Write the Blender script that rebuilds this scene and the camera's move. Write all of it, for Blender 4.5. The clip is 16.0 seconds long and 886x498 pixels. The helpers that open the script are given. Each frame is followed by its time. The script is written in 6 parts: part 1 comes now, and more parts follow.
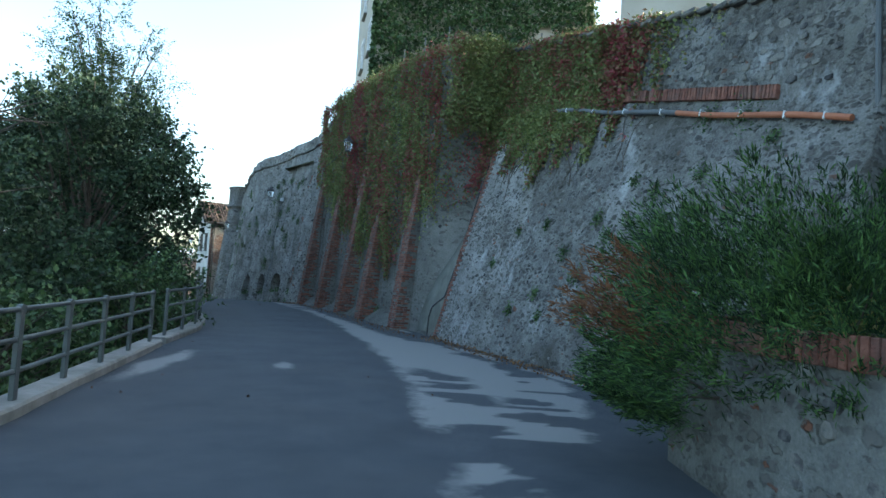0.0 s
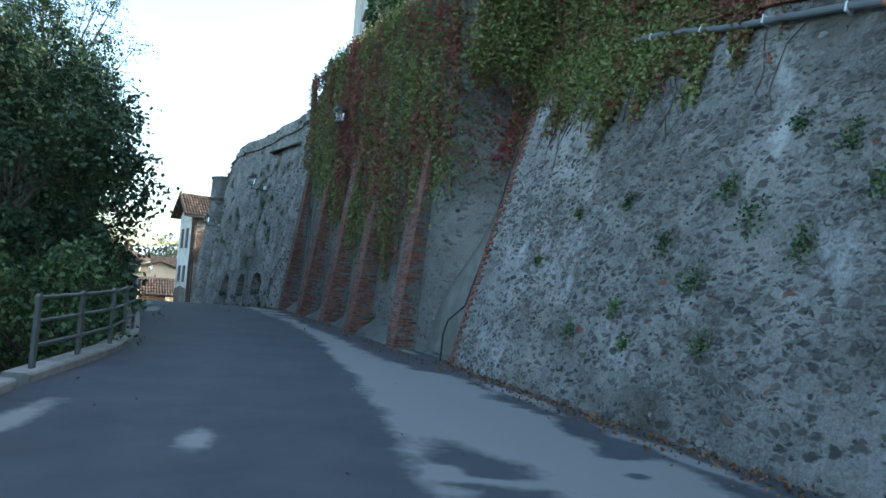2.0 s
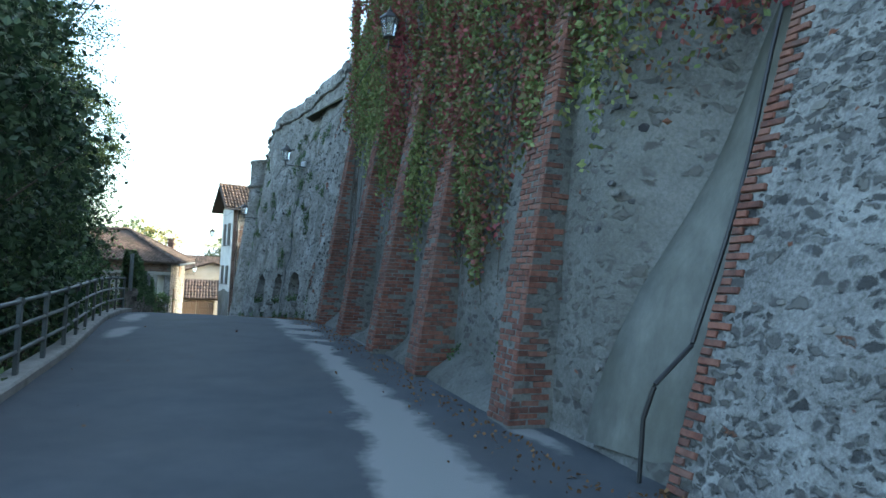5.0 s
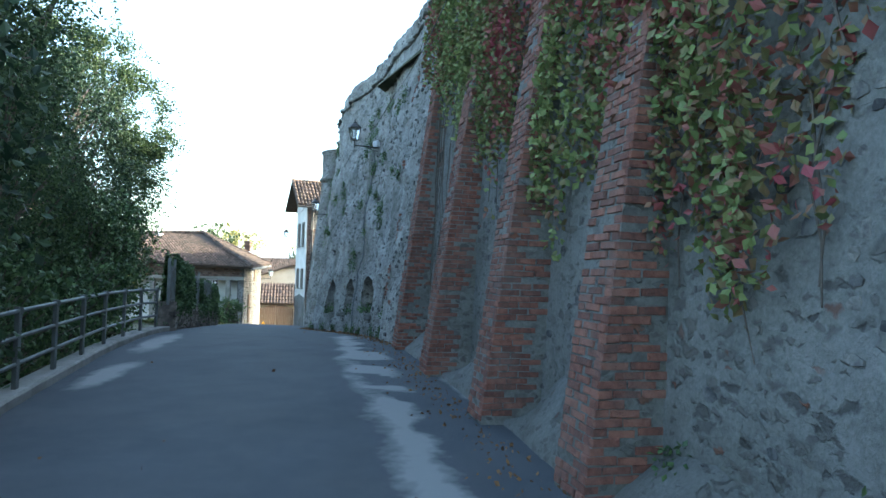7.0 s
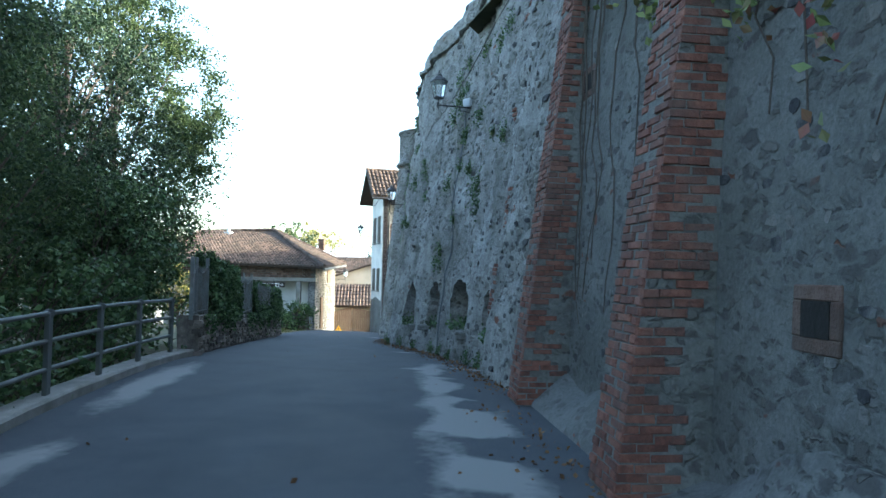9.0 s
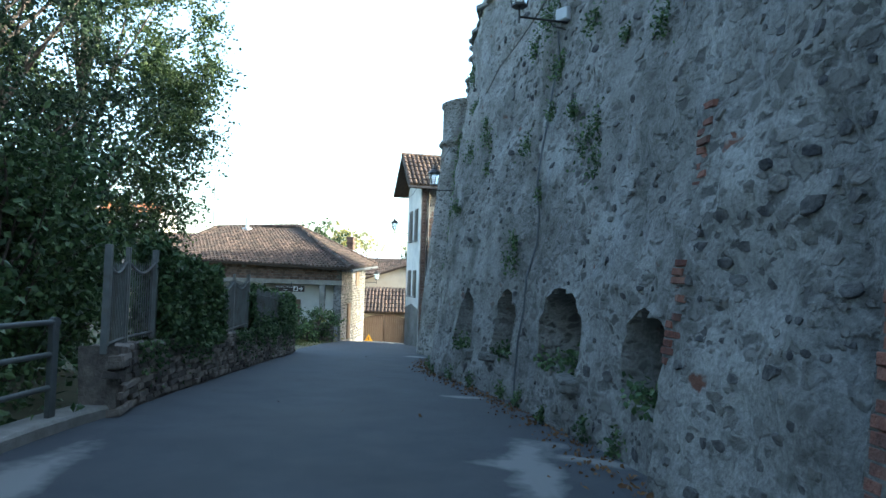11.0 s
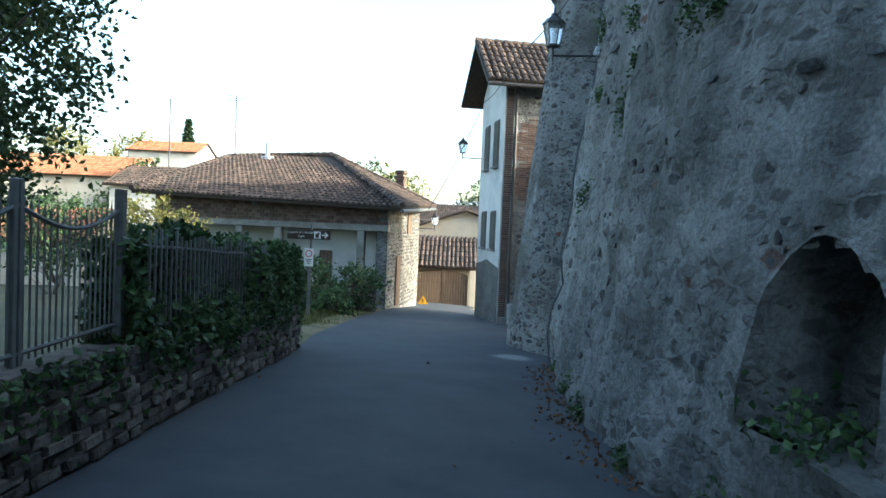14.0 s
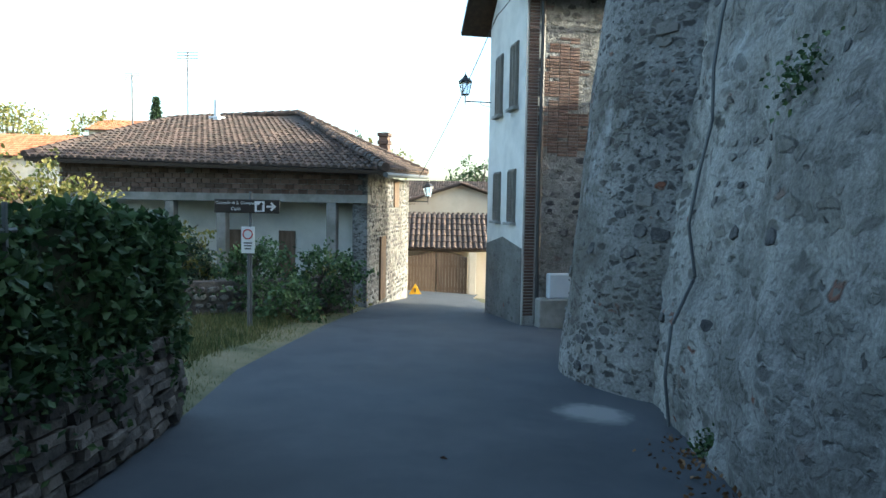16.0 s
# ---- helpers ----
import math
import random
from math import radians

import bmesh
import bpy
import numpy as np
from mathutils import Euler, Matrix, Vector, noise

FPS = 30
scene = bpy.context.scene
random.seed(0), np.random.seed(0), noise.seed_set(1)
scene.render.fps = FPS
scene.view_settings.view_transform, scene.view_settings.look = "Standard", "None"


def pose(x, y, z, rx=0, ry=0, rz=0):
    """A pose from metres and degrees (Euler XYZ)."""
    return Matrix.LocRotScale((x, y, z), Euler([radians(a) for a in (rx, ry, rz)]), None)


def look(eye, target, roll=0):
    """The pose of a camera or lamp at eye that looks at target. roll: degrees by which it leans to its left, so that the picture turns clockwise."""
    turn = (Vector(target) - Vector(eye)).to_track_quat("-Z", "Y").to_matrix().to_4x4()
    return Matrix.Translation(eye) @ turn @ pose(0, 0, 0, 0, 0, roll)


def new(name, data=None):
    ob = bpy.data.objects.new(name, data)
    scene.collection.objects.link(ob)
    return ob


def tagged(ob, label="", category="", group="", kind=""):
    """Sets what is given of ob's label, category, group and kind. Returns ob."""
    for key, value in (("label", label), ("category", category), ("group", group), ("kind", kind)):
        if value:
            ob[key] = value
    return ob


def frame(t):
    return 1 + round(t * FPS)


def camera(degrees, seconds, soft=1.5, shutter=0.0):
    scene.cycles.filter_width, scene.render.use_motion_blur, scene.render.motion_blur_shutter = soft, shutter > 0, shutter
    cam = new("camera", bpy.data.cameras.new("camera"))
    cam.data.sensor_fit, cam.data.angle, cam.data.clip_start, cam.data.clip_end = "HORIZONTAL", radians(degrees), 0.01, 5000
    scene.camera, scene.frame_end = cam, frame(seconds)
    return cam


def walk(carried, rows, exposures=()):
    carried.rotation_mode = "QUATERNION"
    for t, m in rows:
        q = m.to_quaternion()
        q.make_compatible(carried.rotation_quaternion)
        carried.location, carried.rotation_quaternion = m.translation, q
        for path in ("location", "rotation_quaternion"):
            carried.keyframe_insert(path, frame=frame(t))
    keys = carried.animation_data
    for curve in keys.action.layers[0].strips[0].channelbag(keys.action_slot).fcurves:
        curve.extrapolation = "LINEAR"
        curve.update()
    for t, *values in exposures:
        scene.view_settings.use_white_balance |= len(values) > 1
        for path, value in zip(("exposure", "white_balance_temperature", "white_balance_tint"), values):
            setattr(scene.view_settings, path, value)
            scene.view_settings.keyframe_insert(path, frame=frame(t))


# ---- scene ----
cam = camera(68.4, 16.0)
PATH = [
    (0, (0.000, 0.000, 1.600), (0.004, 1.996, 1.729), 3.52),
    (0.5, (-0.115, 1.269, 1.624), (-0.111, 3.265, 1.752), 3.62),
    (1, (-0.222, 2.544, 1.643), (-0.220, 4.540, 1.769), 3.72),
    (1.5, (-0.317, 3.824, 1.662), (-0.313, 5.819, 1.795), 3.85),
    (2, (-0.419, 5.120, 1.692), (-0.412, 7.116, 1.826), 4.00),
    (2.5, (-0.526, 6.427, 1.720), (-0.529, 8.423, 1.848), 3.67),
    (3, (-0.656, 7.726, 1.755), (-0.679, 9.721, 1.884), 3.28),
    (3.5, (-0.809, 9.025, 1.792), (-0.860, 11.020, 1.920), 2.99),
    (4, (-0.993, 10.335, 1.833), (-1.083, 12.329, 1.953), 2.86),
    (4.5, (-1.213, 11.664, 1.865), (-1.350, 13.656, 1.976), 2.69),
    (5, (-1.468, 12.996, 1.891), (-1.653, 14.985, 1.995), 2.55),
    (7.5, (-3.191, 19.426, 2.117), (-3.695, 21.360, 2.199), 1.21),
    (8, (-3.700, 20.701, 2.142), (-4.269, 22.617, 2.218), 1.11),
    (8.5, (-4.224, 21.947, 2.162), (-4.850, 23.845, 2.237), 1.07),
    (11, (-7.379, 28.222, 2.163), (-8.139, 30.070, 2.248), 1.73),
    (11.5, (-8.126, 29.613, 2.172), (-8.914, 31.450, 2.248), 1.83),
    (12, (-8.915, 31.045, 2.169), (-9.729, 32.870, 2.238), 1.89),
    (12.5, (-9.757, 32.511, 2.137), (-10.603, 34.323, 2.177), 1.80),
    (13, (-10.646, 33.977, 2.081), (-11.523, 35.775, 2.101), 2.12),
    (13.5, (-11.539, 35.420, 1.999), (-12.436, 37.208, 1.982), 2.52),
    (14, (-12.381, 36.830, 1.905), (-13.275, 38.618, 1.831), 2.42),
    (14.5, (-13.173, 38.191, 1.815), (-14.063, 39.979, 1.721), 2.07),
    (15, (-13.914, 39.504, 1.723), (-14.791, 41.298, 1.608), 1.92),
    (15.5, (-14.619, 40.765, 1.632), (-15.488, 42.563, 1.516), 1.56),
    (16, (-15.296, 41.985, 1.528), (-16.154, 43.787, 1.398), 1.00),
]
walk(cam, [(t, look(eye, target, roll)) for t, eye, target, roll in PATH], [(0, 2.4, 6300, 0), (3, 2.6, 6300, 0), (5, 2.85, 6300, 0), (7.5, 3.15, 6150, 0), (8.5, 3.1, 6150, 0), (11, 2.75, 6150, 0), (14, 2.45, 6150, 0), (16, 2.45, 6150, 0)])

# ---- world, sun, exposure ----
world = bpy.data.worlds.new("sky")
scene.world = world
world.use_nodes = True
wn = world.node_tree.nodes
sky = wn.new("ShaderNodeTexSky")
sky.sky_type = "NISHITA"
sky.sun_disc = False
SUN_DIR = Vector((0.80, 0.27, 0.27)).normalized()
sky.sun_elevation = math.asin(SUN_DIR.z)
sky.sun_rotation = math.atan2(SUN_DIR.x, SUN_DIR.y)
sky.dust_density = 4.0
sky.altitude = 300
wn["Background"].inputs["Strength"].default_value = 0.15
world.node_tree.links.new(sky.outputs["Color"], wn["Background"].inputs["Color"])
sun = new("sun", bpy.data.lights.new("sun", "SUN"))
sun.data.energy = 1.9
sun.data.angle = radians(0.6)
sun.data.color = (1.0, 0.90, 0.76)
sun.matrix_world = look((60, -30, 60), Vector((60, -30, 60)) - SUN_DIR)

# ---- mesh helpers ----
rng = np.random.default_rng(7)


class Mesh:
    """Gathers corners and faces of one mesh, in world metres."""

    def __init__(self):
        self.v, self.f = [], []

    def add(self, verts, faces):
        n = len(self.v)
        self.v.extend(tuple(p) for p in verts)
        self.f.extend(tuple(n + i for i in q) for q in faces)

    def box(self, m, sx, sy, sz, bevel=0.0):
        """A box of those sizes about the pose m, its edges cut by bevel."""
        b = min(bevel, sx / 2.1, sy / 2.1, sz / 2.1)
        if b <= 0:
            c = [(x * sx / 2, y * sy / 2, z * sz / 2) for z in (-1, 1) for y in (-1, 1) for x in (-1, 1)]
            self.add([m @ Vector(p) for p in c], [(0, 2, 3, 1), (4, 5, 7, 6), (0, 1, 5, 4), (2, 6, 7, 3), (0, 4, 6, 2), (1, 3, 7, 5)])
            return
        rings = []
        for z, inset in ((-sz / 2, b), (-sz / 2 + b, 0), (sz / 2 - b, 0), (sz / 2, b)):
            x, y = sx / 2 - inset, sy / 2 - inset
            k = b * 0.6
            rings.append([(x - k, -y, z), (x, -y + k, z), (x, y - k, z), (x - k, y, z), (-x + k, y, z), (-x, y - k, z), (-x, -y + k, z), (-x + k, -y, z)])
        self.loft([[m @ Vector(p) for p in r] for r in rings], True, True)

    def loft(self, rings, closed=True, caps=False):
        n, k = len(rings[0]), len(self.v)
        for r in rings:
            self.v.extend(tuple(p) for p in r)
        for i in range(len(rings) - 1):
            for j in range(n if closed else n - 1):
                a, b = k + i * n + j, k + i * n + (j + 1) % n
                self.f.append((a, b, b + n, a + n))
        if caps:
            self.f.append(tuple(reversed(range(k, k + n))))
            self.f.append(tuple(range(k + (len(rings) - 1) * n, k + len(rings) * n)))

    def tube(self, points, radii, sides=8):
        points = [Vector(p) for p in points]
        if not hasattr(radii, "__len__"):
            radii = [radii] * len(points)
        rings = []
        for i, p in enumerate(points):
            d = (points[min(i + 1, len(points) - 1)] - points[max(i - 1, 0)]).normalized()
            u = d.cross(Vector((0, 0, 1)) if abs(d.z) < 0.95 else Vector((1, 0, 0))).normalized()
            w = d.cross(u)
            rings.append([p + (u * math.cos(a) + w * math.sin(a)) * radii[i] for a in np.arange(sides) * math.tau / sides])
        self.loft(rings, True, True)

    def leaves(self, p, size, width=0.33, spread=1.0, along=None):
        """Folded leaves, about the rows of p; along: the way that each points."""
        p = np.asarray(p, float)
        n = len(p)
        a = rng.normal(size=(n, 3)) * spread
        if along is not None:
            a += np.asarray(along, float)
        else:
            a[:, 2] -= 0.3
        a /= np.linalg.norm(a, axis=1)[:, None]
        w = np.cross(a, rng.normal(size=(n, 3)))
        w /= np.linalg.norm(w, axis=1)[:, None] + 1e-9
        s = size * rng.uniform(0.6, 1.25, n)[:, None]
        up_ = np.cross(a, w)
        quad = np.stack([p, p + a * s * 0.5 + w * s * width + up_ * s * 0.08, p + a * s, p + a * s * 0.5 - w * s * width + up_ * s * 0.08], 1).reshape(-1, 3)
        k = len(self.v)
        self.v.extend(map(tuple, quad.tolist()))
        self.f.extend((k + 4 * i, k + 4 * i + 1, k + 4 * i + 2, k + 4 * i + 3) for i in range(n))


def base_of(ob):
    m = Vector((0, 0, 0))
    while ob is not None:
        m += ob.location
        ob = ob.parent
    return m


def part(name, mesh, material, parent=None, label="", smooth=False, at=None):
    """One mesh object out of a Mesh, under parent; a top-level one has its origin at 'at'."""
    o = Vector(at) if at is not None else (base_of(parent) if parent is not None else Vector((0, 0, 0)))
    me = bpy.data.meshes.new(name)
    arr = np.array(mesh.v, float) - np.array(o)
    me.from_pydata(arr.tolist(), [], mesh.f)
    if smooth:
        me.polygons.foreach_set("use_smooth", [True] * len(me.polygons))
    me.materials.append(material)
    me.update()
    ob = new(name, me)
    if parent is not None:
        ob.parent = parent
        if at is not None:
            ob.location = o - base_of(parent)
    else:
        ob.location = o
    if label:
        ob["label"] = label
    return ob


def thing(name, at, label, category, group="", kind=""):
    ob = new(name)
    ob.location = at
    ob.empty_display_size = 0.1
    return tagged(ob, label, category, group, kind)


def smooth01(a, b, x):
    t = min(1, max(0, (x - a) / (b - a)))
    return t * t * (3 - 2 * t)


def nz(x, y, z, s=1.0):
    return noise.noise((x * s, y * s, z * s))


# ---- materials ----
def material(name, colors, scale=3.0, rough=0.85, bump=0.3, bump_scale=40.0, island=0.0, objrand=0.0, metal=0.0, stain=None, stain_scale=0.6, stain_amount=0.5, transl=0.0, spec=0.35, detail=6.0, coat=0.0, stretch=(1, 1, 1)):
    """A surface in two or three tones, mixed by noise at two scales, with fine relief."""
    m = bpy.data.materials.new(name)
    m.use_nodes = True
    nt = m.node_tree
    N, L = nt.nodes, nt.links
    b = N["Principled BSDF"]
    b.inputs["Roughness"].default_value = rough
    b.inputs["Metallic"].default_value = metal
    b.inputs["Specular IOR Level"].default_value = spec
    geo = N.new("ShaderNodeNewGeometry")
    mp = N.new("ShaderNodeMapping")
    mp.inputs["Scale"].default_value = stretch
    L.new(geo.outputs["Position"], mp.inputs["Vector"])
    pos = mp.outputs["Vector"]
    n1 = N.new("ShaderNodeTexNoise")
    n1.inputs["Scale"].default_value = scale
    n1.inputs["Detail"].default_value = detail
    n1.inputs["Roughness"].default_value = 0.65
    L.new(pos, n1.inputs["Vector"])
    ramp = N.new("ShaderNodeValToRGB")
    e = ramp.color_ramp.elements
    e[0].position, e[1].position = 0.32, 0.68
    e[0].color, e[1].color = (*colors[0], 1), (*colors[-1], 1)
    for i, c in enumerate(colors[1:-1]):
        q = e.new(0.32 + 0.36 * (i + 1) / (len(colors) - 1))
        q.color = (*c, 1)
    fac = n1.outputs["Fac"]
    if island or objrand:
        mixer = N.new("ShaderNodeMath")
        mixer.operation = "MULTIPLY_ADD"
        if island:
            L.new(geo.outputs["Random Per Island"], mixer.inputs[0])
        else:
            oi = N.new("ShaderNodeObjectInfo")
            L.new(oi.outputs["Random"], mixer.inputs[0])
        amount = island or objrand
        mixer.inputs[1].default_value = amount
        shift = N.new("ShaderNodeMath")
        shift.operation = "SUBTRACT"
        L.new(fac, shift.inputs[0])
        shift.inputs[1].default_value = amount / 2
        L.new(shift.outputs[0], mixer.inputs[2])
        fac = mixer.outputs[0]
    L.new(fac, ramp.inputs["Fac"])
    col = ramp.outputs["Color"]
    if stain:
        n2 = N.new("ShaderNodeTexNoise")
        n2.inputs["Scale"].default_value = stain_scale
        n2.inputs["Detail"].default_value = 8
        n2.inputs["Roughness"].default_value = 0.6
        L.new(geo.outputs["Position"], n2.inputs["Vector"])
        r2 = N.new("ShaderNodeMapRange")
        r2.inputs["From Min"].default_value, r2.inputs["From Max"].default_value = 0.46, 0.66
        r2.inputs["To Max"].default_value = stain_amount
        L.new(n2.outputs["Fac"], r2.inputs["Value"])
        mx = N.new("ShaderNodeMix")
        mx.data_type = "RGBA"
        L.new(r2.outputs["Result"], mx.inputs["Factor"])
        L.new(col, mx.inputs["A"])
        mx.inputs["B"].default_value = (*stain, 1)
        col = mx.outputs["Result"]
    L.new(col, b.inputs["Base Color"])
    if transl:
        b.inputs["Subsurface Weight"].default_value = 0
        tr = N.new("ShaderNodeBsdfTranslucent")
        L.new(col, tr.inputs["Color"])
        ms = N.new("ShaderNodeMixShader")
        ms.inputs["Fac"].default_value = transl
        L.new(b.outputs[0], ms.inputs[1])
        L.new(tr.outputs[0], ms.inputs[2])
        L.new(ms.outputs[0], N["Material Output"].inputs["Surface"])
    if bump:
        n3 = N.new("ShaderNodeTexNoise")
        n3.inputs["Scale"].default_value = bump_scale
        n3.inputs["Detail"].default_value = 5
        L.new(pos, n3.inputs["Vector"])
        bp = N.new("ShaderNodeBump")
        bp.inputs["Strength"].default_value = bump
        bp.inputs["Distance"].default_value = 0.02
        L.new(n3.outputs["Fac"], bp.inputs["Height"])
        L.new(bp.outputs["Normal"], b.inputs["Normal"])
    return m


def masonry(name, mortar, stone, share, size, wash=0.0, brick=0.03, relief=1.0, soil=(0.10, 0.09, 0.075), soil_amount=0.6, streak=0.0):
    """Rubble bedded in lime mortar: ragged stones of uneven tone sunk in crumbling, stained mortar."""
    m = bpy.data.materials.new(name)
    m.use_nodes = True
    N, L = m.node_tree.nodes, m.node_tree.links
    b = N["Principled BSDF"]
    b.inputs["Roughness"].default_value = 0.95
    b.inputs["Specular IOR Level"].default_value = 0.2
    pos = N.new("ShaderNodeNewGeometry").outputs["Position"]

    def fuzz(scale, detail=8.0, rough=0.62, stretch=None):
        src = pos
        if stretch:
            mp = N.new("ShaderNodeMapping")
            mp.inputs["Scale"].default_value = stretch
            L.new(pos, mp.inputs["Vector"])
            src = mp.outputs["Vector"]
        n = N.new("ShaderNodeTexNoise")
        n.inputs["Scale"].default_value = scale
        n.inputs["Detail"].default_value = detail
        n.inputs["Roughness"].default_value = rough
        L.new(src, n.inputs["Vector"])
        return n

    def span(sock, a, c, lo=0.0, hi=1.0):
        r = N.new("ShaderNodeMapRange")
        for key, v in (("From Min", a), ("From Max", c), ("To Min", lo), ("To Max", hi)):
            r.inputs[key].default_value = v
        L.new(sock, r.inputs["Value"])
        return r.outputs["Result"]

    def calc(op, a, c):
        n = N.new("ShaderNodeMath")
        n.operation = op
        for i, v in enumerate((a, c)):
            if isinstance(v, (int, float)):
                n.inputs[i].default_value = v
            else:
                L.new(v, n.inputs[i])
        return n.outputs[0]

    def blend(f, a, c):
        n = N.new("ShaderNodeMix")
        n.data_type = "RGBA"
        for key, v in (("Factor", f), ("A", a), ("B", c)):
            if isinstance(v, tuple):
                n.inputs[key].default_value = (*v, 1)
            elif isinstance(v, float):
                n.inputs[key].default_value = v
            else:
                L.new(v, n.inputs[key])
        return n.outputs["Result"]

    grit = fuzz(26, 9, 0.7)
    broad = fuzz(1.3, 6)
    col = blend(span(calc("ADD", calc("MULTIPLY", grit.outputs["Fac"], 0.55), calc("MULTIPLY", broad.outputs["Fac"], 0.45)), 0.36, 0.62), mortar[0], mortar[1])
    height = calc("MULTIPLY", grit.outputs["Fac"], 0.35)
    warp = fuzz(6.0, 5)
    mix = N.new("ShaderNodeMix")
    mix.data_type = "VECTOR"
    mix.inputs["Factor"].default_value = 0.13
    L.new(pos, mix.inputs["A"])
    L.new(warp.outputs["Color"], mix.inputs["B"])
    gather = fuzz(0.55, 4)
    for k, (sc, sh) in enumerate(((size, share), (size * 2.1, share * 0.55))):
        mp = N.new("ShaderNodeMapping")
        mp.inputs["Scale"].default_value = (1, 1, 1.75)
        mp.inputs["Location"].default_value = (k * 3.1, k * 1.7, k * 0.4)
        L.new(mix.outputs["Result"], mp.inputs["Vector"])
        cells = []
        for feature in ("F1", "DISTANCE_TO_EDGE"):
            v = N.new("ShaderNodeTexVoronoi")
            v.feature = feature
            v.inputs["Scale"].default_value = sc
            L.new(mp.outputs["Vector"], v.inputs["Vector"])
            cells.append(v)
        rag = calc("ADD", cells[1].outputs["Distance"], calc("MULTIPLY", calc("SUBTRACT", grit.outputs["Fac"], 0.5), 0.34))
        sep = N.new("ShaderNodeSeparateColor")
        L.new(cells[0].outputs["Color"], sep.inputs["Color"])
        limit = calc("ADD", sep.outputs["Green"], calc("MULTIPLY", calc("SUBTRACT", gather.outputs["Fac"], 0.5), 1.3))
        face = calc("MULTIPLY", span(rag, 0.05, 0.20), span(limit, 1 - sh - 0.04, 1 - sh + 0.04))
        tone = blend(calc("ADD", calc("MULTIPLY", sep.outputs["Red"], 0.75), calc("MULTIPLY", grit.outputs["Fac"], 0.3)), stone[0], stone[1])
        tone = blend(span(sep.outputs["Blue"], 1 - brick - 0.01, 1 - brick + 0.01), tone, (0.17, 0.075, 0.05))
        col = blend(face, col, tone)
        height = calc("ADD", height, calc("MULTIPLY", face, calc("SUBTRACT", sep.outputs["Red"], 0.35)))
    if soil_amount:
        col = blend(span(fuzz(0.42, 9, 0.66).outputs["Fac"], 0.47, 0.64, 0.0, soil_amount), col, soil)
    if streak:
        col = blend(span(fuzz(1.0, 8, 0.65, (1.6, 1.6, 0.22)).outputs["Fac"], 0.52, 0.68, 0.0, streak), col, (0.05, 0.052, 0.045))
    if wash:
        col = blend(span(fuzz(0.8, 10, 0.7, (1, 1, 0.6)).outputs["Fac"], 0.57, 0.66, 0.0, wash), col, (0.46, 0.48, 0.49))
    L.new(col, b.inputs["Base Color"])
    lumps = fuzz(9, 7, 0.6)
    height = calc("ADD", height, calc("MULTIPLY", lumps.outputs["Fac"], 0.9))
    bp = N.new("ShaderNodeBump")
    bp.inputs["Strength"].default_value = min(1.0, relief)
    bp.inputs["Distance"].default_value = 0.045
    L.new(height, bp.inputs["Height"])
    L.new(bp.outputs["Normal"], b.inputs["Normal"])
    return m


def dry_road_material():
    """Asphalt that turns pale where the sheet's 'dry' value says that dust and lime have dried on it."""
    m = material("asphalt", [(0.048, 0.056, 0.066), (0.074, 0.083, 0.095)], 1.2, 0.78, 0.5, 160, spec=0.3, stain=(0.075, 0.077, 0.08), stain_scale=0.35, stain_amount=0.5)
    N, L = m.node_tree.nodes, m.node_tree.links
    b = N["Principled BSDF"]
    old = b.inputs["Base Color"].links[0].from_socket
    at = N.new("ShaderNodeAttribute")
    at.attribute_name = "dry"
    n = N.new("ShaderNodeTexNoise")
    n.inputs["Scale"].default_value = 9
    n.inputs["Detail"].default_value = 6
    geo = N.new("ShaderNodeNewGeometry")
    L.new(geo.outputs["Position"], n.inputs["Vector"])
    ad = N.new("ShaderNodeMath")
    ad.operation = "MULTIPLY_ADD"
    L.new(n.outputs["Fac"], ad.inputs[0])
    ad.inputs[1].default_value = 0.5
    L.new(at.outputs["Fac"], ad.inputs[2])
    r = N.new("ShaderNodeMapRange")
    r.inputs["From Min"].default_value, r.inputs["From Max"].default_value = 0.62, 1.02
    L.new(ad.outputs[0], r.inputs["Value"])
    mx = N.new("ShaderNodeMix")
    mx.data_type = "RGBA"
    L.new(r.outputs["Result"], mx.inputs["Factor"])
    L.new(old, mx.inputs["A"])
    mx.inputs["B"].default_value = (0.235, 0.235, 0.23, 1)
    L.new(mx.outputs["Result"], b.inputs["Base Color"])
    return m


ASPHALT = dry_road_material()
MORTAR = masonry("lime_mortar", ((0.10, 0.10, 0.098), (0.33, 0.33, 0.32)), ((0.028, 0.029, 0.032), (0.15, 0.146, 0.138)), 0.46, 7.6, 0.5, 0.02, soil=(0.09, 0.083, 0.07), soil_amount=0.8)
PLASTER = material("smooth_lime_plaster", [(0.10, 0.104, 0.094), (0.135, 0.14, 0.127), (0.175, 0.18, 0.165)], 2.2, 0.95, 0.6, 14, stain=(0.085, 0.088, 0.07), stain_scale=0.9, stain_amount=0.7, stretch=(1.5, 1.5, 0.6))
STONE = material("rubble_stone", [(0.04, 0.041, 0.045), (0.085, 0.084, 0.083), (0.18, 0.173, 0.16)], 9, 0.92, 1.0, 30, island=0.5, stain=(0.24, 0.24, 0.23), stain_scale=5, stain_amount=0.55)
STONE_SINGLE = material("rubble_stone_single", [(0.04, 0.041, 0.045), (0.085, 0.084, 0.083), (0.18, 0.173, 0.16)], 9, 0.92, 1.0, 30, objrand=0.5, stain=(0.24, 0.24, 0.23), stain_scale=5, stain_amount=0.55)
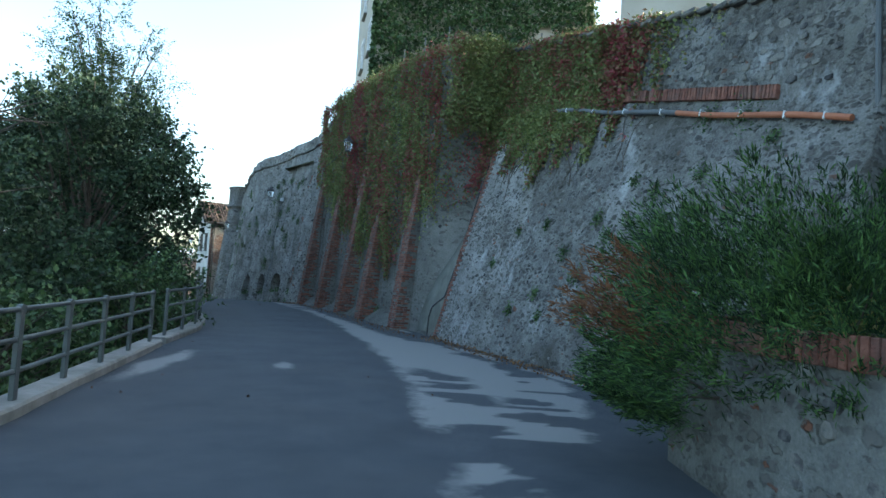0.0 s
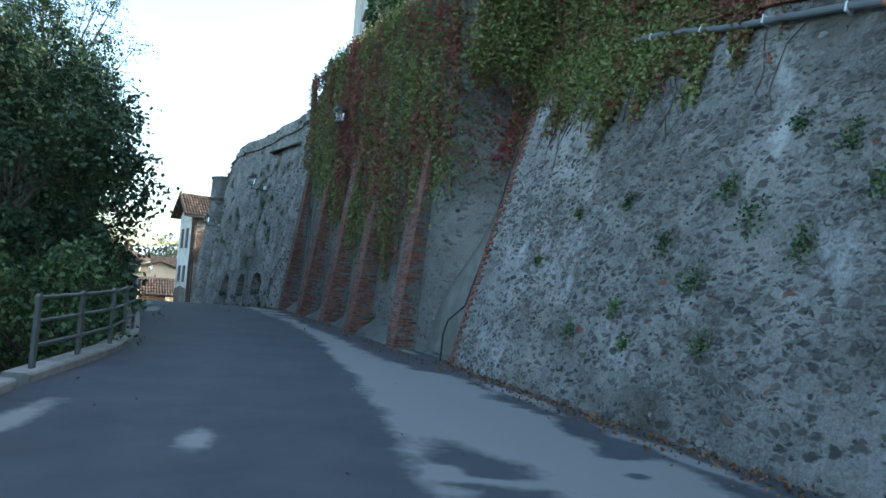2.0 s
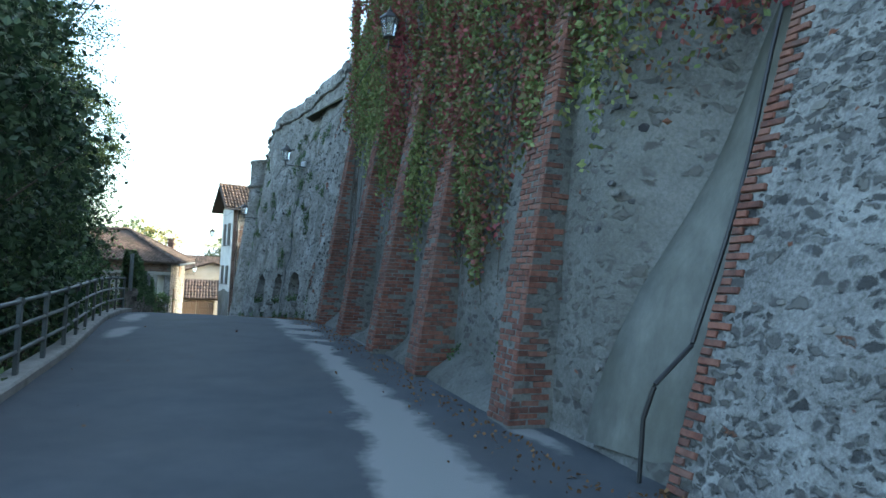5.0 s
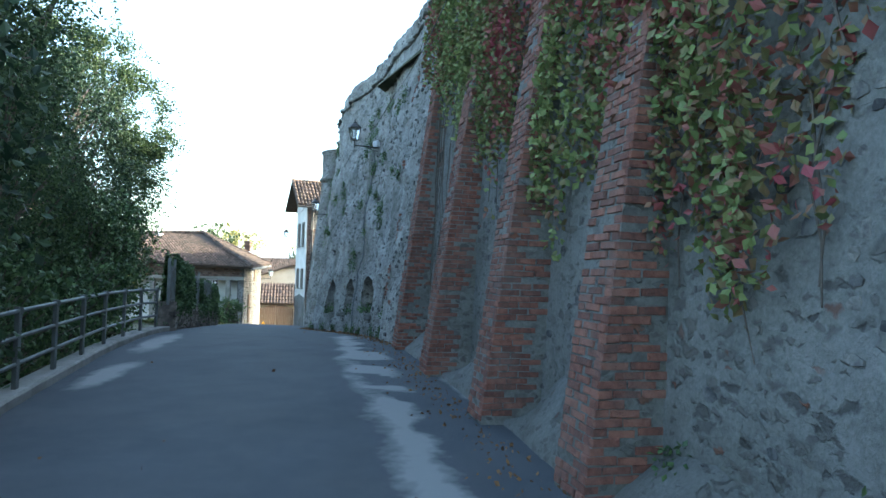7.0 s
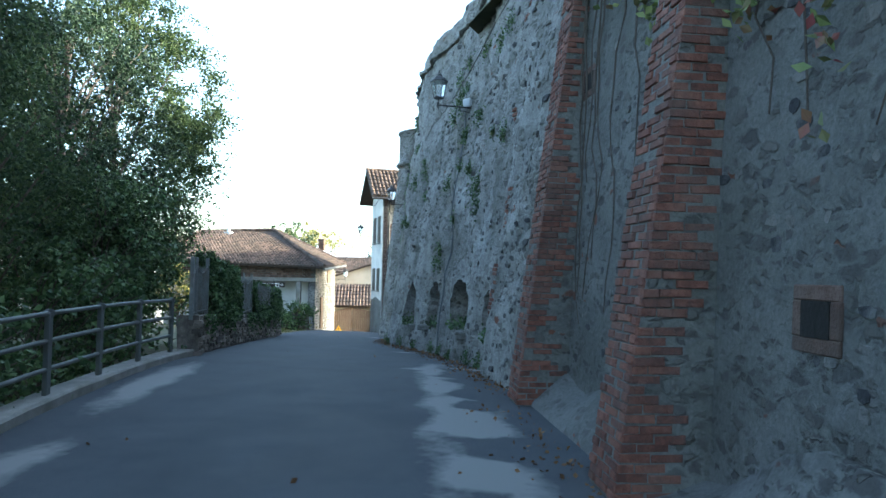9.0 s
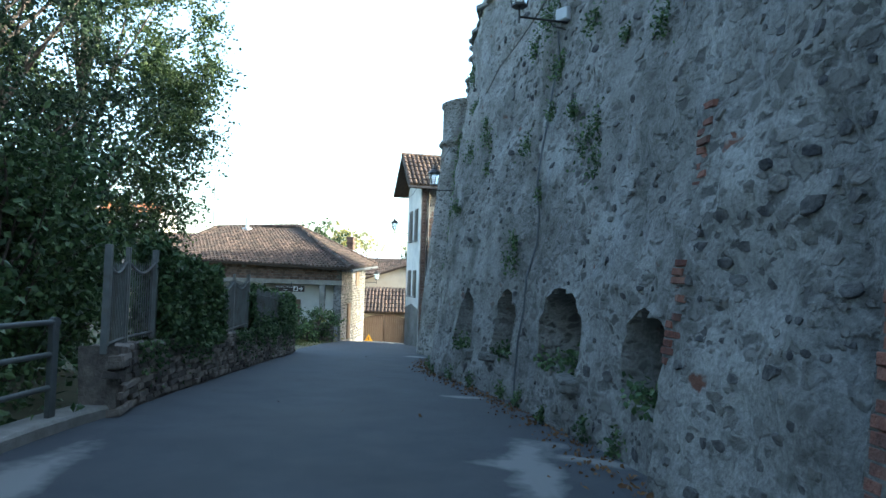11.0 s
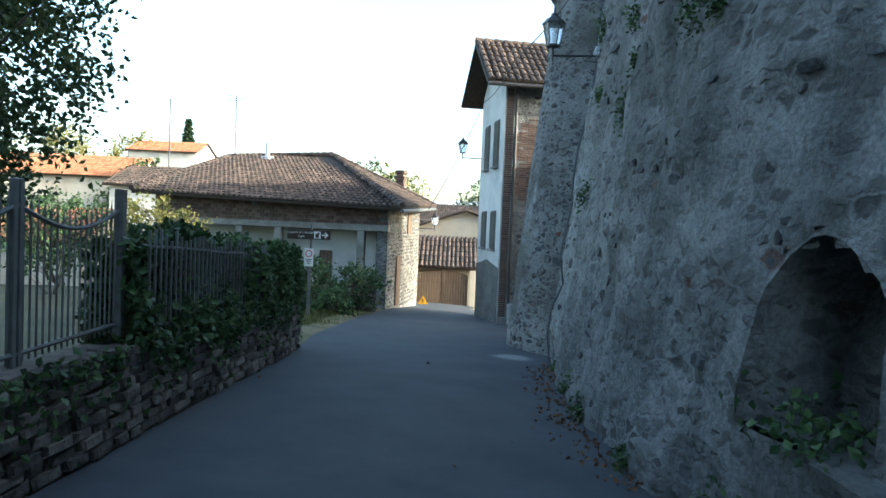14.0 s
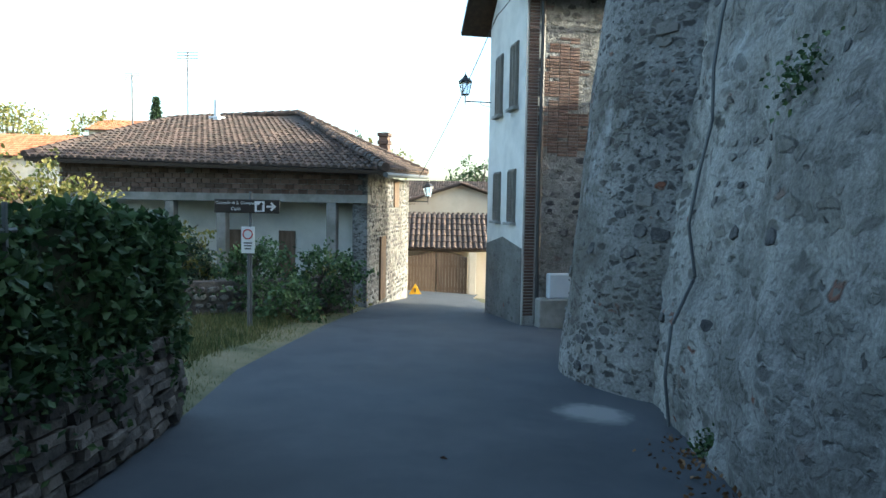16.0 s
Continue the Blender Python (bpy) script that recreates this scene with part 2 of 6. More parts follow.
OLD_SCARP = masonry("dirty_old_scarp", ((0.072, 0.073, 0.072), (0.245, 0.245, 0.238)), ((0.028, 0.029, 0.031), (0.14, 0.136, 0.127)), 0.42, 7.2, 0.5, 0.015, soil=(0.066, 0.062, 0.053), soil_amount=0.75)
MASONRY_GREY = masonry("weathered_masonry", ((0.11, 0.11, 0.106), (0.37, 0.37, 0.355)), ((0.065, 0.065, 0.063), (0.25, 0.245, 0.23)), 0.38, 5.6, 0.3, 0.01, soil=(0.10, 0.097, 0.083), soil_amount=0.55, streak=0.5)
BRICK = material("old_brick", [(0.10, 0.046, 0.037), (0.17, 0.07, 0.051), (0.24, 0.108, 0.077)], 11, 0.92, 0.7, 60, objrand=0.3, stain=(0.15, 0.125, 0.11), stain_scale=2.6, stain_amount=0.4)
BRICK_JOINED = material("old_brick_far", [(0.085, 0.055, 0.045), (0.13, 0.08, 0.062), (0.18, 0.12, 0.098)], 9, 0.9, 0.6, 60, island=0.6, stain=(0.14, 0.11, 0.09), stain_scale=1.5, stain_amount=0.6)
RENDER_GREY = masonry("cement_render", ((0.105, 0.107, 0.102), (0.205, 0.207, 0.197)), ((0.065, 0.065, 0.063), (0.155, 0.151, 0.14)), 0.26, 6.5, 0.1, 0.03, 0.9, (0.085, 0.085, 0.073), 0.5)
CONCRETE = material("kerb_concrete", [(0.22, 0.215, 0.20), (0.31, 0.30, 0.28)], 5, 0.92, 0.6, 50, stain=(0.13, 0.13, 0.11), stain_scale=1.4, stain_amount=0.6)
WHITE_WALL = material("limewashed_plaster", [(0.50, 0.50, 0.47), (0.62, 0.61, 0.58)], 1.5, 0.93, 0.35, 30, stain=(0.36, 0.37, 0.37), stain_scale=0.8, stain_amount=0.6)
CREAM_WALL = material("cream_plaster", [(0.42, 0.38, 0.32), (0.50, 0.46, 0.39)], 1.4, 0.93, 0.35, 30, stain=(0.34, 0.28, 0.22), stain_scale=0.7, stain_amount=0.6)
TILE = material("clay_tile", [(0.05, 0.038, 0.032), (0.085, 0.062, 0.052), (0.14, 0.10, 0.08)], 4, 0.9, 0.5, 40, island=0.35, stain=(0.06, 0.052, 0.045), stain_scale=0.5, stain_amount=0.6)
TILE_ORANGE = material("orange_clay_tile", [(0.30, 0.12, 0.06), (0.42, 0.20, 0.11)], 4, 0.9, 0.5, 40, island=0.5)
RAIL_PAINT = material("grey_green_rail_paint", [(0.070, 0.085, 0.085), (0.105, 0.12, 0.12)], 6, 0.5, 0.15, 90, stain=(0.05, 0.045, 0.04), stain_scale=3, stain_amount=0.5, spec=0.5)
GATE_IRON = material("gate_paint", [(0.12, 0.135, 0.135), (0.18, 0.195, 0.19)], 6, 0.6, 0.2, 90, stain=(0.09, 0.06, 0.045), stain_scale=2.5, stain_amount=0.6, spec=0.5)
DARK_IRON = material("dark_iron", [(0.018, 0.018, 0.02), (0.03, 0.03, 0.032)], 6, 0.5, 0.1, 90, spec=0.5)
PIPE_GREY = material("grey_pipe", [(0.07, 0.08, 0.09), (0.10, 0.11, 0.12)], 5, 0.55, 0.1, 60, spec=0.5)
PIPE_RUST = material("orange_pipe", [(0.30, 0.10, 0.05), (0.38, 0.14, 0.07)], 5, 0.6, 0.1, 60, spec=0.4)
LEAF_FIG = material("dark_broad_leaf", [(0.014, 0.032, 0.016), (0.030, 0.062, 0.030), (0.054, 0.092, 0.044)], 0.8, 0.55, 0, island=0.6, transl=0.25)
LEAF_ROB = material("light_pinnate_leaf", [(0.02, 0.042, 0.018), (0.038, 0.072, 0.028), (0.07, 0.105, 0.038)], 0.6, 0.6, 0, island=0.5, transl=0.35)
LEAF_IVY = material("ivy_leaf", [(0.03, 0.062, 0.024), (0.055, 0.11, 0.04), (0.10, 0.16, 0.06)], 1.2, 0.5, 0, island=0.6, transl=0.2)
LEAF_CREEPER = material("autumn_creeper_leaf", [(0.26, 0.055, 0.07), (0.22, 0.085, 0.065), (0.155, 0.142, 0.06), (0.12, 0.172, 0.06), (0.22, 0.255, 0.095)], 0.5, 0.6, 0, island=0.3, transl=0.2, stretch=(1, 1, 0.45))
LEAF_JUNIPER = material("juniper_needles", [(0.012, 0.03, 0.012), (0.035, 0.08, 0.024), (0.09, 0.17, 0.045)], 1.5, 0.7, 0, island=0.5, transl=0.15)
LEAF_BROWN = material("dead_juniper_needles", [(0.10, 0.045, 0.022), (0.19, 0.085, 0.04)], 3, 0.8, 0, island=0.5, transl=0.1)
LEAF_YELLOW = material("sunlit_yellow_leaf", [(0.10, 0.12, 0.03), (0.20, 0.19, 0.05), (0.26, 0.23, 0.08)], 0.9, 0.6, 0, island=0.5, transl=0.3)
BARK = material("bark", [(0.06, 0.05, 0.04), (0.12, 0.10, 0.085)], 6, 0.95, 0.8, 30)
SOIL = material("leafy_soil", [(0.03, 0.035, 0.018), (0.06, 0.06, 0.03), (0.085, 0.08, 0.045)], 0.5, 0.95, 0.5, 8)
GRASS = material("grass", [(0.05, 0.075, 0.022), (0.10, 0.12, 0.04), (0.18, 0.16, 0.07)], 0.9, 0.8, 0, island=0.6, transl=0.2)
DEAD_LEAF = material("dry_fallen_leaf", [(0.09, 0.045, 0.02), (0.20, 0.11, 0.05)], 2, 0.8, 0, island=0.7)
DARK_STONE = material("dry_stone", [(0.08, 0.072, 0.065), (0.14, 0.125, 0.11), (0.23, 0.20, 0.175)], 5, 0.95, 0.8, 30, objrand=0.5)
WOOD = material("weathered_wood", [(0.09, 0.06, 0.04), (0.17, 0.12, 0.085)], 8, 0.85, 0.4, 40, stretch=(1, 1, 0.15))
WOOD_DARK = material("dark_wood", [(0.03, 0.022, 0.017), (0.06, 0.042, 0.03)], 8, 0.8, 0.4, 40)
SHUTTER = material("shutter_paint", [(0.13, 0.12, 0.105), (0.18, 0.165, 0.145)], 5, 0.75, 0.2, 40)
HOLE_SHADE = material("painted_hole_shade", [(0.015, 0.014, 0.013), (0.03, 0.028, 0.026)], 3, 1.0, 0.5, 20)
SIGN_BROWN = material("sign_brown", [(0.025, 0.018, 0.016), (0.032, 0.024, 0.02)], 3, 0.4, 0, spec=0.5)
SIGN_WHITE = material("sign_white", [(0.70, 0.70, 0.69), (0.78, 0.78, 0.77)], 3, 0.4, 0, spec=0.5)
SIGN_RED = material("sign_red", [(0.45, 0.03, 0.03), (0.52, 0.04, 0.04)], 3, 0.4, 0, spec=0.5)
WARN_YELLOW = material("warning_yellow", [(0.75, 0.38, 0.02), (0.85, 0.45, 0.03)], 3, 0.5, 0)
METAL_BOX = material("painted_metal_box", [(0.50, 0.53, 0.56), (0.57, 0.60, 0.63)], 3, 0.45, 0.05, 40, spec=0.5)
# distance haze is put into the ridges' own pale blue colour
HILL = material("haze_painted_hill", [(0.44, 0.52, 0.60), (0.50, 0.57, 0.64)], 0.004, 1.0, 0)


def glass_material(name, tint, rough):
    m = bpy.data.materials.new(name)
    m.use_nodes = True
    b = m.node_tree.nodes["Principled BSDF"]
    b.inputs["Base Color"].default_value = (*tint, 1)
    b.inputs["Roughness"].default_value = rough
    b.inputs["Transmission Weight"].default_value = 0.8
    b.inputs["IOR"].default_value = 1.3
    return m


LAMP_GLASS = glass_material("lantern_glass", (0.85, 0.9, 0.92), 0.25)
WINDOW_GLASS = material("window_glass", [(0.02, 0.025, 0.03), (0.03, 0.035, 0.04)], 2, 0.08, 0, spec=0.6)


# ---- plan: road profile and edges ----
ROAD_Z = [(-30, -1.2), (-10, -0.3), (0, 0), (5, 0.07), (10, 0.13), (15, 0.22), (20, 0.33), (25, 0.5), (28.5, 0.57), (31, 0.58), (33, 0.54), (35.4, 0.4), (38.2, 0.2), (42, -0.08), (48.9, -0.62), (54, -0.98), (58, -1.3), (66, -2.2), (80, -3.6)]
LEFT = [(-12, -3.0), (0, -3.45), (6.4, -4.13), (8.8, -4.64), (13.7, -5.6), (16.8, -6.05), (19.4, -6.85), (20, -7.1), (23.7, -8.8), (26.9, -10.5), (29.3, -11.75), (32, -13.0), (33.9, -13.75), (37.8, -15.7), (40.9, -17.25), (42.8, -18.2), (45.5, -19.5), (48.3, -21.2), (52.8, -23.1), (56.5, -24.5), (60, -25.8), (68, -30.5), (76, -34)]
RIGHT = [(-12, 3.6), (0, 3.0), (5, 2.8), (8, 4.6), (10.3, 3.8), (13.5, 2.2), (18.5, 0.6), (20.5, -0.4), (25.7, -2.9), (31, -5.4), (34, -7.2), (39, -10.2), (42.5, -12.7), (48, -15.0), (52, -15.2), (56, -15.5), (58.4, -19.5), (60.5, -22.0), (68, -26.2), (76, -29)]


def lerp(table, y):
    return float(np.interp(y, [a for a, _ in table], [b for _, b in table]))


def zr(y):
    return lerp(ROAD_Z, y)


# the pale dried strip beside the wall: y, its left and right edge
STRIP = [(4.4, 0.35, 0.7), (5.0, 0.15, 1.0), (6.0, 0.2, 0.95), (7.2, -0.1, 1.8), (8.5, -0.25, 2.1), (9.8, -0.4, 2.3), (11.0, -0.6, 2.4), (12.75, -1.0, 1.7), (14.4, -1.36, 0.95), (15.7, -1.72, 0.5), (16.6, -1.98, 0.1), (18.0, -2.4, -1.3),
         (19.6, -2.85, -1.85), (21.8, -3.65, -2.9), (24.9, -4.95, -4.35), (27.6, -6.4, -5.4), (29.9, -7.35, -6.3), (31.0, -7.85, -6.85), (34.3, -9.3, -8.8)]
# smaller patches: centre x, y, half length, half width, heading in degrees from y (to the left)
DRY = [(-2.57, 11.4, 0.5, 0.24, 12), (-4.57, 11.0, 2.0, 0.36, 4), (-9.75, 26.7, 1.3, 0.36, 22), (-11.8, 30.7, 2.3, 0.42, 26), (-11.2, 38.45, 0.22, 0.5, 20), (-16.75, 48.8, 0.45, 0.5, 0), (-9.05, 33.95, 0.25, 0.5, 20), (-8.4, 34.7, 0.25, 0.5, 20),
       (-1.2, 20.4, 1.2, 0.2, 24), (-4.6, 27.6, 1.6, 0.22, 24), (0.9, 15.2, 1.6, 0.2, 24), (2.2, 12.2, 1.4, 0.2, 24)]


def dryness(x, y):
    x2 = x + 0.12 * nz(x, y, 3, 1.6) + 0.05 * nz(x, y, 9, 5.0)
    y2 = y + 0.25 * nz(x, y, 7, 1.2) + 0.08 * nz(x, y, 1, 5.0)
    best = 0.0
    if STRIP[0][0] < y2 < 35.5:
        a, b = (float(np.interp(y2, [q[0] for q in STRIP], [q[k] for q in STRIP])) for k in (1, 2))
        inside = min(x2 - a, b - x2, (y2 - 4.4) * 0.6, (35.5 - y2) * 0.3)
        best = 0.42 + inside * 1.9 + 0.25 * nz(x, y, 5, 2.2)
        # darker tongues that cross the strip
        tongue = nz(x * 0.35 + y * 0.1, y * 0.95, 4, 1.25) + 0.45 * nz(x * 0.8, y * 2.0, 8, 1.5)
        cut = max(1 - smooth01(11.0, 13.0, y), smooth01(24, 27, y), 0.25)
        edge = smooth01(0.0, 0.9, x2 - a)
        best -= 2.2 * cut * edge * smooth01(0.0, 0.25, tongue)
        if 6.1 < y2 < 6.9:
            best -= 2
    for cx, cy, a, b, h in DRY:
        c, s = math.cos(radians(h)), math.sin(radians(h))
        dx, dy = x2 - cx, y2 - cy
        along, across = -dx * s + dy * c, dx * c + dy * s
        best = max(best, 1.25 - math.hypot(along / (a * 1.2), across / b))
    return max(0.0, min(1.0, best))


def build_road():
    ys = np.concatenate([np.arange(-12, 52, 0.16), np.arange(52, 76.1, 0.8)])
    n = 56
    verts, dry = [], []
    for y in ys:
        a, b = lerp(LEFT, y), lerp(RIGHT, y)
        for i in range(n + 1):
            x = a + (b - a) * i / n
            crown = 0.03 * (1 - (2 * i / n - 1) ** 2)
            verts.append((x, y, zr(y) + crown - 0.03 + 0.006 * nz(x, y, 0, 0.8)))
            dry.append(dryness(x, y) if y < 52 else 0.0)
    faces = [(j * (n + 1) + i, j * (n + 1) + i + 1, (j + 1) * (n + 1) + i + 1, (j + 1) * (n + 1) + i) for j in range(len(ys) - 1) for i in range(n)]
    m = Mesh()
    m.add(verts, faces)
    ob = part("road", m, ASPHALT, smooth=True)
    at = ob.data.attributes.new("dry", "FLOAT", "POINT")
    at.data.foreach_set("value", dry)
    tagged(ob, "narrow dark grey asphalt lane with pale dried patches", "road", kind="structure")


def terrain_z(x, y):
    left = lerp(LEFT, min(max(y, -12), 76))
    right = lerp(RIGHT, min(max(y, -12), 76))
    z = zr(min(max(y, -30), 80)) - 0.22
    d = left - x
    if d > 0:
        drop = min(5.0, max(0, d - 0.55) * 0.75) * (1 - smooth01(31, 35, y))
        drop += max(0, d - 10) * 0.05 * smooth01(31, 35, y)
        z -= drop
        z += 0.12 * smooth01(43, 46, y) * (1 - smooth01(56, 60, y)) * smooth01(0, 1, d)
    if x > right + 0.6:
        z -= 0.3
    z -= max(0, y - 76) * 0.03 + max(0, -x - 60) * 0.03
    if d > 0.5:
        z += 0.1 * nz(x, y, 0, 0.4)
    return max(z, -14)


def build_ground():
    xs = np.concatenate([[-3000, -1200, -500, -240, -140], np.arange(-100, 16, 1.3), [30, 80, 240, 900, 3000]])
    ys = np.concatenate([[-3000, -1000, -300, -90, -40], np.arange(-14, 110, 1.3), [150, 260, 600, 1300, 3000]])
    m = Mesh()
    m.add([(x, y, terrain_z(x, y)) for y in ys for x in xs], [(j * len(xs) + i, j * len(xs) + i + 1, (j + 1) * len(xs) + i + 1, (j + 1) * len(xs) + i) for j in range(len(ys) - 1) for i in range(len(xs) - 1)])
    tagged(part("ground", m, SOIL, smooth=True), "dark leafy earth bank falling away beside the lane", "ground", kind="structure")
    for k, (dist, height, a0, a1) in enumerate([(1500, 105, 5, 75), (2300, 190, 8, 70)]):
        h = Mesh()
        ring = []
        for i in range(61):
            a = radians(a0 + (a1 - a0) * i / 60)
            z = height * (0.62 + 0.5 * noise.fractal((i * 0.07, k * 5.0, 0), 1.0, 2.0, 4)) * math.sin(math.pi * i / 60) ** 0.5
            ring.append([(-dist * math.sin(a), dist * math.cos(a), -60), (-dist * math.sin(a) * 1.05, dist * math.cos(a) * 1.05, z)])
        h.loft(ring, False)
        tagged(part("backdrop", h, HILL, smooth=True), "mountain ridge far beyond the village, haze painted in pale blue", "hill", kind="structure")


# ---- walls ----
class Face:
    """A wall's outer face: base line on plan, and how far back it leans at a height."""

    def __init__(self, pts, off, relief=0.03):
        self.p = [Vector((*q, 0)) for q in pts]
        self.cum = [0.0]
        for a, b in zip(self.p, self.p[1:]):
            self.cum.append(self.cum[-1] + (b - a).length)
        self.length, self.off, self.relief = self.cum[-1], off, relief

    def base(self, s):
        return Vector((float(np.interp(s, self.cum, [q.x for q in self.p])), float(np.interp(s, self.cum, [q.y for q in self.p])), 0))

    def normal(self, s):
        d = self.base(min(s + 0.5, self.length)) - self.base(max(s - 0.5, 0))
        return Vector((-d.y, d.x, 0)).normalized()

    def at(self, s, z, out=0.0):
        b, n = self.base(s), self.normal(s)
        r = self.relief * (nz(b.x, b.y, z, 1.1) + 0.5 * nz(b.x, b.y, z, 4.0) + 0.3 * nz(b.x, b.y, z, 9.0))
        q = b + n * (out + r - self.off(s, z))
        return Vector((q.x, q.y, z))

    def frame_at(self, s, z, out=0.0):
        """The pose with x along the face, y up it and z out of it."""
        o = self.at(s, z, out)
        u = (self.at(min(s + 0.05, self.length), z) - self.at(max(s - 0.05, 0), z)).normalized()
        w = (self.at(s, z + 0.1) - self.at(s, z - 0.1)).normalized()
        n = u.cross(w).normalized()
        if n.dot(self.normal(s)) < 0:
            n = -n
        return Matrix.Translation(o) @ Matrix((u, w, n)).transposed().to_4x4()


def arch_half(a, z):
    """Half width of an arched opening (s, sill, spring, top, half width) at a height."""
    _, sill, spring, top, w = a
    if z < sill or z > top:
        return -1
    return w if z < spring else w * math.sqrt(max(0, 1 - ((z - spring) / (top - spring)) ** 2))


def arch_outline(a, n=14):
    s0, sill, spring, top, w = a
    return [(s0 - w, sill), (s0 - w, (sill + spring) / 2)] + [(s0 - w * math.cos(math.pi * i / n), spring + (top - spring) * math.sin(math.pi * i / n)) for i in range(n + 1)] + [(s0 + w, (sill + spring) / 2), (s0 + w, sill)]


def wall_mesh(face, top, step=0.25, thick=0.9, arches=(), s0=0.0, s1=None):
    s1 = face.length if s1 is None else s1
    ns = max(2, int((s1 - s0) / step))
    m = Mesh()
    rows = 40 if not arches else 76
    grid = []
    for i in range(ns + 1):
        s = s0 + (s1 - s0) * i / ns
        zb = zr(face.base(s).y) - 0.5
        zt = top(s)
        col = []
        for j in range(rows + 1):
            z, ss = zb + (zt - zb) * j / rows, s
            for a in arches:
                h = arch_half(a, z)
                if h > 0 and abs(abs(ss - a[0]) - h) < step * 0.55:
                    ss = a[0] + math.copysign(h, ss - a[0])
                cell = (zt - zb) / rows
                if abs(ss - a[0]) < a[4] and abs(z - a[1]) < cell * 0.55:
                    z = a[1]
            col.append((ss, z))
        grid.append(col)
    front = [[face.at(*q) for q in col] for col in grid]
    k = len(m.v)
    for i, col in enumerate(front):
        m.v.extend(tuple(p) for p in col)
        n = face.normal(s0 + (s1 - s0) * i / ns)
        t = col[-1]
        m.v.append(tuple(t - n * thick))
        m.v.append(tuple(Vector((*(face.base(s0 + (s1 - s0) * i / ns) - n * (thick + 1.6)).to_2d(), col[0].z))))
    w = rows + 3
    for i in range(ns):
        for j in range(rows + 2):
            if j < rows:
                cs = sum(grid[i + a][j + b][0] for a in (0, 1) for b in (0, 1)) / 4
                cz = sum(grid[i + a][j + b][1] for a in (0, 1) for b in (0, 1)) / 4
                if any(arch_half(q, cz) > abs(cs - q[0]) for q in arches):
                    continue
            a = k + i * w + j
            m.f.append((a, a + w, a + w + 1, a + 1))
    m.f.append(tuple(range(k, k + w)))
    m.f.append(tuple(reversed(range(k + ns * w, k + ns * w + w))))
    return m


def stones(face, m, s0, s1, z0, z1, low, high, keep, lift=0.028, arches=(), owner=None, near=None):
    """Courses of rubble: uneven stones that stand proud of the mortar."""
    z, single = z0, 0
    while z < max(z1(s0), z1(s1)):
        h = rng.uniform(low, high)
        s = s0 + rng.uniform(0, 0.1)
        while s < s1:
            w = h * rng.uniform(0.9, 2.0)
            cs, cz = s + w / 2, z + h / 2 + rng.normal() * h * 0.12
            s += w + rng.uniform(0.01, 0.05)
            if cz > z1(cs) - h * 0.6 or cz < zr(face.base(min(cs, face.length)).y) + 0.02 or cs + w / 2 > s1 or rng.random() > keep(cs, cz):
                continue
            if any(arch_half(a, min(max(cz, a[1] + 0.01), a[3] - 0.01)) + w * 0.55 > abs(cs - a[0]) and a[1] - h * 0.6 < cz < a[3] + h * 0.6 for a in arches):
                continue
            f = face.frame_at(cs, cz)
            n = int(rng.integers(6, 9))
            a0 = rng.uniform(0, 6.28)
            ang = a0 + np.arange(n) * math.tau / n + rng.normal(size=n) * 0.12
            rad = rng.uniform(0.82, 1.1, n)
            sq = 1 / np.maximum(np.abs(np.cos(ang)), np.abs(np.sin(ang))) ** 0.6
            hx, hy = np.cos(ang) * rad * sq * w * 0.46, np.sin(ang) * rad * sq * h * 0.44
            up = lift * rng.uniform(0.3, 1.2)
            ring = [[f @ Vector((x, y, -0.03)) for x, y in zip(hx, hy)], [f @ Vector((x * 0.93, y * 0.93, up * 0.7)) for x, y in zip(hx, hy)], [f @ Vector((x * 0.7, y * 0.7, up)) for x, y in zip(hx, hy)]]
            one = Mesh() if owner is not None and single < 300 and near(cs, cz) else m
            one.loft(ring, True)
            k = len(one.v)
            one.f.append(tuple(range(k - n, k)))
            if one is not m:
                part("stone", one, STONE_SINGLE, owner)
                single += 1
        z += h + rng.uniform(0.01, 0.04)


def patchy(x, y, z, a, b, s=0.55):
    """A share that wanders between a and b over the wall."""
    return a + (b - a) * smooth01(-0.25, 0.3, nz(x, y, z, s) + 0.4 * nz(y, x, z, s * 2.3))


U1, N1 = Vector((-0.402, 0.916, 0)), Vector((-0.916, -0.402, 0))
EDGE = Vector((-0.12, 18.45, 0))


def course1(s):
    return 7.38 - 0.24 * s


def off1(s, z):
    y = EDGE.y - s * U1.y
    return 0.30 * max(0, min(z, course1(s)) - zr(y)) + 0.04 * max(0, z - course1(s))


W1 = Face([(EDGE - U1 * s).to_2d() for s in np.arange(0, 11.6, 0.5)], lambda s, z: off1(s, z), 0.035)
W1.normal = lambda s: N1.copy()


def top1(s):
    return 8.95 - 0.235 * s


U2, N2 = Vector((-0.4285, 0.9035, 0)), Vector((-0.9035, -0.4285, 0))
REC = Vector((0.05, 18.56, 0))
def off2(s, z):
    deep = 1 - smooth01(0.75, 1.25, s - S2)
    return 0.045 * (z - 0.4) + deep * (0.30 + 0.24 * max(0, z - 0.4))


S2 = 0.9
W2 = Face([(REC + U2 * s).to_2d() for s in np.arange(-0.9, 15.6, 0.5)], off2, 0.03)
W2.normal = lambda s: N2.copy()


def top2(s):
    return float(np.interp(s - S2, [0, 3, 10, 13.5, 15.2], [8.7, 9.3, 10.0, 9.95, 9.6]))


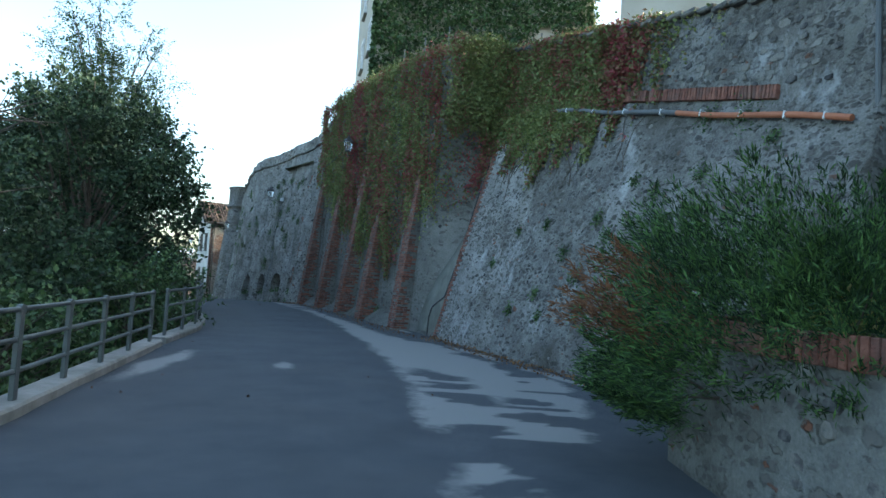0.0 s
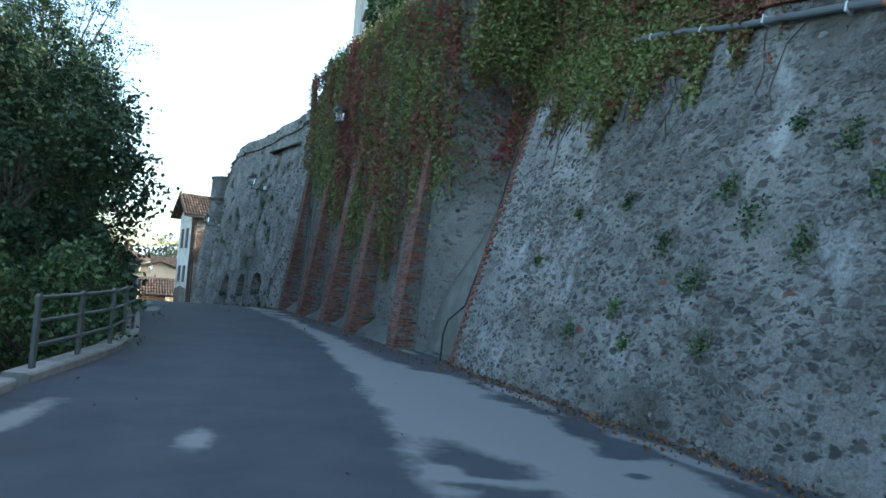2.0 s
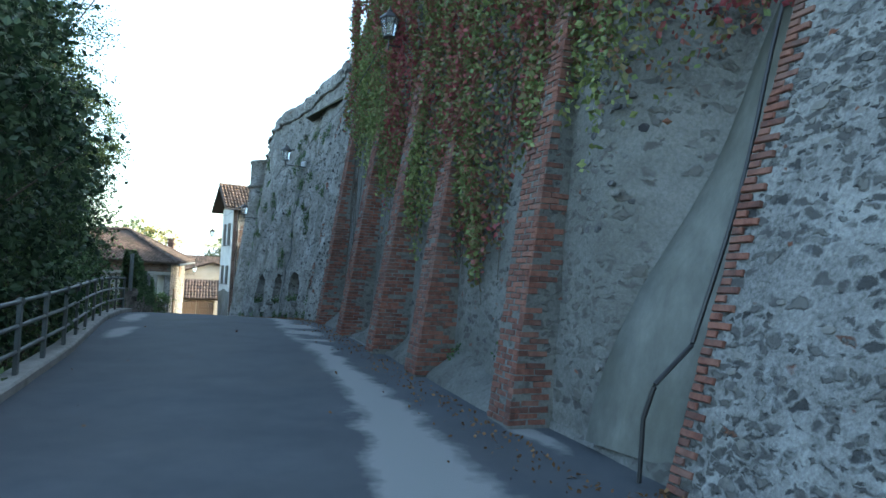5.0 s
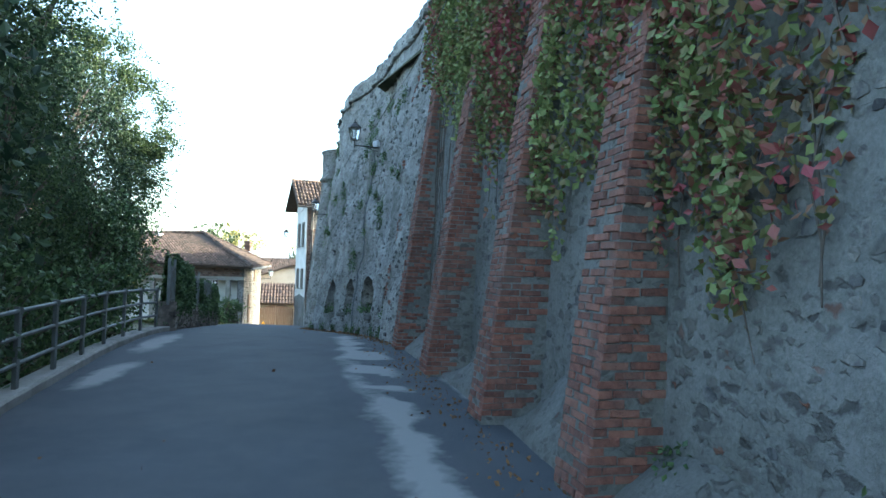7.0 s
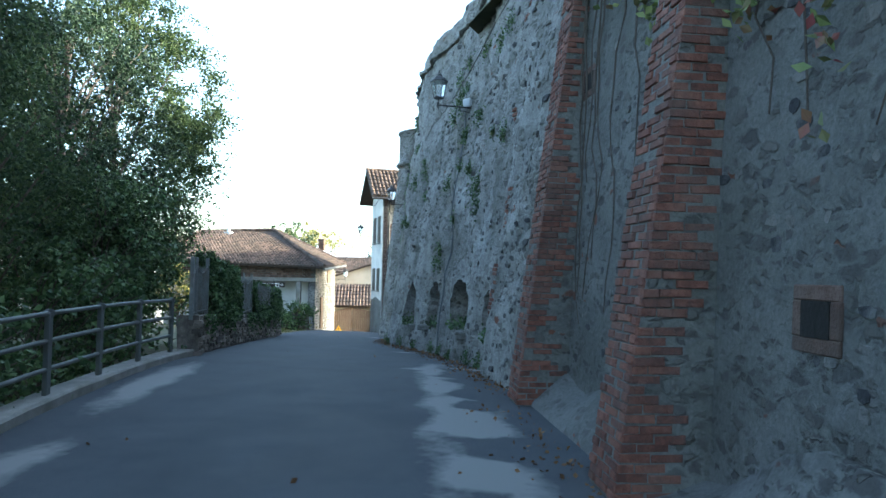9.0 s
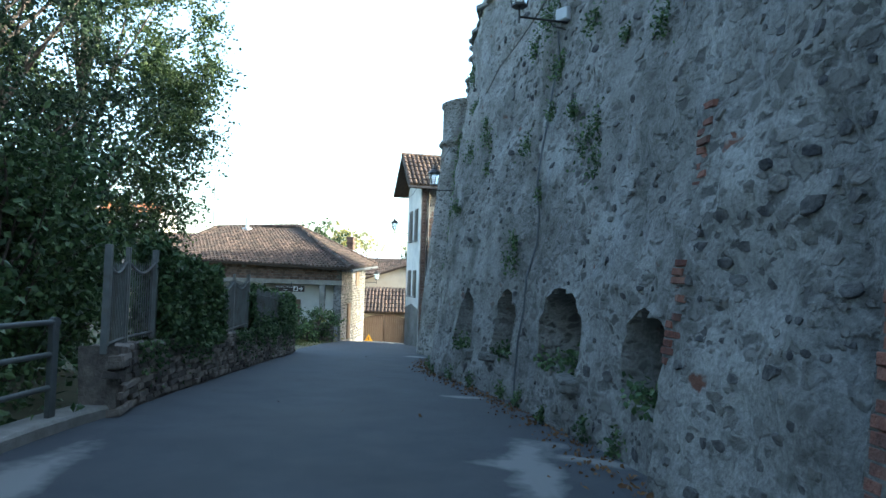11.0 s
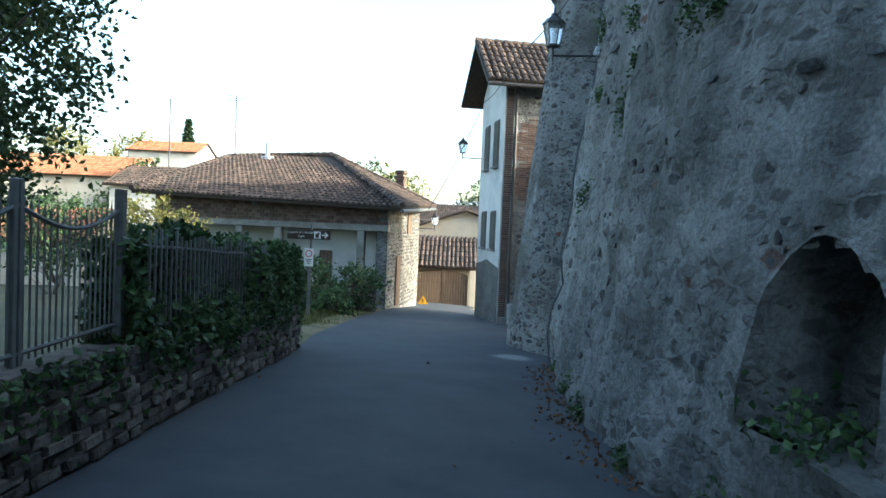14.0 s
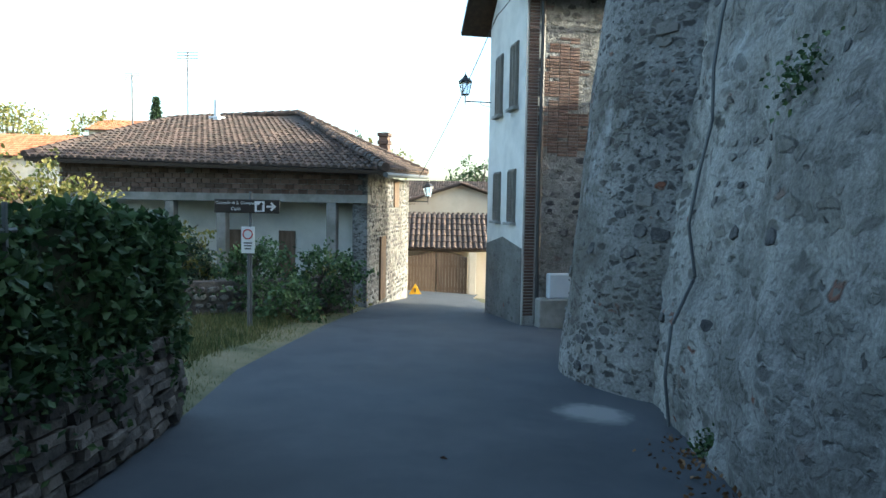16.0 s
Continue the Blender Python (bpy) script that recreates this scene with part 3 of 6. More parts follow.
P3 = [(-6.55, 31.85), (-7.2, 33.0), (-8.0, 34.5), (-9.35, 36.95), (-10.75, 39.05), (-11.55, 40.2), (-12.4, 41.35), (-13.4, 42.75), (-14.3, 44.5), (-15.2, 46.9), (-16.0, 49.2), (-16.4, 50.4)]


def off3(s, z):
    proud = 0.14 * (1 - smooth01(2.38, 2.48, s))
    return 0.11 * (z - 0.3) - proud + 0.05 * math.sin(s * 0.9) * smooth01(3, 5, s)


W3 = Face(P3, off3, 0.13)


def top3(s):
    return float(np.interp(s, [0, 2, 6, 12, 16, 20.5], [9.5, 9.5, 9.6, 9.5, 9.3, 8.7]))


def s_of(x, y):
    best = min(np.arange(0, W3.length, 0.05), key=lambda s: (W3.base(s) - Vector((x, y, 0))).length)
    return float(best)


ARCHES = [(s_of(-12.15, 40.65) + 0.4, 0.70, 1.32, 1.94, 0.52), (s_of(-10.85, 38.7) + 0.5, 0.80, 1.40, 1.98, 0.58), (s_of(-9.4, 36.35) + 0.42, 0.98, 1.42, 2.06, 0.84), (3.14, 0.98, 1.42, 1.93, 0.6)]


def build_castle_wall():
    # rubble scarp beside the planter
    w = part("wall_scarp", wall_mesh(W1, top1, 0.22), MORTAR, smooth=True)
    tagged(w, "tall sloping rubble stone scarp wall with pale lime mortar", "wall", kind="structure")
    # repointed near the corner, old and dirty beyond
    w.data.materials.append(OLD_SCARP)
    for q in w.data.polygons:
        c = q.center
        q.material_index = int((EDGE - c).dot(U1) + 1.1 * nz(c.x, c.y, c.z, 0.5) + 0.7 * nz(c.x, c.y, c.z, 1.7) > 3.4 or c.z > course1((EDGE - c).dot(U1)))
    m = Mesh()
    stones(W1, m, 0.25, 11.3, 0.1, lambda s: course1(s) - 0.1, 0.05, 0.13, lambda s, z: patchy(W1.base(s).x, W1.base(s).y, z, 0.08, 0.34) * (1 - 0.45 * smooth01(3, 6, s)), 0.008, (), w, lambda s, z: 1.0 < s < 8 and z < 2.6)
    stones(W1, m, 0.2, 11.3, 5.0, top1, 0.09, 0.2, lambda s, z: 0.6 if z > course1(s) + 0.12 else 0.0, 0.014)
    tagged(part("rubble_facing", m, STONE, w), kind="stuff")
    # brick string course over the slope
    for i in range(150):
        s = 0.3 + i * 0.074
        if s > 9.8 or rng.random() < 0.05:
            continue
        PIECES.append((w, "brick", W1.frame_at(s, course1(s) + 0.02) @ pose(0, 0, 0.03, 0, 0, 90), 0))
    # recessed wall behind the buttresses
    w2 = part("wall_recess", wall_mesh(W2, top2, 0.3, s0=0.8), RENDER_GREY, smooth=True)
    tagged(w2, "grey cement-rendered rubble wall behind brick buttresses", "wall", kind="structure")
    m = Mesh()
    stones(W2, m, 0.9, 16.0, 0.3, top2, 0.06, 0.15, lambda s, z: 0.05 + 0.3 * smooth01(-0.1, 0.3, nz(s, z, 2, 0.45) + 0.25 * nz(s, z, 8, 1.4)), 0.005, (), w2, lambda s, z: z < 4)
    tagged(part("rubble_facing", m, STONE, w2), kind="stuff")
    # long wall with the arched niches
    w3 = part("wall_long", wall_mesh(W3, top3, 0.13, 0.9, ARCHES), MASONRY_GREY, smooth=True)
    tagged(w3, "high weathered castle wall of grey rubble with arched niches", "wall", kind="structure")
    m = Mesh()
    stones(W3, m, 0.3, 2.3, 0.5, top3, 0.05, 0.14, lambda s, z: patchy(s, z, 1, 0.2, 0.5), 0.009, (), w3, lambda s, z: z < 3.2)
    stones(W3, m, 3.0, W3.length - 0.2, 0.0, top3, 0.06, 0.16, lambda s, z: patchy(s, z, 4, 0.04, 0.3) * (1 - 0.6 * smooth01(9, 13, s)), 0.012, ARCHES)
    tagged(part("rubble_facing", m, STONE, w3), kind="stuff")
    for a in ARCHES:
        m = Mesh()
        out = arch_outline(a)
        depth = 0.75
        rings = []
        for d, k in ((0.07, 1.2), (-0.02, 1.0), (0.2, 0.99), (depth, 0.96)):
            rings.append([W3.at(a[0] + (s - a[0]) * k, a[1] + (z - a[1]) * k) - W3.normal(a[0]) * d for s, z in out])
        m.loft(rings, True)
        n = len(out)
        m.f.append(tuple(range(len(m.v) - n, len(m.v))))
        part("niche", m, MASONRY_GREY, w3, "dark arched niche with a stone sill")
        sill = Mesh()
        f = W3.frame_at(a[0], a[1] - 0.08, -0.1)
        sill.box(f @ pose(0, 0, -0.2), a[4] * 2 + 0.3, 0.16, 0.5, 0.03)
        part("sill", sill, RENDER_GREY, w3, "rendered niche sill")
        v = Mesh()
        pts = []
        for _ in range(260):
            q = W3.at(a[0] + rng.normal() * a[4] * 0.45, a[1] + abs(rng.normal()) * 0.12) - W3.normal(a[0]) * rng.uniform(-0.1, 0.55)
            pts.append(q)
        v.leaves(pts, 0.09)
        t = thing("nettle_plant", W3.at(a[0], a[1]) - W3.normal(a[0]) * 0.25, "low green weeds growing inside the wall niche", "plant", "niche weeds")
        part("foliage", v, LEAF_IVY, t)
    # parapet band
    m = Mesh()
    for s in np.arange(1.0, W3.length - 0.4, 0.5):
        f = W3.frame_at(s + 0.25, top3(s) - 0.62, 0.05)
        m.box(f, 0.52, 0.1 + 0.03 * rng.random(), 0.12, 0.02)
    part("ledge", m, MASONRY_GREY, w3, "projecting stone string course under the parapet")
    # coping along the recess and scarp
    m = Mesh()
    for s in np.arange(0.1, 11.2, 0.42):
        f = Matrix.Translation(W1.at(s, top1(s)) - N1 * 0.35) @ pose(0, 0, 0.03, 0, 0, math.degrees(math.atan2(U1.y, U1.x)))
        m.box(f @ pose(0, 0, 0, rng.normal() * 2, rng.normal() * 2, rng.normal() * 3), 0.4, 0.95, 0.11, 0.03)
    part("coping", m, STONE, w, "uneven flat coping stones")


PIECES = []
BRICK_SIZES = [(0.235, 0.058), (0.225, 0.06), (0.11, 0.058), (0.115, 0.061)]


def brick_mesh(k):
    m = Mesh()
    w, h = BRICK_SIZES[k]
    r = np.random.default_rng(40 + k)
    rings = []
    for z, c in ((-0.06, 0.0), (0.052, 0.0), (0.06, 0.009)):
        x, y = w / 2 - c, h / 2 - c * 0.6
        rings.append([(sx * x + r.normal() * 0.002, sy * y + r.normal() * 0.002, z) for sx, sy in ((-1, -1), (1, -1), (1, 1), (-1, 1))])
    m.loft(rings, True, True)
    me = bpy.data.meshes.new("brick")
    me.from_pydata(m.v, [], m.f)
    me.materials.append(BRICK)
    return me


# buttresses: far end along the wall, depth at the foot, top
BUTTRESS = [(2.69, 0.50, 6.4), (5.83, 0.58, 6.6), (8.25, 0.66, 6.8), (11.3, 0.66, 7.0), (14.75, 0.60, 7.2)]
WIDE = 0.56


def build_buttresses():
    for k, (far, depth, top) in enumerate(BUTTRESS):
        foot = REC + U2 * (far - WIDE / 2) + N2 * depth * 0.5
        zb = zr(foot.y)
        t = thing("buttress", (foot.x, foot.y, zb), "tall tapering red brick buttress against the castle wall", "buttress", "buttresses along the wall")

        def d(z):
            return depth + 0.03 - (depth + 0.03 - 0.06) * max(0, z - zb) / (top - zb)

        def corner(s, z, out):
            return Vector((*(REC + U2 * s + N2 * (out - 0.045 * (z - 0.4))).to_2d(), z))

        m = Mesh()
        rings = []
        for z in np.linspace(zb - 0.3, top, 14):
            rings.append([corner(far, z, d(z)), corner(far - WIDE, z, d(z)), corner(far - WIDE, z, -0.15), corner(far, z, -0.15)])
        m.loft(rings, True, True)
        part("core", m, RENDER_GREY, t, "mortar core")
        course, z, row = 0.069, zb + 0.04, 0
        while z < top - 0.05:
            front = Matrix.Translation(corner(far - WIDE / 2, z, d(z) - 0.05)) @ Matrix((U2, Vector((0, 0, 1)), N2)).transposed().to_4x4()
            tilt = pose(0, 0, 0, -math.degrees(math.atan2(depth + 0.25, top - zb)))
            row_x = [(-0.145, 0), (0.145, 1)] if row % 2 else [(-0.215, 2), (0.0, 0), (0.215, 3)]
            for x, kind in row_x:
                if rng.random() < 0.03:
                    continue
                PIECES.append((t, "brick", front @ pose(x + rng.normal() * 0.004, rng.normal() * 0.003, rng.normal() * 0.006, 0, 0, rng.normal() * 0.8) @ tilt, kind))
            side = Matrix.Translation(corner(far - WIDE + 0.052, z, 0)) @ Matrix((N2, Vector((0, 0, 1)), -U2)).transposed().to_4x4()
            x = d(z) + 0.008 - (0.0575 if row % 2 else 0.1125)
            limit = 0.02 + 0.5 * max(0, nz(k * 7, z, 3, 0.8)) * smooth01(zb, zb + 3, 6 - z)
            first = True
            while x > limit + 0.02:
                kind = (3 if row % 2 else 1) if first else int(rng.integers(0, 2))
                if rng.random() > 0.05:
                    PIECES.append((t, "brick", side @ pose(x, rng.normal() * 0.003, rng.normal() * 0.006, 0, 0, rng.normal() * 0.8), kind))
                x -= 0.18 if first and row % 2 else 0.24
                first = False
            z += course
            row += 1
        # mortared bank at the foot, up against the wall
        b = Mesh()
        gap = (BUTTRESS[k - 1][0] if k else 0.0, far - WIDE)
        rings = []
        for i in range(9):
            s = gap[0] + (gap[1] - gap[0]) * i / 8
            rise = 0.24 + 0.12 * math.sin(i * 1.1 + k) + (0.75 * (1 - i / 8) if k in (2, 3) else 0.12)
            base = REC + U2 * s - N2 * (0.0 if k else 0.42)
            rings.append([(base + N2 * 0.46).to_3d() + Vector((0, 0, zr(base.y) - 0.1)), (base + N2 * (0.42 + 0.05 * nz(s, 1, k))).to_3d() + Vector((0, 0, zr(base.y) + 0.04)),
                          (base + N2 * 0.28).to_3d() + Vector((0, 0, zr(base.y) + rise * 0.42)), (base + N2 * 0.02).to_3d() + Vector((0, 0, zr(base.y) + rise)), (base - N2 * 0.2).to_3d() + Vector((0, 0, zr(base.y) + rise))])
        b.loft(rings, False)
        tagged(part("bank", b, RENDER_GREY, smooth=True), "smooth grey mortar fillet sloping from wall to lane", "bank", kind="structure")
    # brick quoin along the scarp's edge
    w = thing("quoin", (EDGE.x, EDGE.y, zr(EDGE.y)), "red brick quoin edging the rubble scarp", "quoin", kind="structure")
    z, row = zr(EDGE.y) + 0.04, 0
    while z < 7.2:
        f = W1.frame_at(0.07 if row % 2 else 0.13, z, -0.035)
        PIECES.append((w, "brick", f, 2 if row % 2 else 0))
        # the end that faces the recess
        e = Matrix.Translation(W1.at(0.02, z, -0.16) - U1 * -0.0) @ Matrix((-N1, Vector((0, 0, 1)), U1)).transposed().to_4x4()
        PIECES.append((w, "brick", e @ pose(0.0, 0, -0.03), 1))
        z += 0.072
        row += 1
    # plaster apron leaning in the corner of the first bay
    m = Mesh()
    rings = []
    for z in np.linspace(zr(18.6) + 0.1, 6.2, 16):
        k = max(0.02, 1 - (z - 0.4) / 5.8)
        a, c = W1.at(0.0, z, -0.27) + U1 * 0.02, W2.at(S2 + 0.3 + 0.95 * k, z, 0.1 * k + 0.02)
        rings.append([c - N2 * 0.5, c, c.lerp(a, 0.35) + N2 * (0.03 * k + 0.04 * nz(z, 1, 2, 1.3)), c.lerp(a, 0.75) + N2 * 0.03 * nz(z, 5, 2, 1.7), a, a - N1 * 0.5])
    m.loft(rings, False)
    tagged(part("plaster_apron", m, PLASTER, smooth=True), "smooth pale plaster apron leaning into the corner of the wall", "plaster", kind="structure")
    # return of the scarp into the recess
    m = Mesh()
    rings = []
    for z in np.linspace(0, 8.6, 20):
        a = W1.at(0.0, z, -0.06)
        rings.append([a, a - N1 * 2.2, a - N1 * 2.2 - U1 * 0.3, a - U1 * 0.3])
    m.loft(rings, True, True)
    part("return_wall", m, RENDER_GREY, w, "plastered return of the scarp")
    # brick edge of the long wall
    w = thing("quoin", (*W3.base(2.9).to_2d(), zr(34)), "ragged brick quoin on the corner of the castle wall", "quoin", kind="structure")
    z, row = 0.6, 0
    while z < 7.5:
        if nz(1, z, 2, 1.3) > 0.02:
            PIECES.append((w, "brick", W3.frame_at(2.28 if row % 2 else 2.23, z, -0.05), 2 if row % 2 else 0))
        z += 0.072
        row += 1


def place_pieces():
    shared = [brick_mesh(k) for k in range(4)]
    for parent, name, m, kind in PIECES:
        ob = new(name, shared[kind])
        ob.parent = parent
        ob.matrix_basis = Matrix.Translation(-base_of(parent)) @ m


def build_tower():
    c = Vector((-15.75, 51.75, 0))
    m = Mesh()
    rings = []
    prof = [(-1.4, 2.16)] + [(z, 2.12 - 0.098 * (z + 0.8)) for z in np.linspace(-0.8, 7.1, 34)] + [(7.12, 1.42), (7.2, 1.48), (7.32, 1.42), (7.36, 1.34), (8.6, 1.34), (8.66, 1.41), (8.75, 1.41)]
    for z, r in prof:
        rings.append([c + Vector((math.cos(a) * (r + 0.05 * nz(math.cos(a) * 2, math.sin(a) * 2, z, 1.3)), math.sin(a) * (r + 0.05 * nz(math.cos(a) * 2, math.sin(a) * 2, z, 1.3)), z)) for a in np.arange(56) * math.tau / 56])
    m.loft(rings, True, True)
    t = part("round_tower", m, MORTAR, at=(c.x, c.y, -0.9), smooth=True)
    tagged(t, "round corner tower of pale rubble with a stone cordon", "tower")
    face = Face([(c.x + math.cos(a) * 2.1, c.y + math.sin(a) * 2.1) for a in np.linspace(radians(300), radians(130), 40)], lambda s, z: 0.098 * (z + 0.8) - 0.02, 0.02)
    s = Mesh()
    stones(face, s, 0.1, face.length - 0.1, -0.9, lambda q: 7.0, 0.1, 0.2, lambda q, z: 0.22, 0.006)
    tagged(part("rubble_facing", s, STONE, t), kind="stuff")


# ---- railing, kerb ----
def railing(points, name_end=False):
    a = Vector((*points[0], 0))
    t = thing("railing", (a.x, a.y, zr(a.y) + 0.1), "grey-green painted steel railing with three tubes on a kerb", "railing", "lane railings")
    tops = []
    for x, y in points:
        z = zr(y) + 0.1
        m = Mesh()
        nxt = Vector((lerp(LEFT, y + 0.5) - lerp(LEFT, y - 0.5), 1.0, 0)).normalized()
        h = math.degrees(math.atan2(-nxt.x, nxt.y))
        m.box(pose(x, y, z + 0.47, 0, 0, h), 0.055, 0.11, 0.96, 0.012)
        post = part("post", m, RAIL_PAINT, t)
        c = Mesh()
        c.tube([(x - 0.03, y, z + 0.945), (x + 0.03, y, z + 0.945)], [0.055, 0.055], 12)
        part("cap", c, RAIL_PAINT, post)
        tops.append((x, y, z))
    for k, h in enumerate((0.95, 0.63, 0.30)):
        m = Mesh()
        m.tube([(x, y, z + h) for x, y, z in tops], 0.027, 10)
        part("rail", m, RAIL_PAINT, t)
    return t


def kerb(points):
    m = Mesh()
    rings = []
    for y in points:
        x, z = lerp(LEFT, y), zr(y)
        g = 0.015 * nz(x, y, 0, 2)
        rings.append([(x + 0.02 + g, y, z - 0.2), (x + 0.02 + g, y, z + 0.07), (x - 0.01 + g, y, z + 0.1), (x - 0.34, y, z + 0.1), (x - 0.36, y, z + 0.07), (x - 0.36, y, z - 0.6)])
    m.loft(rings, False, False)
    n = len(rings[0])
    m.f += [tuple(range(n)), tuple(reversed(range(len(m.v) - n, len(m.v))))]
    tagged(part("kerb", m, CONCRETE), "pale worn concrete kerb under the railing", "kerb", kind="structure")


def rail_x(y):
    return lerp(LEFT, y) - 0.14


def build_railing():
    ys, y = [], -1.9
    while y < 13.1:
        ys.append(y)
        y += 1.47
    railing([(rail_x(y), y) for y in ys])
    ys = [14.0, 15.5, 17.0, 18.4, 19.7]
    y = 20.95
    while y < 33.3:
        ys.append(y)
        y += 1.3 if y < 24 else 1.33
    railing([(rail_x(y), y) for y in ys])
    kerb(np.arange(-6, 13.35, 0.35))
    kerb(np.arange(13.6, 34.0, 0.35))


build_road()
build_ground()
build_castle_wall()
build_buttresses()
build_tower()
build_railing()


# ---- trees and planting ----
def tree(name, x, y, z, height, crown, clumps, leaf, mat, label, lean=(0, 0), per=110, low=0.25, clump=0.75, category="tree", trunk_r=0.16, branches=True):
    t = thing(name, (x, y, z), label, category)
    r = random.Random(int(abs(x * 91 + y * 37) * 10))
    m = Mesh()
    top = Vector((x + lean[0], y + lean[1], z + height * 0.82))
    spine = [Vector((x, y, z - 0.2)).lerp(top, k / 6) + Vector((r.uniform(-.12, .12), r.uniform(-.12, .12), 0)) * (k > 0) for k in range(7)]
    m.tube(spine, [trunk_r * (1 - 0.12 * k) for k in range(7)], 8)
    cx, cy, cz = crown
    centres = []
    for k in range(clumps):
        a, v = r.uniform(0, math.tau), r.uniform(-1, 1)
        rad = r.uniform(0.45, 1.0) ** 0.6
        wob = 1 + 0.28 * noise.noise((math.cos(a) * 1.7 + x, math.sin(a) * 1.7 + y, v * 2))
        q = math.sqrt(1 - v * v)
        h = z + height * low + (height * (1 - low)) * (v * rad * 0.5 + 0.5)
        centres.append(Vector((x + lean[0] * 0.7 + math.cos(a) * q * rad * cx * wob, y + lean[1] * 0.7 + math.sin(a) * q * rad * cy * wob, h)))
    if branches:
        for c in centres[:: max(1, clumps // 40)]:
            k = min(5, max(1, int((c.z - z) / height * 6)))
            s = spine[k - 1]
            mid = s.lerp(c, 0.5) + Vector((r.uniform(-.2, .2), r.uniform(-.2, .2), 0.15))
            m.tube([s, mid, c], [trunk_r * 0.34, trunk_r * 0.2, 0.012], 5)
    part("trunk", m, BARK, t)
    leaves = Mesh()
    pts = []
    for c in centres:
        # drooping sprays, leaves in line along each twig
        n = max(2, int(per * r.uniform(0.6, 1.3) / 16))
        way = np.array(c) - np.array([x + lean[0] * 0.7, y + lean[1] * 0.7, z + height * (low + 0.45 * (1 - low))])
        way /= np.linalg.norm(way) + 1e-6
        d = way * 0.75 + rng.normal(size=(n, 3)) * 0.65 + np.array([0, 0, 0.08])
        d /= np.linalg.norm(d, axis=1)[:, None]
        run = clump * rng.uniform(0.6, 1.45, n)[:, None, None]
        f = np.linspace(0.05, 1, 16)[None, :, None]
        s0 = np.array(c) - way * clump * 0.45 + rng.normal(size=(n, 3)) * clump * 0.26
        twig = s0[:, None, :] + d[:, None, :] * run * f - np.array([0, 0, 1.0]) * 0.34 * run * f ** 2 + rng.normal(size=(n, 16, 3)) * leaf * 0.42
        pts.append(twig.reshape(-1, 3))
    leaves.leaves(np.concatenate(pts), leaf)
    part("crown", leaves, mat, t)
    return t


def build_trees():
    zt = terrain_z
    tree("fig_tree", -12.0, 21.8, zt(-12.0, 21.8), 10.8, (3.9, 3.8, 4), 250, 0.155, LEAF_FIG, "dense dark green broad-leaved tree below the railing", per=210, low=0.1)
    tree("fig_tree", -11.4, 15.0, zt(-11.4, 15), 8.2, (3.5, 3.6, 4), 150, 0.15, LEAF_FIG, "dark leafy thicket tree rising behind the railing", per=180, low=0.08)
    tree("locust_tree", -14.6, 26.5, zt(-14.6, 26.5), 13.6, (3.1, 3.3, 4), 230, 0.085, LEAF_ROB, "tall light-leaved locust tree with feathery foliage", per=260, low=0.2)
    tree("locust_tree", -15.8, 29.8, zt(-15.8, 29.8), 17.0, (3.2, 3.0, 5), 120, 0.09, LEAF_ROB, "tall thin locust tree with gaps of sky in its crown", per=150, low=0.4)
    tree("locust_tree", -17.0, 30.5, zt(-17.0, 30.5), 10.8, (2.7, 3.0, 4), 190, 0.085, LEAF_ROB, "leafy locust tree beyond the end of the railing", per=260, low=0.1)
    tree("locust_tree", -23.5, 40.8, zt(-23.5, 40.8), 13.0, (4.0, 4.0, 5), 290, 0.115, LEAF_ROB, "tall spreading locust tree standing behind the garden gates", per=300, low=0.1)
    tree("locust_tree", -19.6, 35.6, zt(-19.6, 35.6), 9.8, (2.5, 3.0, 5), 170, 0.10, LEAF_FIG, "dark leafy garden tree behind the low wall", per=220, low=0.12)
    tree("locust_tree", -20.0, 32.0, zt(-20, 32), 13.0, (3.2, 3.4, 5), 170, 0.09, LEAF_ROB, "tall locust tree deep in the garden thicket", per=220, low=0.15)
    tree("locust_tree", -10.5, 7.5, zt(-10.5, 7.5), 9.5, (3.6, 3.8, 4), 130, 0.12, LEAF_FIG, "dark leafy tree on the bank below the lane", per=170, low=0.1)
    tree("shrub", -8.2, 17.8, zt(-8.2, 17.8), 3.2, (1.7, 2.6, 2), 60, 0.13, LEAF_IVY, "ivy-grown shrub on the bank behind the railing", per=120, low=0.05, category="shrub", trunk_r=0.05)
    tree("shrub", -7.4, 11.0, zt(-7.4, 11), 3.0, (1.7, 3.0, 2), 70, 0.13, LEAF_IVY, "dark shrub on the bank behind the railing", per=120, low=0.05, category="shrub", trunk_r=0.05)
    tree("shrub", -6.6, 5.0, zt(-6.6, 5), 2.9, (1.5, 3.0, 2), 60, 0.13, LEAF_IVY, "dark shrub on the bank behind the railing", per=110, low=0.05, category="shrub", trunk_r=0.05)
    tree("shrub", -12.3, 26.6, zt(-12.3, 26.6), 3.4, (1.4, 2.6, 2), 60, 0.12, LEAF_IVY, "tangled ivy shrub behind the railing", per=120, low=0.05, category="shrub", trunk_r=0.05)
    tree("shrub", -15.2, 31.6, zt(-15.2, 31.6), 3.8, (1.6, 2.2, 2), 60, 0.12, LEAF_IVY, "tangled ivy shrub beside the gate", per=120, low=0.05, category="shrub", trunk_r=0.05)
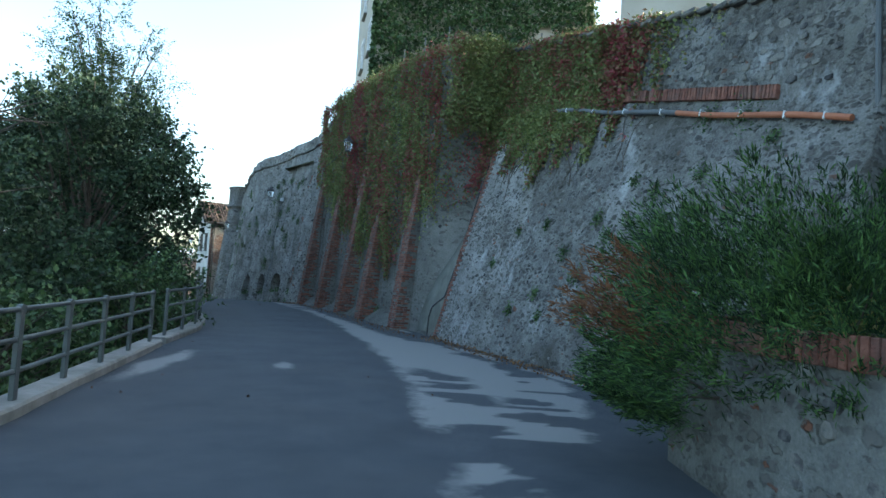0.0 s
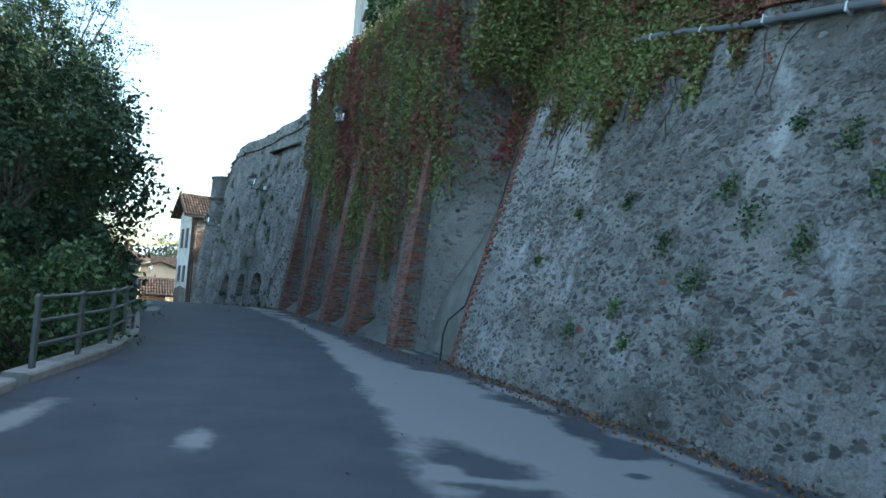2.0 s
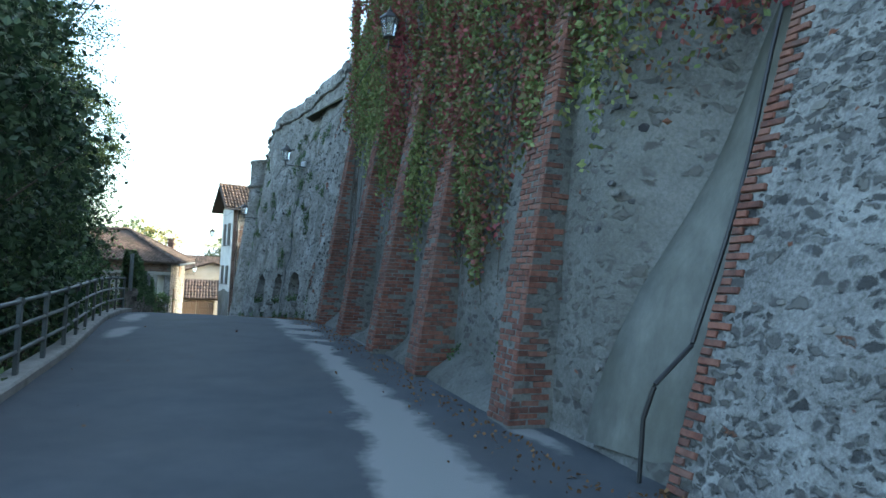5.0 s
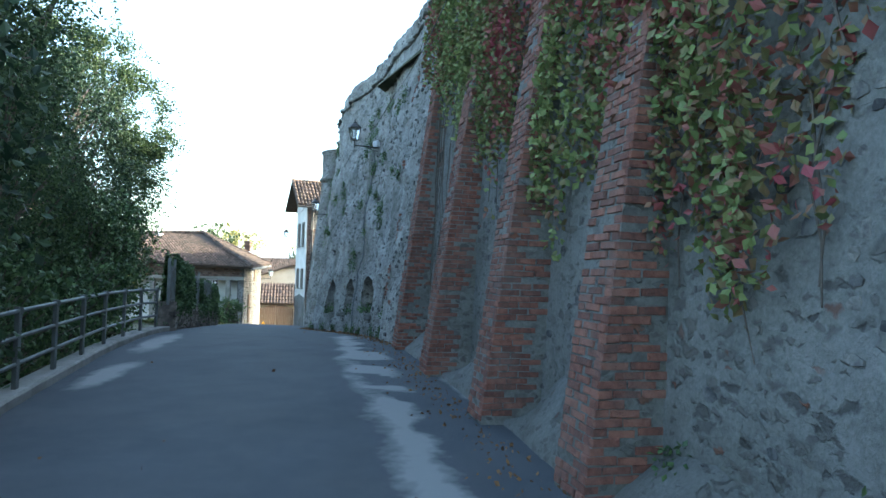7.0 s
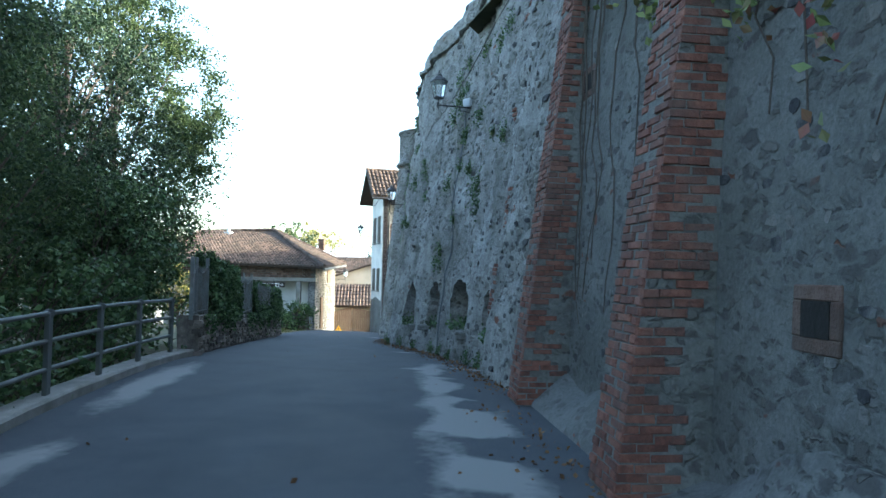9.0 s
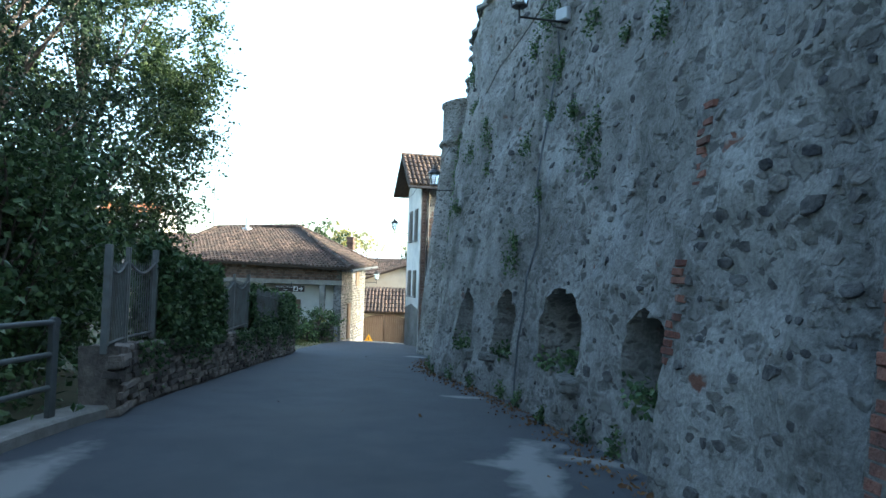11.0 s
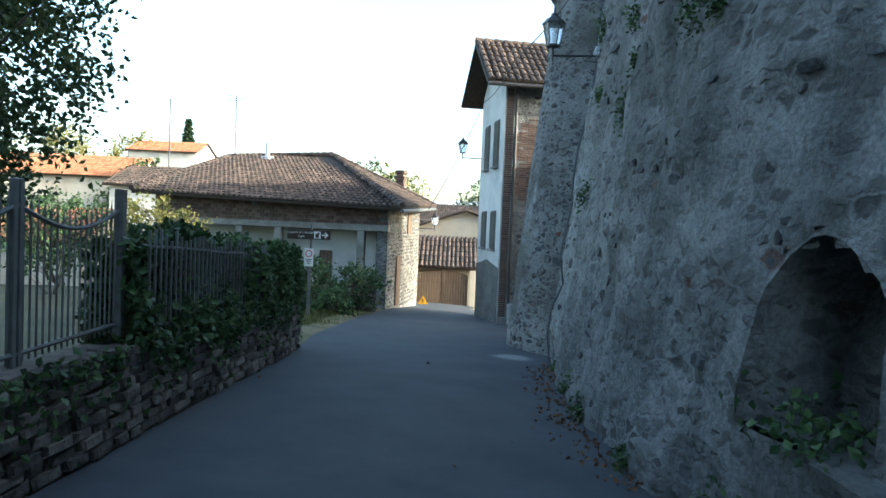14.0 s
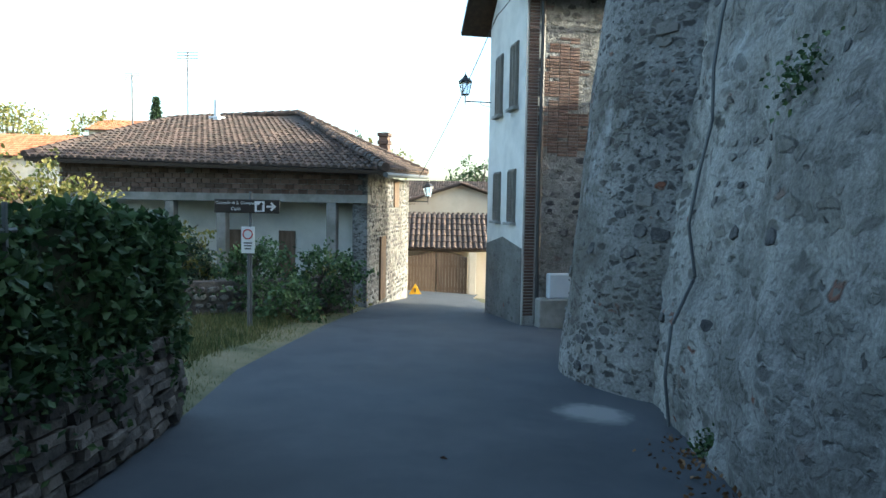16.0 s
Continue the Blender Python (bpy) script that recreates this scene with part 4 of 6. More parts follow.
    for x, y, hh, cr in ((-17.2, 34.6, 4.4, 1.8), (-19.6, 36.8, 3.8, 1.8), (-19.0, 31.0, 5.5, 2.4)):
        tree("shrub", x, y, zt(x, y), hh, (cr, cr, 2), 80, 0.12, LEAF_IVY, "tall dark garden shrub behind the low wall", per=190, low=0.03, category="shrub", trunk_r=0.06)
    # bare branches of a half-dead tree
    t = thing("bare_tree", (-9.4, 10.6, zt(-9.4, 10.6)), "half-dead tree with bare pale branches above the thicket", "tree")
    m = Mesh()
    b = Vector((-9.4, 10.6, zt(-9.4, 10.6)))
    m.tube([b, b + Vector((0.4, 0.4, 5)), b + Vector((0.75, 0.7, 9.5)), b + Vector((0.9, 0.8, 12))], [0.11, 0.08, 0.05, 0.02], 7)
    for k in range(16):
        h = rng.uniform(4, 10)
        a = rng.uniform(0, 6.28)
        s = b + Vector((0.08 * h, 0.075 * h, h))
        e = s + Vector((math.cos(a) * 1.9, math.sin(a) * 1.9, rng.uniform(0.2, 1.5)))
        mid = s.lerp(e, 0.5) + Vector((0, 0, 0.2))
        m.tube([s, mid, e], [0.032, 0.02, 0.006], 5)
        for _ in range(3):
            e2 = mid + Vector((rng.normal(), rng.normal(), rng.uniform(0, 1))) * 0.6
            m.tube([mid, e2], [0.012, 0.004], 4)
    part("trunk", m, BARK, t)


def creeper_share(wall, s, z):
    """How thickly the creeper covers the scarp (1) or the recess (2)."""
    if wall == 1:
        low = float(np.interp(s, [0, 0.8, 1.6, 2.6, 4.2, 5.6, 7.0, 8.5], [6.2, 5.7, 5.3, 5.0, 5.2, 5.6, 6.2, 6.8]))
        f = 1 - smooth01(4.6, 7.6, s) * 0.92
    else:
        low = float(np.interp(s, [0, 1.3, 2.2, 3.4, 4.4, 6.0, 7.2, 8.4, 9.6, 11.0, 12.5, 14.4, 15], [4.7, 4.2, 3.9, 3.2, 1.9, 3.4, 2.6, 3.8, 4.2, 4.6, 5.4, 6.2, 6.6]))
        f = 1.0
    edge = z - low + 0.45 * nz(s, z, wall * 9, 1.6) + 0.8 * nz(s, 0.3, wall * 5, 2.6) + 0.9 * nz(s, 0.1, wall * 3, 7.5)
    return f * smooth01(-0.25, 0.45, edge)


def build_creeper():
    t = thing("creeper", (REC.x, REC.y, zr(18)), "green and crimson creeper hanging in sheets over the wall", "creeper")
    for wall, face, top, length, s_off in ((1, W1, top1, 8.6, 0.0), (2, W2, top2, 15.0, S2)):
        n = 70000 if wall == 1 else 90000
        pts = []
        for s, q in zip(rng.uniform(0, length, n), rng.random(n)):
            z0 = 4.3 if wall == 1 else 1.6
            z = z0 + q * (top(s) + 0.12 - z0)
            if rng.random() > creeper_share(wall, s, z):
                continue
            bulge = 0.05 + 0.3 * max(0, nz(s, z * 0.35, wall, 1.1)) + 0.12 * max(0, nz(s, z * 0.2, 7, 3.4)) if wall == 1 else (off2(s + S2, z) - 0.045 * (z - 0.4)) * (0.15 + 0.85 * smooth01(0.7, 1.7, s)) + 0.16 + 0.24 * max(-0.4, nz(s, z * 0.25, 3, 1.0)) + 0.3 * nz(s, z * 0.12, 7, 3.0) + 0.12 * smooth01(4.5, 7.5, z)
            pts.append(face.at(s + s_off, z, bulge + rng.uniform(-0.08, 0.07)))
        m = Mesh()
        m.leaves(pts, 0.095)
        part("foliage", m, LEAF_CREEPER, t)
    # stems
    for k in range(28):
        m = Mesh()
        s = rng.uniform(2.4, 14.5)
        z1 = rng.uniform(1.4, 3.5)
        pts, q = [], s
        for z in np.arange(z1, 6.2, 0.35):
            q += rng.normal() * 0.09
            pts.append(W2.at(max(0, min(15, q)) + S2, z, 0.05))
        m.tube(pts, [0.006 + 0.008 * i / len(pts) for i in range(len(pts))], 4)
        part("stem", m, BARK, t)
    for k in range(26):
        m = Mesh()
        s = rng.uniform(0.3, 6.5)
        pts, q = [], s
        for z in np.arange(4.1 + rng.random(), 6.0, 0.3):
            q += rng.normal() * 0.14
            pts.append(W1.at(max(0, min(9, q)), z, 0.02))
        if len(pts) > 2:
            m.tube(pts, 0.009, 4)
            part("stem", m, BARK, t)
    # crest along the top of the wall, and the curtain across the first bay
    m = Mesh()
    pts = []
    for f, g in zip(rng.random(22000), rng.random(22000)):
        z = 6.3 + 0.7 * nz(f * 3, 0.2, 5, 2.6) + g * 2.6
        a, b = W2.at(S2, z, off2(S2, z) + 0.2), W1.at(0.0, z, 0.12)
        pts.append(a.lerp(b, f) + Vector(rng.normal(size=3)) * 0.07 - N1 * rng.random() * 0.9 * smooth01(6.6, 7.4, z))
    for s in rng.uniform(0, 14.5, 9000):
        zt = top2(s + S2) + abs(rng.normal()) * 0.16
        pts.append(W2.at(s + S2, zt, rng.uniform(-0.7, 0.4) + off2(s + S2, zt) - 0.4))
    for s in rng.uniform(0, 6.8, 4200):
        pts.append(W1.at(s, top1(s) + abs(rng.normal()) * 0.12, rng.uniform(-0.7, 0.12)))
    m.leaves(pts, 0.1)
    part("crest", m, LEAF_CREEPER, t)


def weed(face, s, z, size, mat=None):
    m = Mesh()
    pts = [face.at(s + rng.normal() * size * 0.5, z + rng.normal() * size * 0.55 - 0.1 * size, abs(rng.normal()) * size * 0.35) for _ in range(int(90 + 300 * size))]
    m.leaves(pts, 0.055)
    t = thing("wall_weed", face.at(s, z), "tuft of green weed rooted in the masonry", "plant", "weeds on the castle wall")
    part("foliage", m, mat or LEAF_IVY, t)


def build_weeds():
    for s, z, k in ((6.6, 2.9, 0.24), (6.1, 3.3, 0.16), (7.3, 2.5, 0.2), (5.2, 2.6, 0.16), (5.9, 2.1, 0.2), (4.6, 1.7, 0.12), (6.3, 1.3, 0.15), (3.7, 1.3, 0.14), (5.0, 1.2, 0.12), (7.6, 3.7, 0.2), (8.6, 3.9, 0.18), (9.3, 4.8, 0.3), (8.4, 5.0, 0.25), (6.9, 4.0, 0.14), (3.0, 3.2, 0.1), (4.2, 3.3, 0.12), (9.9, 4.3, 0.15), (2.2, 2.4, 0.1), (8.0, 3.1, 0.16)):
        weed(W1, s, z, k)
    for _ in range(44):
        s = rng.uniform(3.4, 18.5)
        weed(W3, s, rng.uniform(2.4, 7.6), rng.uniform(0.08, 0.27))
    for s, z, k in ((5.0, 0.75, 0.22), (5.6, 1.6, 0.2), (8.9, 0.75, 0.24), (11.9, 0.85, 0.22), (3.3, 0.9, 0.2), (2.6, 0.6, 0.16)):
        weed(W2, s + S2, z, k)
    for s in (3.6, 4.4, 5.6, 7.1, 8.2, 9.9, 11.4, 12.7, 14.5, 16.2, 18.4):
        weed(W3, s, zr(W3.base(s).y) + 0.12, rng.uniform(0.12, 0.2))
    # fallen leaves along the foot of the wall
    m = Mesh()
    pts = []
    for _ in range(900):
        s = rng.uniform(0, 9)
        b = W1.base(s) + N1 * abs(rng.normal()) * 0.28
        pts.append((b.x, b.y, zr(b.y) + 0.01))
    for _ in range(1100):
        s = rng.uniform(0, 19)
        b = W3.base(s) + W3.normal(s) * (0.1 + abs(rng.normal()) * 0.22)
        pts.append((b.x, b.y, zr(b.y) + 0.01))
    for _ in range(500):
        s = rng.uniform(0, 14)
        b = REC + U2 * s + N2 * (0.6 + abs(rng.normal()) * 0.3)
        pts.append((b.x, b.y, zr(b.y) + 0.01))
    for _ in range(70):
        y = rng.uniform(2, 50)
        x = lerp(LEFT, y) + rng.uniform(0.1, 5.5)
        pts.append((x, y, zr(y) + 0.006))
    m.leaves(pts, 0.06)
    ob = part("fallen_leaves", m, DEAD_LEAF)
    tagged(ob, "brown fallen leaves gathered along the foot of the wall", "leaves", kind="stuff")


def build_planter():
    t = thing("planter_wall", (3.4, 4.6, zr(5)), "curved stone planter wall with a brick coping", "planter")
    arc = [(2.35 + 0.25 * (1 - math.cos(a)) * 4 + 0.0, 6.6 - 3.6 * math.sin(a)) for a in np.linspace(0, 1.25, 14)]
    line = [(5.4, 8.0), (3.6, 7.55), (2.75, 7.1)] + arc + [(3.4, 2.2), (3.5, 0.5), (3.6, -2)]
    face = Face(list(reversed(line)), lambda s, z: 0.0, 0.03)
    m = Mesh()
    rings = []
    for s in np.linspace(0, face.length, 60):
        n = face.normal(s)
        z0 = zr(face.base(s).y)
        rings.append([face.at(s, z0 - 0.3), face.at(s, z0 + 0.3), face.at(s, z0 + 0.6), face.at(s, z0 + 1.27), face.at(s, z0 + 1.27) - n * 0.4, face.at(s, z0 - 0.3) - n * 0.4])
    m.loft(rings, True)
    part("body", m, RENDER_GREY, t, smooth=True)
    st = Mesh()
    stones(face, st, 0.1, face.length - 0.1, 0.0, lambda s: zr(face.base(s).y) + 1.24, 0.07, 0.15, lambda s, z: 0.14, 0.006)
    tagged(part("rubble_facing", st, STONE, t), kind="stuff")
    for s in np.arange(0.2, face.length - 0.1, 0.075):
        z0 = zr(face.base(s).y) + 1.33
        f = face.frame_at(s, z0 - 0.02, -0.03) @ pose(0, 0.0, 0, 0, 0, 90)
        PIECES.append((t, "brick", f, 1))
    e = Mesh()
    e.add([face.base(s) - face.normal(s) * 0.3 + Vector((0, 0, zr(face.base(s).y) + 1.2)) for s in np.linspace(0, face.length, 30)] + [Vector((5.8, y, 1.25)) for y in np.linspace(-2, 8, 30)], [(i, i + 1, 31 + i, 30 + i) for i in range(29)])
    part("soil", e, SOIL, t)
    # juniper
    j = thing("juniper_bush", (2.5, 6.3, zr(6)), "spreading green juniper bush with a browned patch", "shrub")
    green, brown, wood = Mesh(), Mesh(), Mesh()
    core = Vector((3.1, 5.75, 1.0))
    gp, bp, gd, bd = [], [], [], []
    for k in range(1000):
        a = rng.uniform(0, 6.28)
        v = rng.uniform(-0.55, 0.9)
        q = math.sqrt(max(0.02, 1 - v * v))
        rad = 1 + 0.25 * nz(math.cos(a) * 2, math.sin(a) * 2, v * 3, 1.0)
        tip = core + Vector((math.cos(a) * q * 1.55 * rad, math.sin(a) * q * 1.5 * rad, v * 1.25 * rad + 0.15))
        if tip.x > 5.4 or tip.z < zr(tip.y) + 0.1 or (tip.z < 0.95 and tip.y < 5.7):
            continue
        d = (tip - core).normalized()
        d = (d + Vector((-0.35, 0.15, 0.3)) + Vector(rng.normal(size=3)) * 0.28).normalized()
        red = (tip - Vector((1.75, 5.9, 1.6))).length < 0.44
        tgt, ways = (bp, bd) if red else (gp, gd)
        for i in range(100):
            f = rng.random()
            w = 0.13 * (1 - f) + 0.012
            tgt.append(tip + d * (f * (0.85 if v > 0.1 else 0.55) - 0.42) + Vector(rng.normal(size=3)) * w * 0.6)
            ways.append(d)
    green.leaves(gp, 0.085, 0.075, 0.4, gd)
    brown.leaves(bp, 0.08, 0.075, 0.4, bd)
    for k in range(30):
        a = rng.uniform(0, 6.28)
        wood.tube([core - Vector((0, 0, 0.3)), core + Vector((math.cos(a) * 0.6, math.sin(a) * 0.7, rng.uniform(-0.2, 0.5))), core + Vector((math.cos(a) * 1.2, math.sin(a) * 1.3, rng.uniform(-0.4, 1.0)))], [0.03, 0.02, 0.006], 5)
    part("stem", wood, BARK, j)
    part("foliage", green, LEAF_JUNIPER, j)
    part("dead_foliage", brown, LEAF_BROWN, j, "rust-brown dead needles")
    # second mound further along the planter
    j = thing("juniper_bush", (4.6, 6.8, 1.0), "green juniper bush spreading over the planter", "shrub")
    g = Mesh()
    gp, gd = [], []
    for k in range(480):
        a, v = rng.uniform(0, 6.28), rng.uniform(-0.2, 1.0)
        q = math.sqrt(max(0.02, 1 - v * v))
        tip = Vector((4.7 + math.cos(a) * q * 1.0, 6.6 + math.sin(a) * q * 1.3, 1.35 + v * 1.0 + 0.15 * nz(a, v, 2, 2)))
        d = Vector((math.cos(a) * q - 0.3, math.sin(a) * q, v)).normalized()
        for i in range(80):
            f = rng.random()
            gp.append(tip + d * (f * 0.6 - 0.35) + Vector(rng.normal(size=3)) * (0.08 * (1 - f) + 0.01))
            gd.append(d)
    g.leaves(gp, 0.085, 0.075, 0.4, gd)
    part("foliage", g, LEAF_JUNIPER, j)
    v = thing("rambling_shrub", (3.4, 4.6, 1.0), "yellowing leafy shrub trailing over the planter coping", "shrub")
    g = Mesh()
    g.leaves([Vector((3.35, 4.9, 1.3)) + Vector((rng.normal() * 0.3, rng.normal() * 0.35, rng.normal() * 0.2)) for _ in range(900)], 0.085)
    part("foliage", g, LEAF_YELLOW, v)


# ---- things on the castle wall ----
def lantern(name, foot, out, scale=1.0, label=""):
    """A street lantern on a wall bracket; out: unit vector away from the wall."""
    foot, out = Vector(foot), Vector(out).normalized()
    t = thing(name, foot, label, "lamp", "lanterns along the lane")
    tip = foot + out * 0.75 * scale
    m = Mesh()
    m.tube([foot, tip], 0.018 * scale, 8)
    m.tube([foot + Vector((0, 0, -0.12)), foot + out * 0.25 + Vector((0, 0, -0.09)), foot + out * 0.3], 0.009 * scale, 6)
    m.tube([tip + Vector((0, 0, -0.1)), tip + Vector((0, 0, 0.16))], [0.012, 0.02], 8)
    part("bracket", m, DARK_IRON, t)
    b = Mesh()
    base = tip + Vector((0, 0, 0.16))

    def ring(r, z):
        return [base + Vector((math.cos(a) * r * scale, math.sin(a) * r * scale, z * scale)) for a in np.arange(6) * math.tau / 6 + 0.3]

    b.loft([ring(0.11, 0.03), ring(0.175, 0.36)], True)
    glass = part("glass", b, LAMP_GLASS, t, "frosted lantern panes")
    c = Mesh()
    foot_ring = Mesh()
    foot_ring.loft([ring(0.06, 0), ring(0.12, 0.0), ring(0.12, 0.03), ring(0.06, 0.03)], True, True)
    part("base_ring", foot_ring, DARK_IRON, t)
    c.loft([ring(0.2, 0.36), ring(0.2, 0.385), ring(0.12, 0.47), ring(0.06, 0.5), ring(0.06, 0.54), ring(0.02, 0.57), ring(0.012, 0.64)], True, True)
    housing = part("housing", c, DARK_IRON, t)
    for a in np.arange(6) * math.tau / 6 + 0.3:
        g = Mesh()
        g.tube([base + Vector((math.cos(a) * 0.112, math.sin(a) * 0.112, 0.03)) * scale, base + Vector((math.cos(a) * 0.177, math.sin(a) * 0.177, 0.36)) * scale], 0.009 * scale, 4)
        part("glazing_bar", g, DARK_IRON, housing)
    return t


def cable(points, label, r=0.012, mat=None, name="cable"):
    m = Mesh()
    pts = []
    for a, b in zip(points, points[1:]):
        a, b = Vector(a), Vector(b)
        n = 12
        sag = 0.03 * (b - a).length if name == "cable" else 0
        for i in range(n):
            f = i / n
            pts.append(a.lerp(b, f) - Vector((0, 0, sag * 4 * f * (1 - f))))
    pts.append(Vector(points[-1]))
    m.tube(pts, r, 6)
    tagged(part(name, m, mat or DARK_IRON, at=points[0]), label, name.replace("_", " "))


def pipe_z(s):
    return 5.85 - 0.255 * (s - 5.07)


def build_wall_fittings():
    # the pipes across the scarp
    t = thing("service_pipe", W1.at(10.9, pipe_z(10.9)), "long service pipe bracketed across the rubble wall", "pipe")
    m = Mesh()
    m.tube([W1.at(s, pipe_z(s) + 0.02 * math.sin(s * 2), 0.1) for s in np.arange(3.1, 7.75, 0.35)], 0.05, 10)
    part("grey_pipe", m, PIPE_GREY, t, "grey plastic pipe run")
    m = Mesh()
    m.tube([W1.at(s, pipe_z(s) + 0.02 * math.sin(s * 2), 0.1) for s in np.arange(7.6, 11.25, 0.3)], 0.05, 10)
    part("orange_pipe", m, PIPE_RUST, t, "orange-red plastic pipe run")
    for s in (3.6, 4.8, 6.0, 7.2, 8.3, 9.2, 10.1, 10.8):
        c = Mesh()
        c.box(W1.frame_at(s, pipe_z(s), 0.07), 0.03, 0.13, 0.16, 0.005)
        part("clip", c, METAL_BOX, t)
    # downpipe at the edge of the scarp
    pts = [Vector((*(EDGE + U1 * 0.16 - N1 * (off1(0, z) + 0.05)).to_2d(), z)) + U1 * (0.05 * math.sin(z * 1.7)) for z in np.arange(1.45, 6.6, 0.3)]
    pts = [EDGE + U1 * 0.24 + N1 * 0.06 + Vector((0, 0, zr(18) + 0.02)), EDGE + U1 * 0.22 + N1 * 0.05 + Vector((0, 0, zr(18) + 0.55)), EDGE + U1 * 0.14 + Vector((0, 0, zr(18) + 0.85))] + pts
    cable(pts, "thin dark drain hose running down the brick edge", 0.022, DARK_IRON, "drain_hose")
    # pipes down the long wall
    for s in (s_of(-10.2, 38.2), s_of(-15.85, 48.7)):
        cable([W3.at(s, z, 0.06) for z in np.arange(zr(W3.base(s).y), 6.6, 0.5)], "dark vertical conduit fixed to the castle wall", 0.018, PIPE_GREY, "conduit")
    n3 = W3.normal(9.5)
    lantern("wall_lantern", W2.at(9.95, 6.95, -0.2), N2, 1.1, "street lantern on an iron bracket among the creeper")
    s = s_of(-10.3, 38.0)
    foot = W3.at(s, 6.3, 0.0)
    lantern("wall_lantern", foot, n3, 1.1, "black street lantern on a bracket fixed to the castle wall")
    b = Mesh()
    b.box(W3.frame_at(s, 6.42, 0.08), 0.24, 0.2, 0.16, 0.02)
    tagged(part("junction_box", b, METAL_BOX, at=foot), "small pale junction box at a lamp bracket", "box")
    s = s_of(-15.8, 48.6)
    lantern("wall_lantern", W3.at(s, 5.1, 0.0), W3.normal(s), 1.1, "black street lantern on a bracket near the tower")
    b = Mesh()
    b.box(W3.frame_at(s, 5.17, 0.06), 0.2, 0.16, 0.12, 0.02)
    tagged(part("junction_box", b, METAL_BOX, at=W3.at(s, 5.1)), "small pale junction box at a lamp bracket", "box")
    cable([W2.at(11.2, 7.3, 0.5), W3.at(4, 7.2, 0.3), W3.at(10.2, 6.5, 0.3), W3.at(16.5, 6.1, 0.3), (-17.9, 51.3, 5.9), (-20.8, 56.2, 5.9), (-24.2, 59.0, 2.4)], "overhead cable slung along the castle wall")
    # put-log holes
    for x, y, z in ((-4.12, 27.3, 1.95), (-4.47, 28.37, 4.5), (-5.67, 31.2, 4.58), (-4.3, 28.1, 6.0), (-5.4, 30.9, 6.2)):
        ss = (y - REC.y) / U2.y + S2
        f = W2.frame_at(ss, z, 0.01)
        m = Mesh()
        for k, (cx, cy, w, h) in enumerate(((0, 0.15, 0.42, 0.09), (0, -0.15, 0.42, 0.09), (-0.17, 0, 0.09, 0.21), (0.17, 0, 0.09, 0.21))):
            m.box(f @ pose(cx, cy, -0.018), w, h, 0.06, 0.008)
        ob = part("putlog_hole", m, BRICK_JOINED, at=f.translation)
        tagged(ob, "square put-log hole framed with old brick", "hole", "put-log holes")
        # a flat dark box paints the hole's inner shade; the wall stays uncut
        d = Mesh()
        d.box(f @ pose(0, 0, -0.0), 0.25, 0.21, 0.03)
        part("recess", d, HOLE_SHADE, ob, "flat dark panel that paints the shade inside the hole")
    # fence on the wall's top
    t = thing("wire_fence", W2.at(1, top2(1)), "thin metal posts and wires along the wall's top", "fence")
    tops = []
    for s in (0.2, 2.2, 4.2, 6.2, 12.6, 14.2):
        q = W2.at(s + S2, top2(s + S2), -0.4)
        m = Mesh()
        m.tube([q, q + Vector((0, 0, 1.15))], 0.022, 6)
        part("post", m, PIPE_GREY, t)
        tops.append(q)
    for h in (0.3, 0.6, 0.9, 1.1):
        m = Mesh()
        m.tube([q + Vector((0, 0, h)) for q in tops], 0.004, 4)
        part("wire", m, PIPE_GREY, t)


def window_on(parent, o, u, w, h, shutters=None, depth=0.06):
    """A framed window at o (its foot's middle) on an upright wall; u: along it, seen from outside to the right."""
    o, u = Vector(o), Vector(u).normalized()
    n = u.cross(Vector((0, 0, 1)))
    f = Matrix.Translation(o + Vector((0, 0, h / 2))) @ Matrix((u, Vector((0, 0, 1)), n)).transposed().to_4x4()
    fr = Mesh()
    for cx, cy, sx, sy in ((0, h / 2, w + 0.1, 0.08), (0, -h / 2, w + 0.1, 0.08), (-w / 2, 0, 0.08, h), (w / 2, 0, 0.08, h), (0, 0, 0.05, h)):
        fr.box(f @ pose(cx, cy, 0.02), sx, sy, depth, 0.008)
    win = part("window", fr, SHUTTER if shutters else SIGN_WHITE, parent)
    p = Mesh()
    p.box(f @ pose(0, 0, 0.0), w, h, 0.02)
    part("pane", p, WINDOW_GLASS, win)
    s = Mesh()
    s.box(f @ pose(0, -h / 2 - 0.05, 0.06), w + 0.2, 0.07, 0.16, 0.01)
    part("sill", s, CONCRETE, win)
    if shutters:
        for side in (-1, 1):
            m = Mesh()
            cx = side * w * 0.26
            m.box(f @ pose(cx - w * 0.24, 0, 0.05), 0.05, h * 0.98, 0.04)
            m.box(f @ pose(cx + w * 0.24, 0, 0.05), 0.05, h * 0.98, 0.04)
            for k in range(int(h / 0.075)):
                m.box(f @ pose(cx, -h / 2 + 0.05 + k * 0.075, 0.05, 28), w * 0.45, 0.055, 0.012)
            part("shutter", m, SHUTTER, win)
    return win


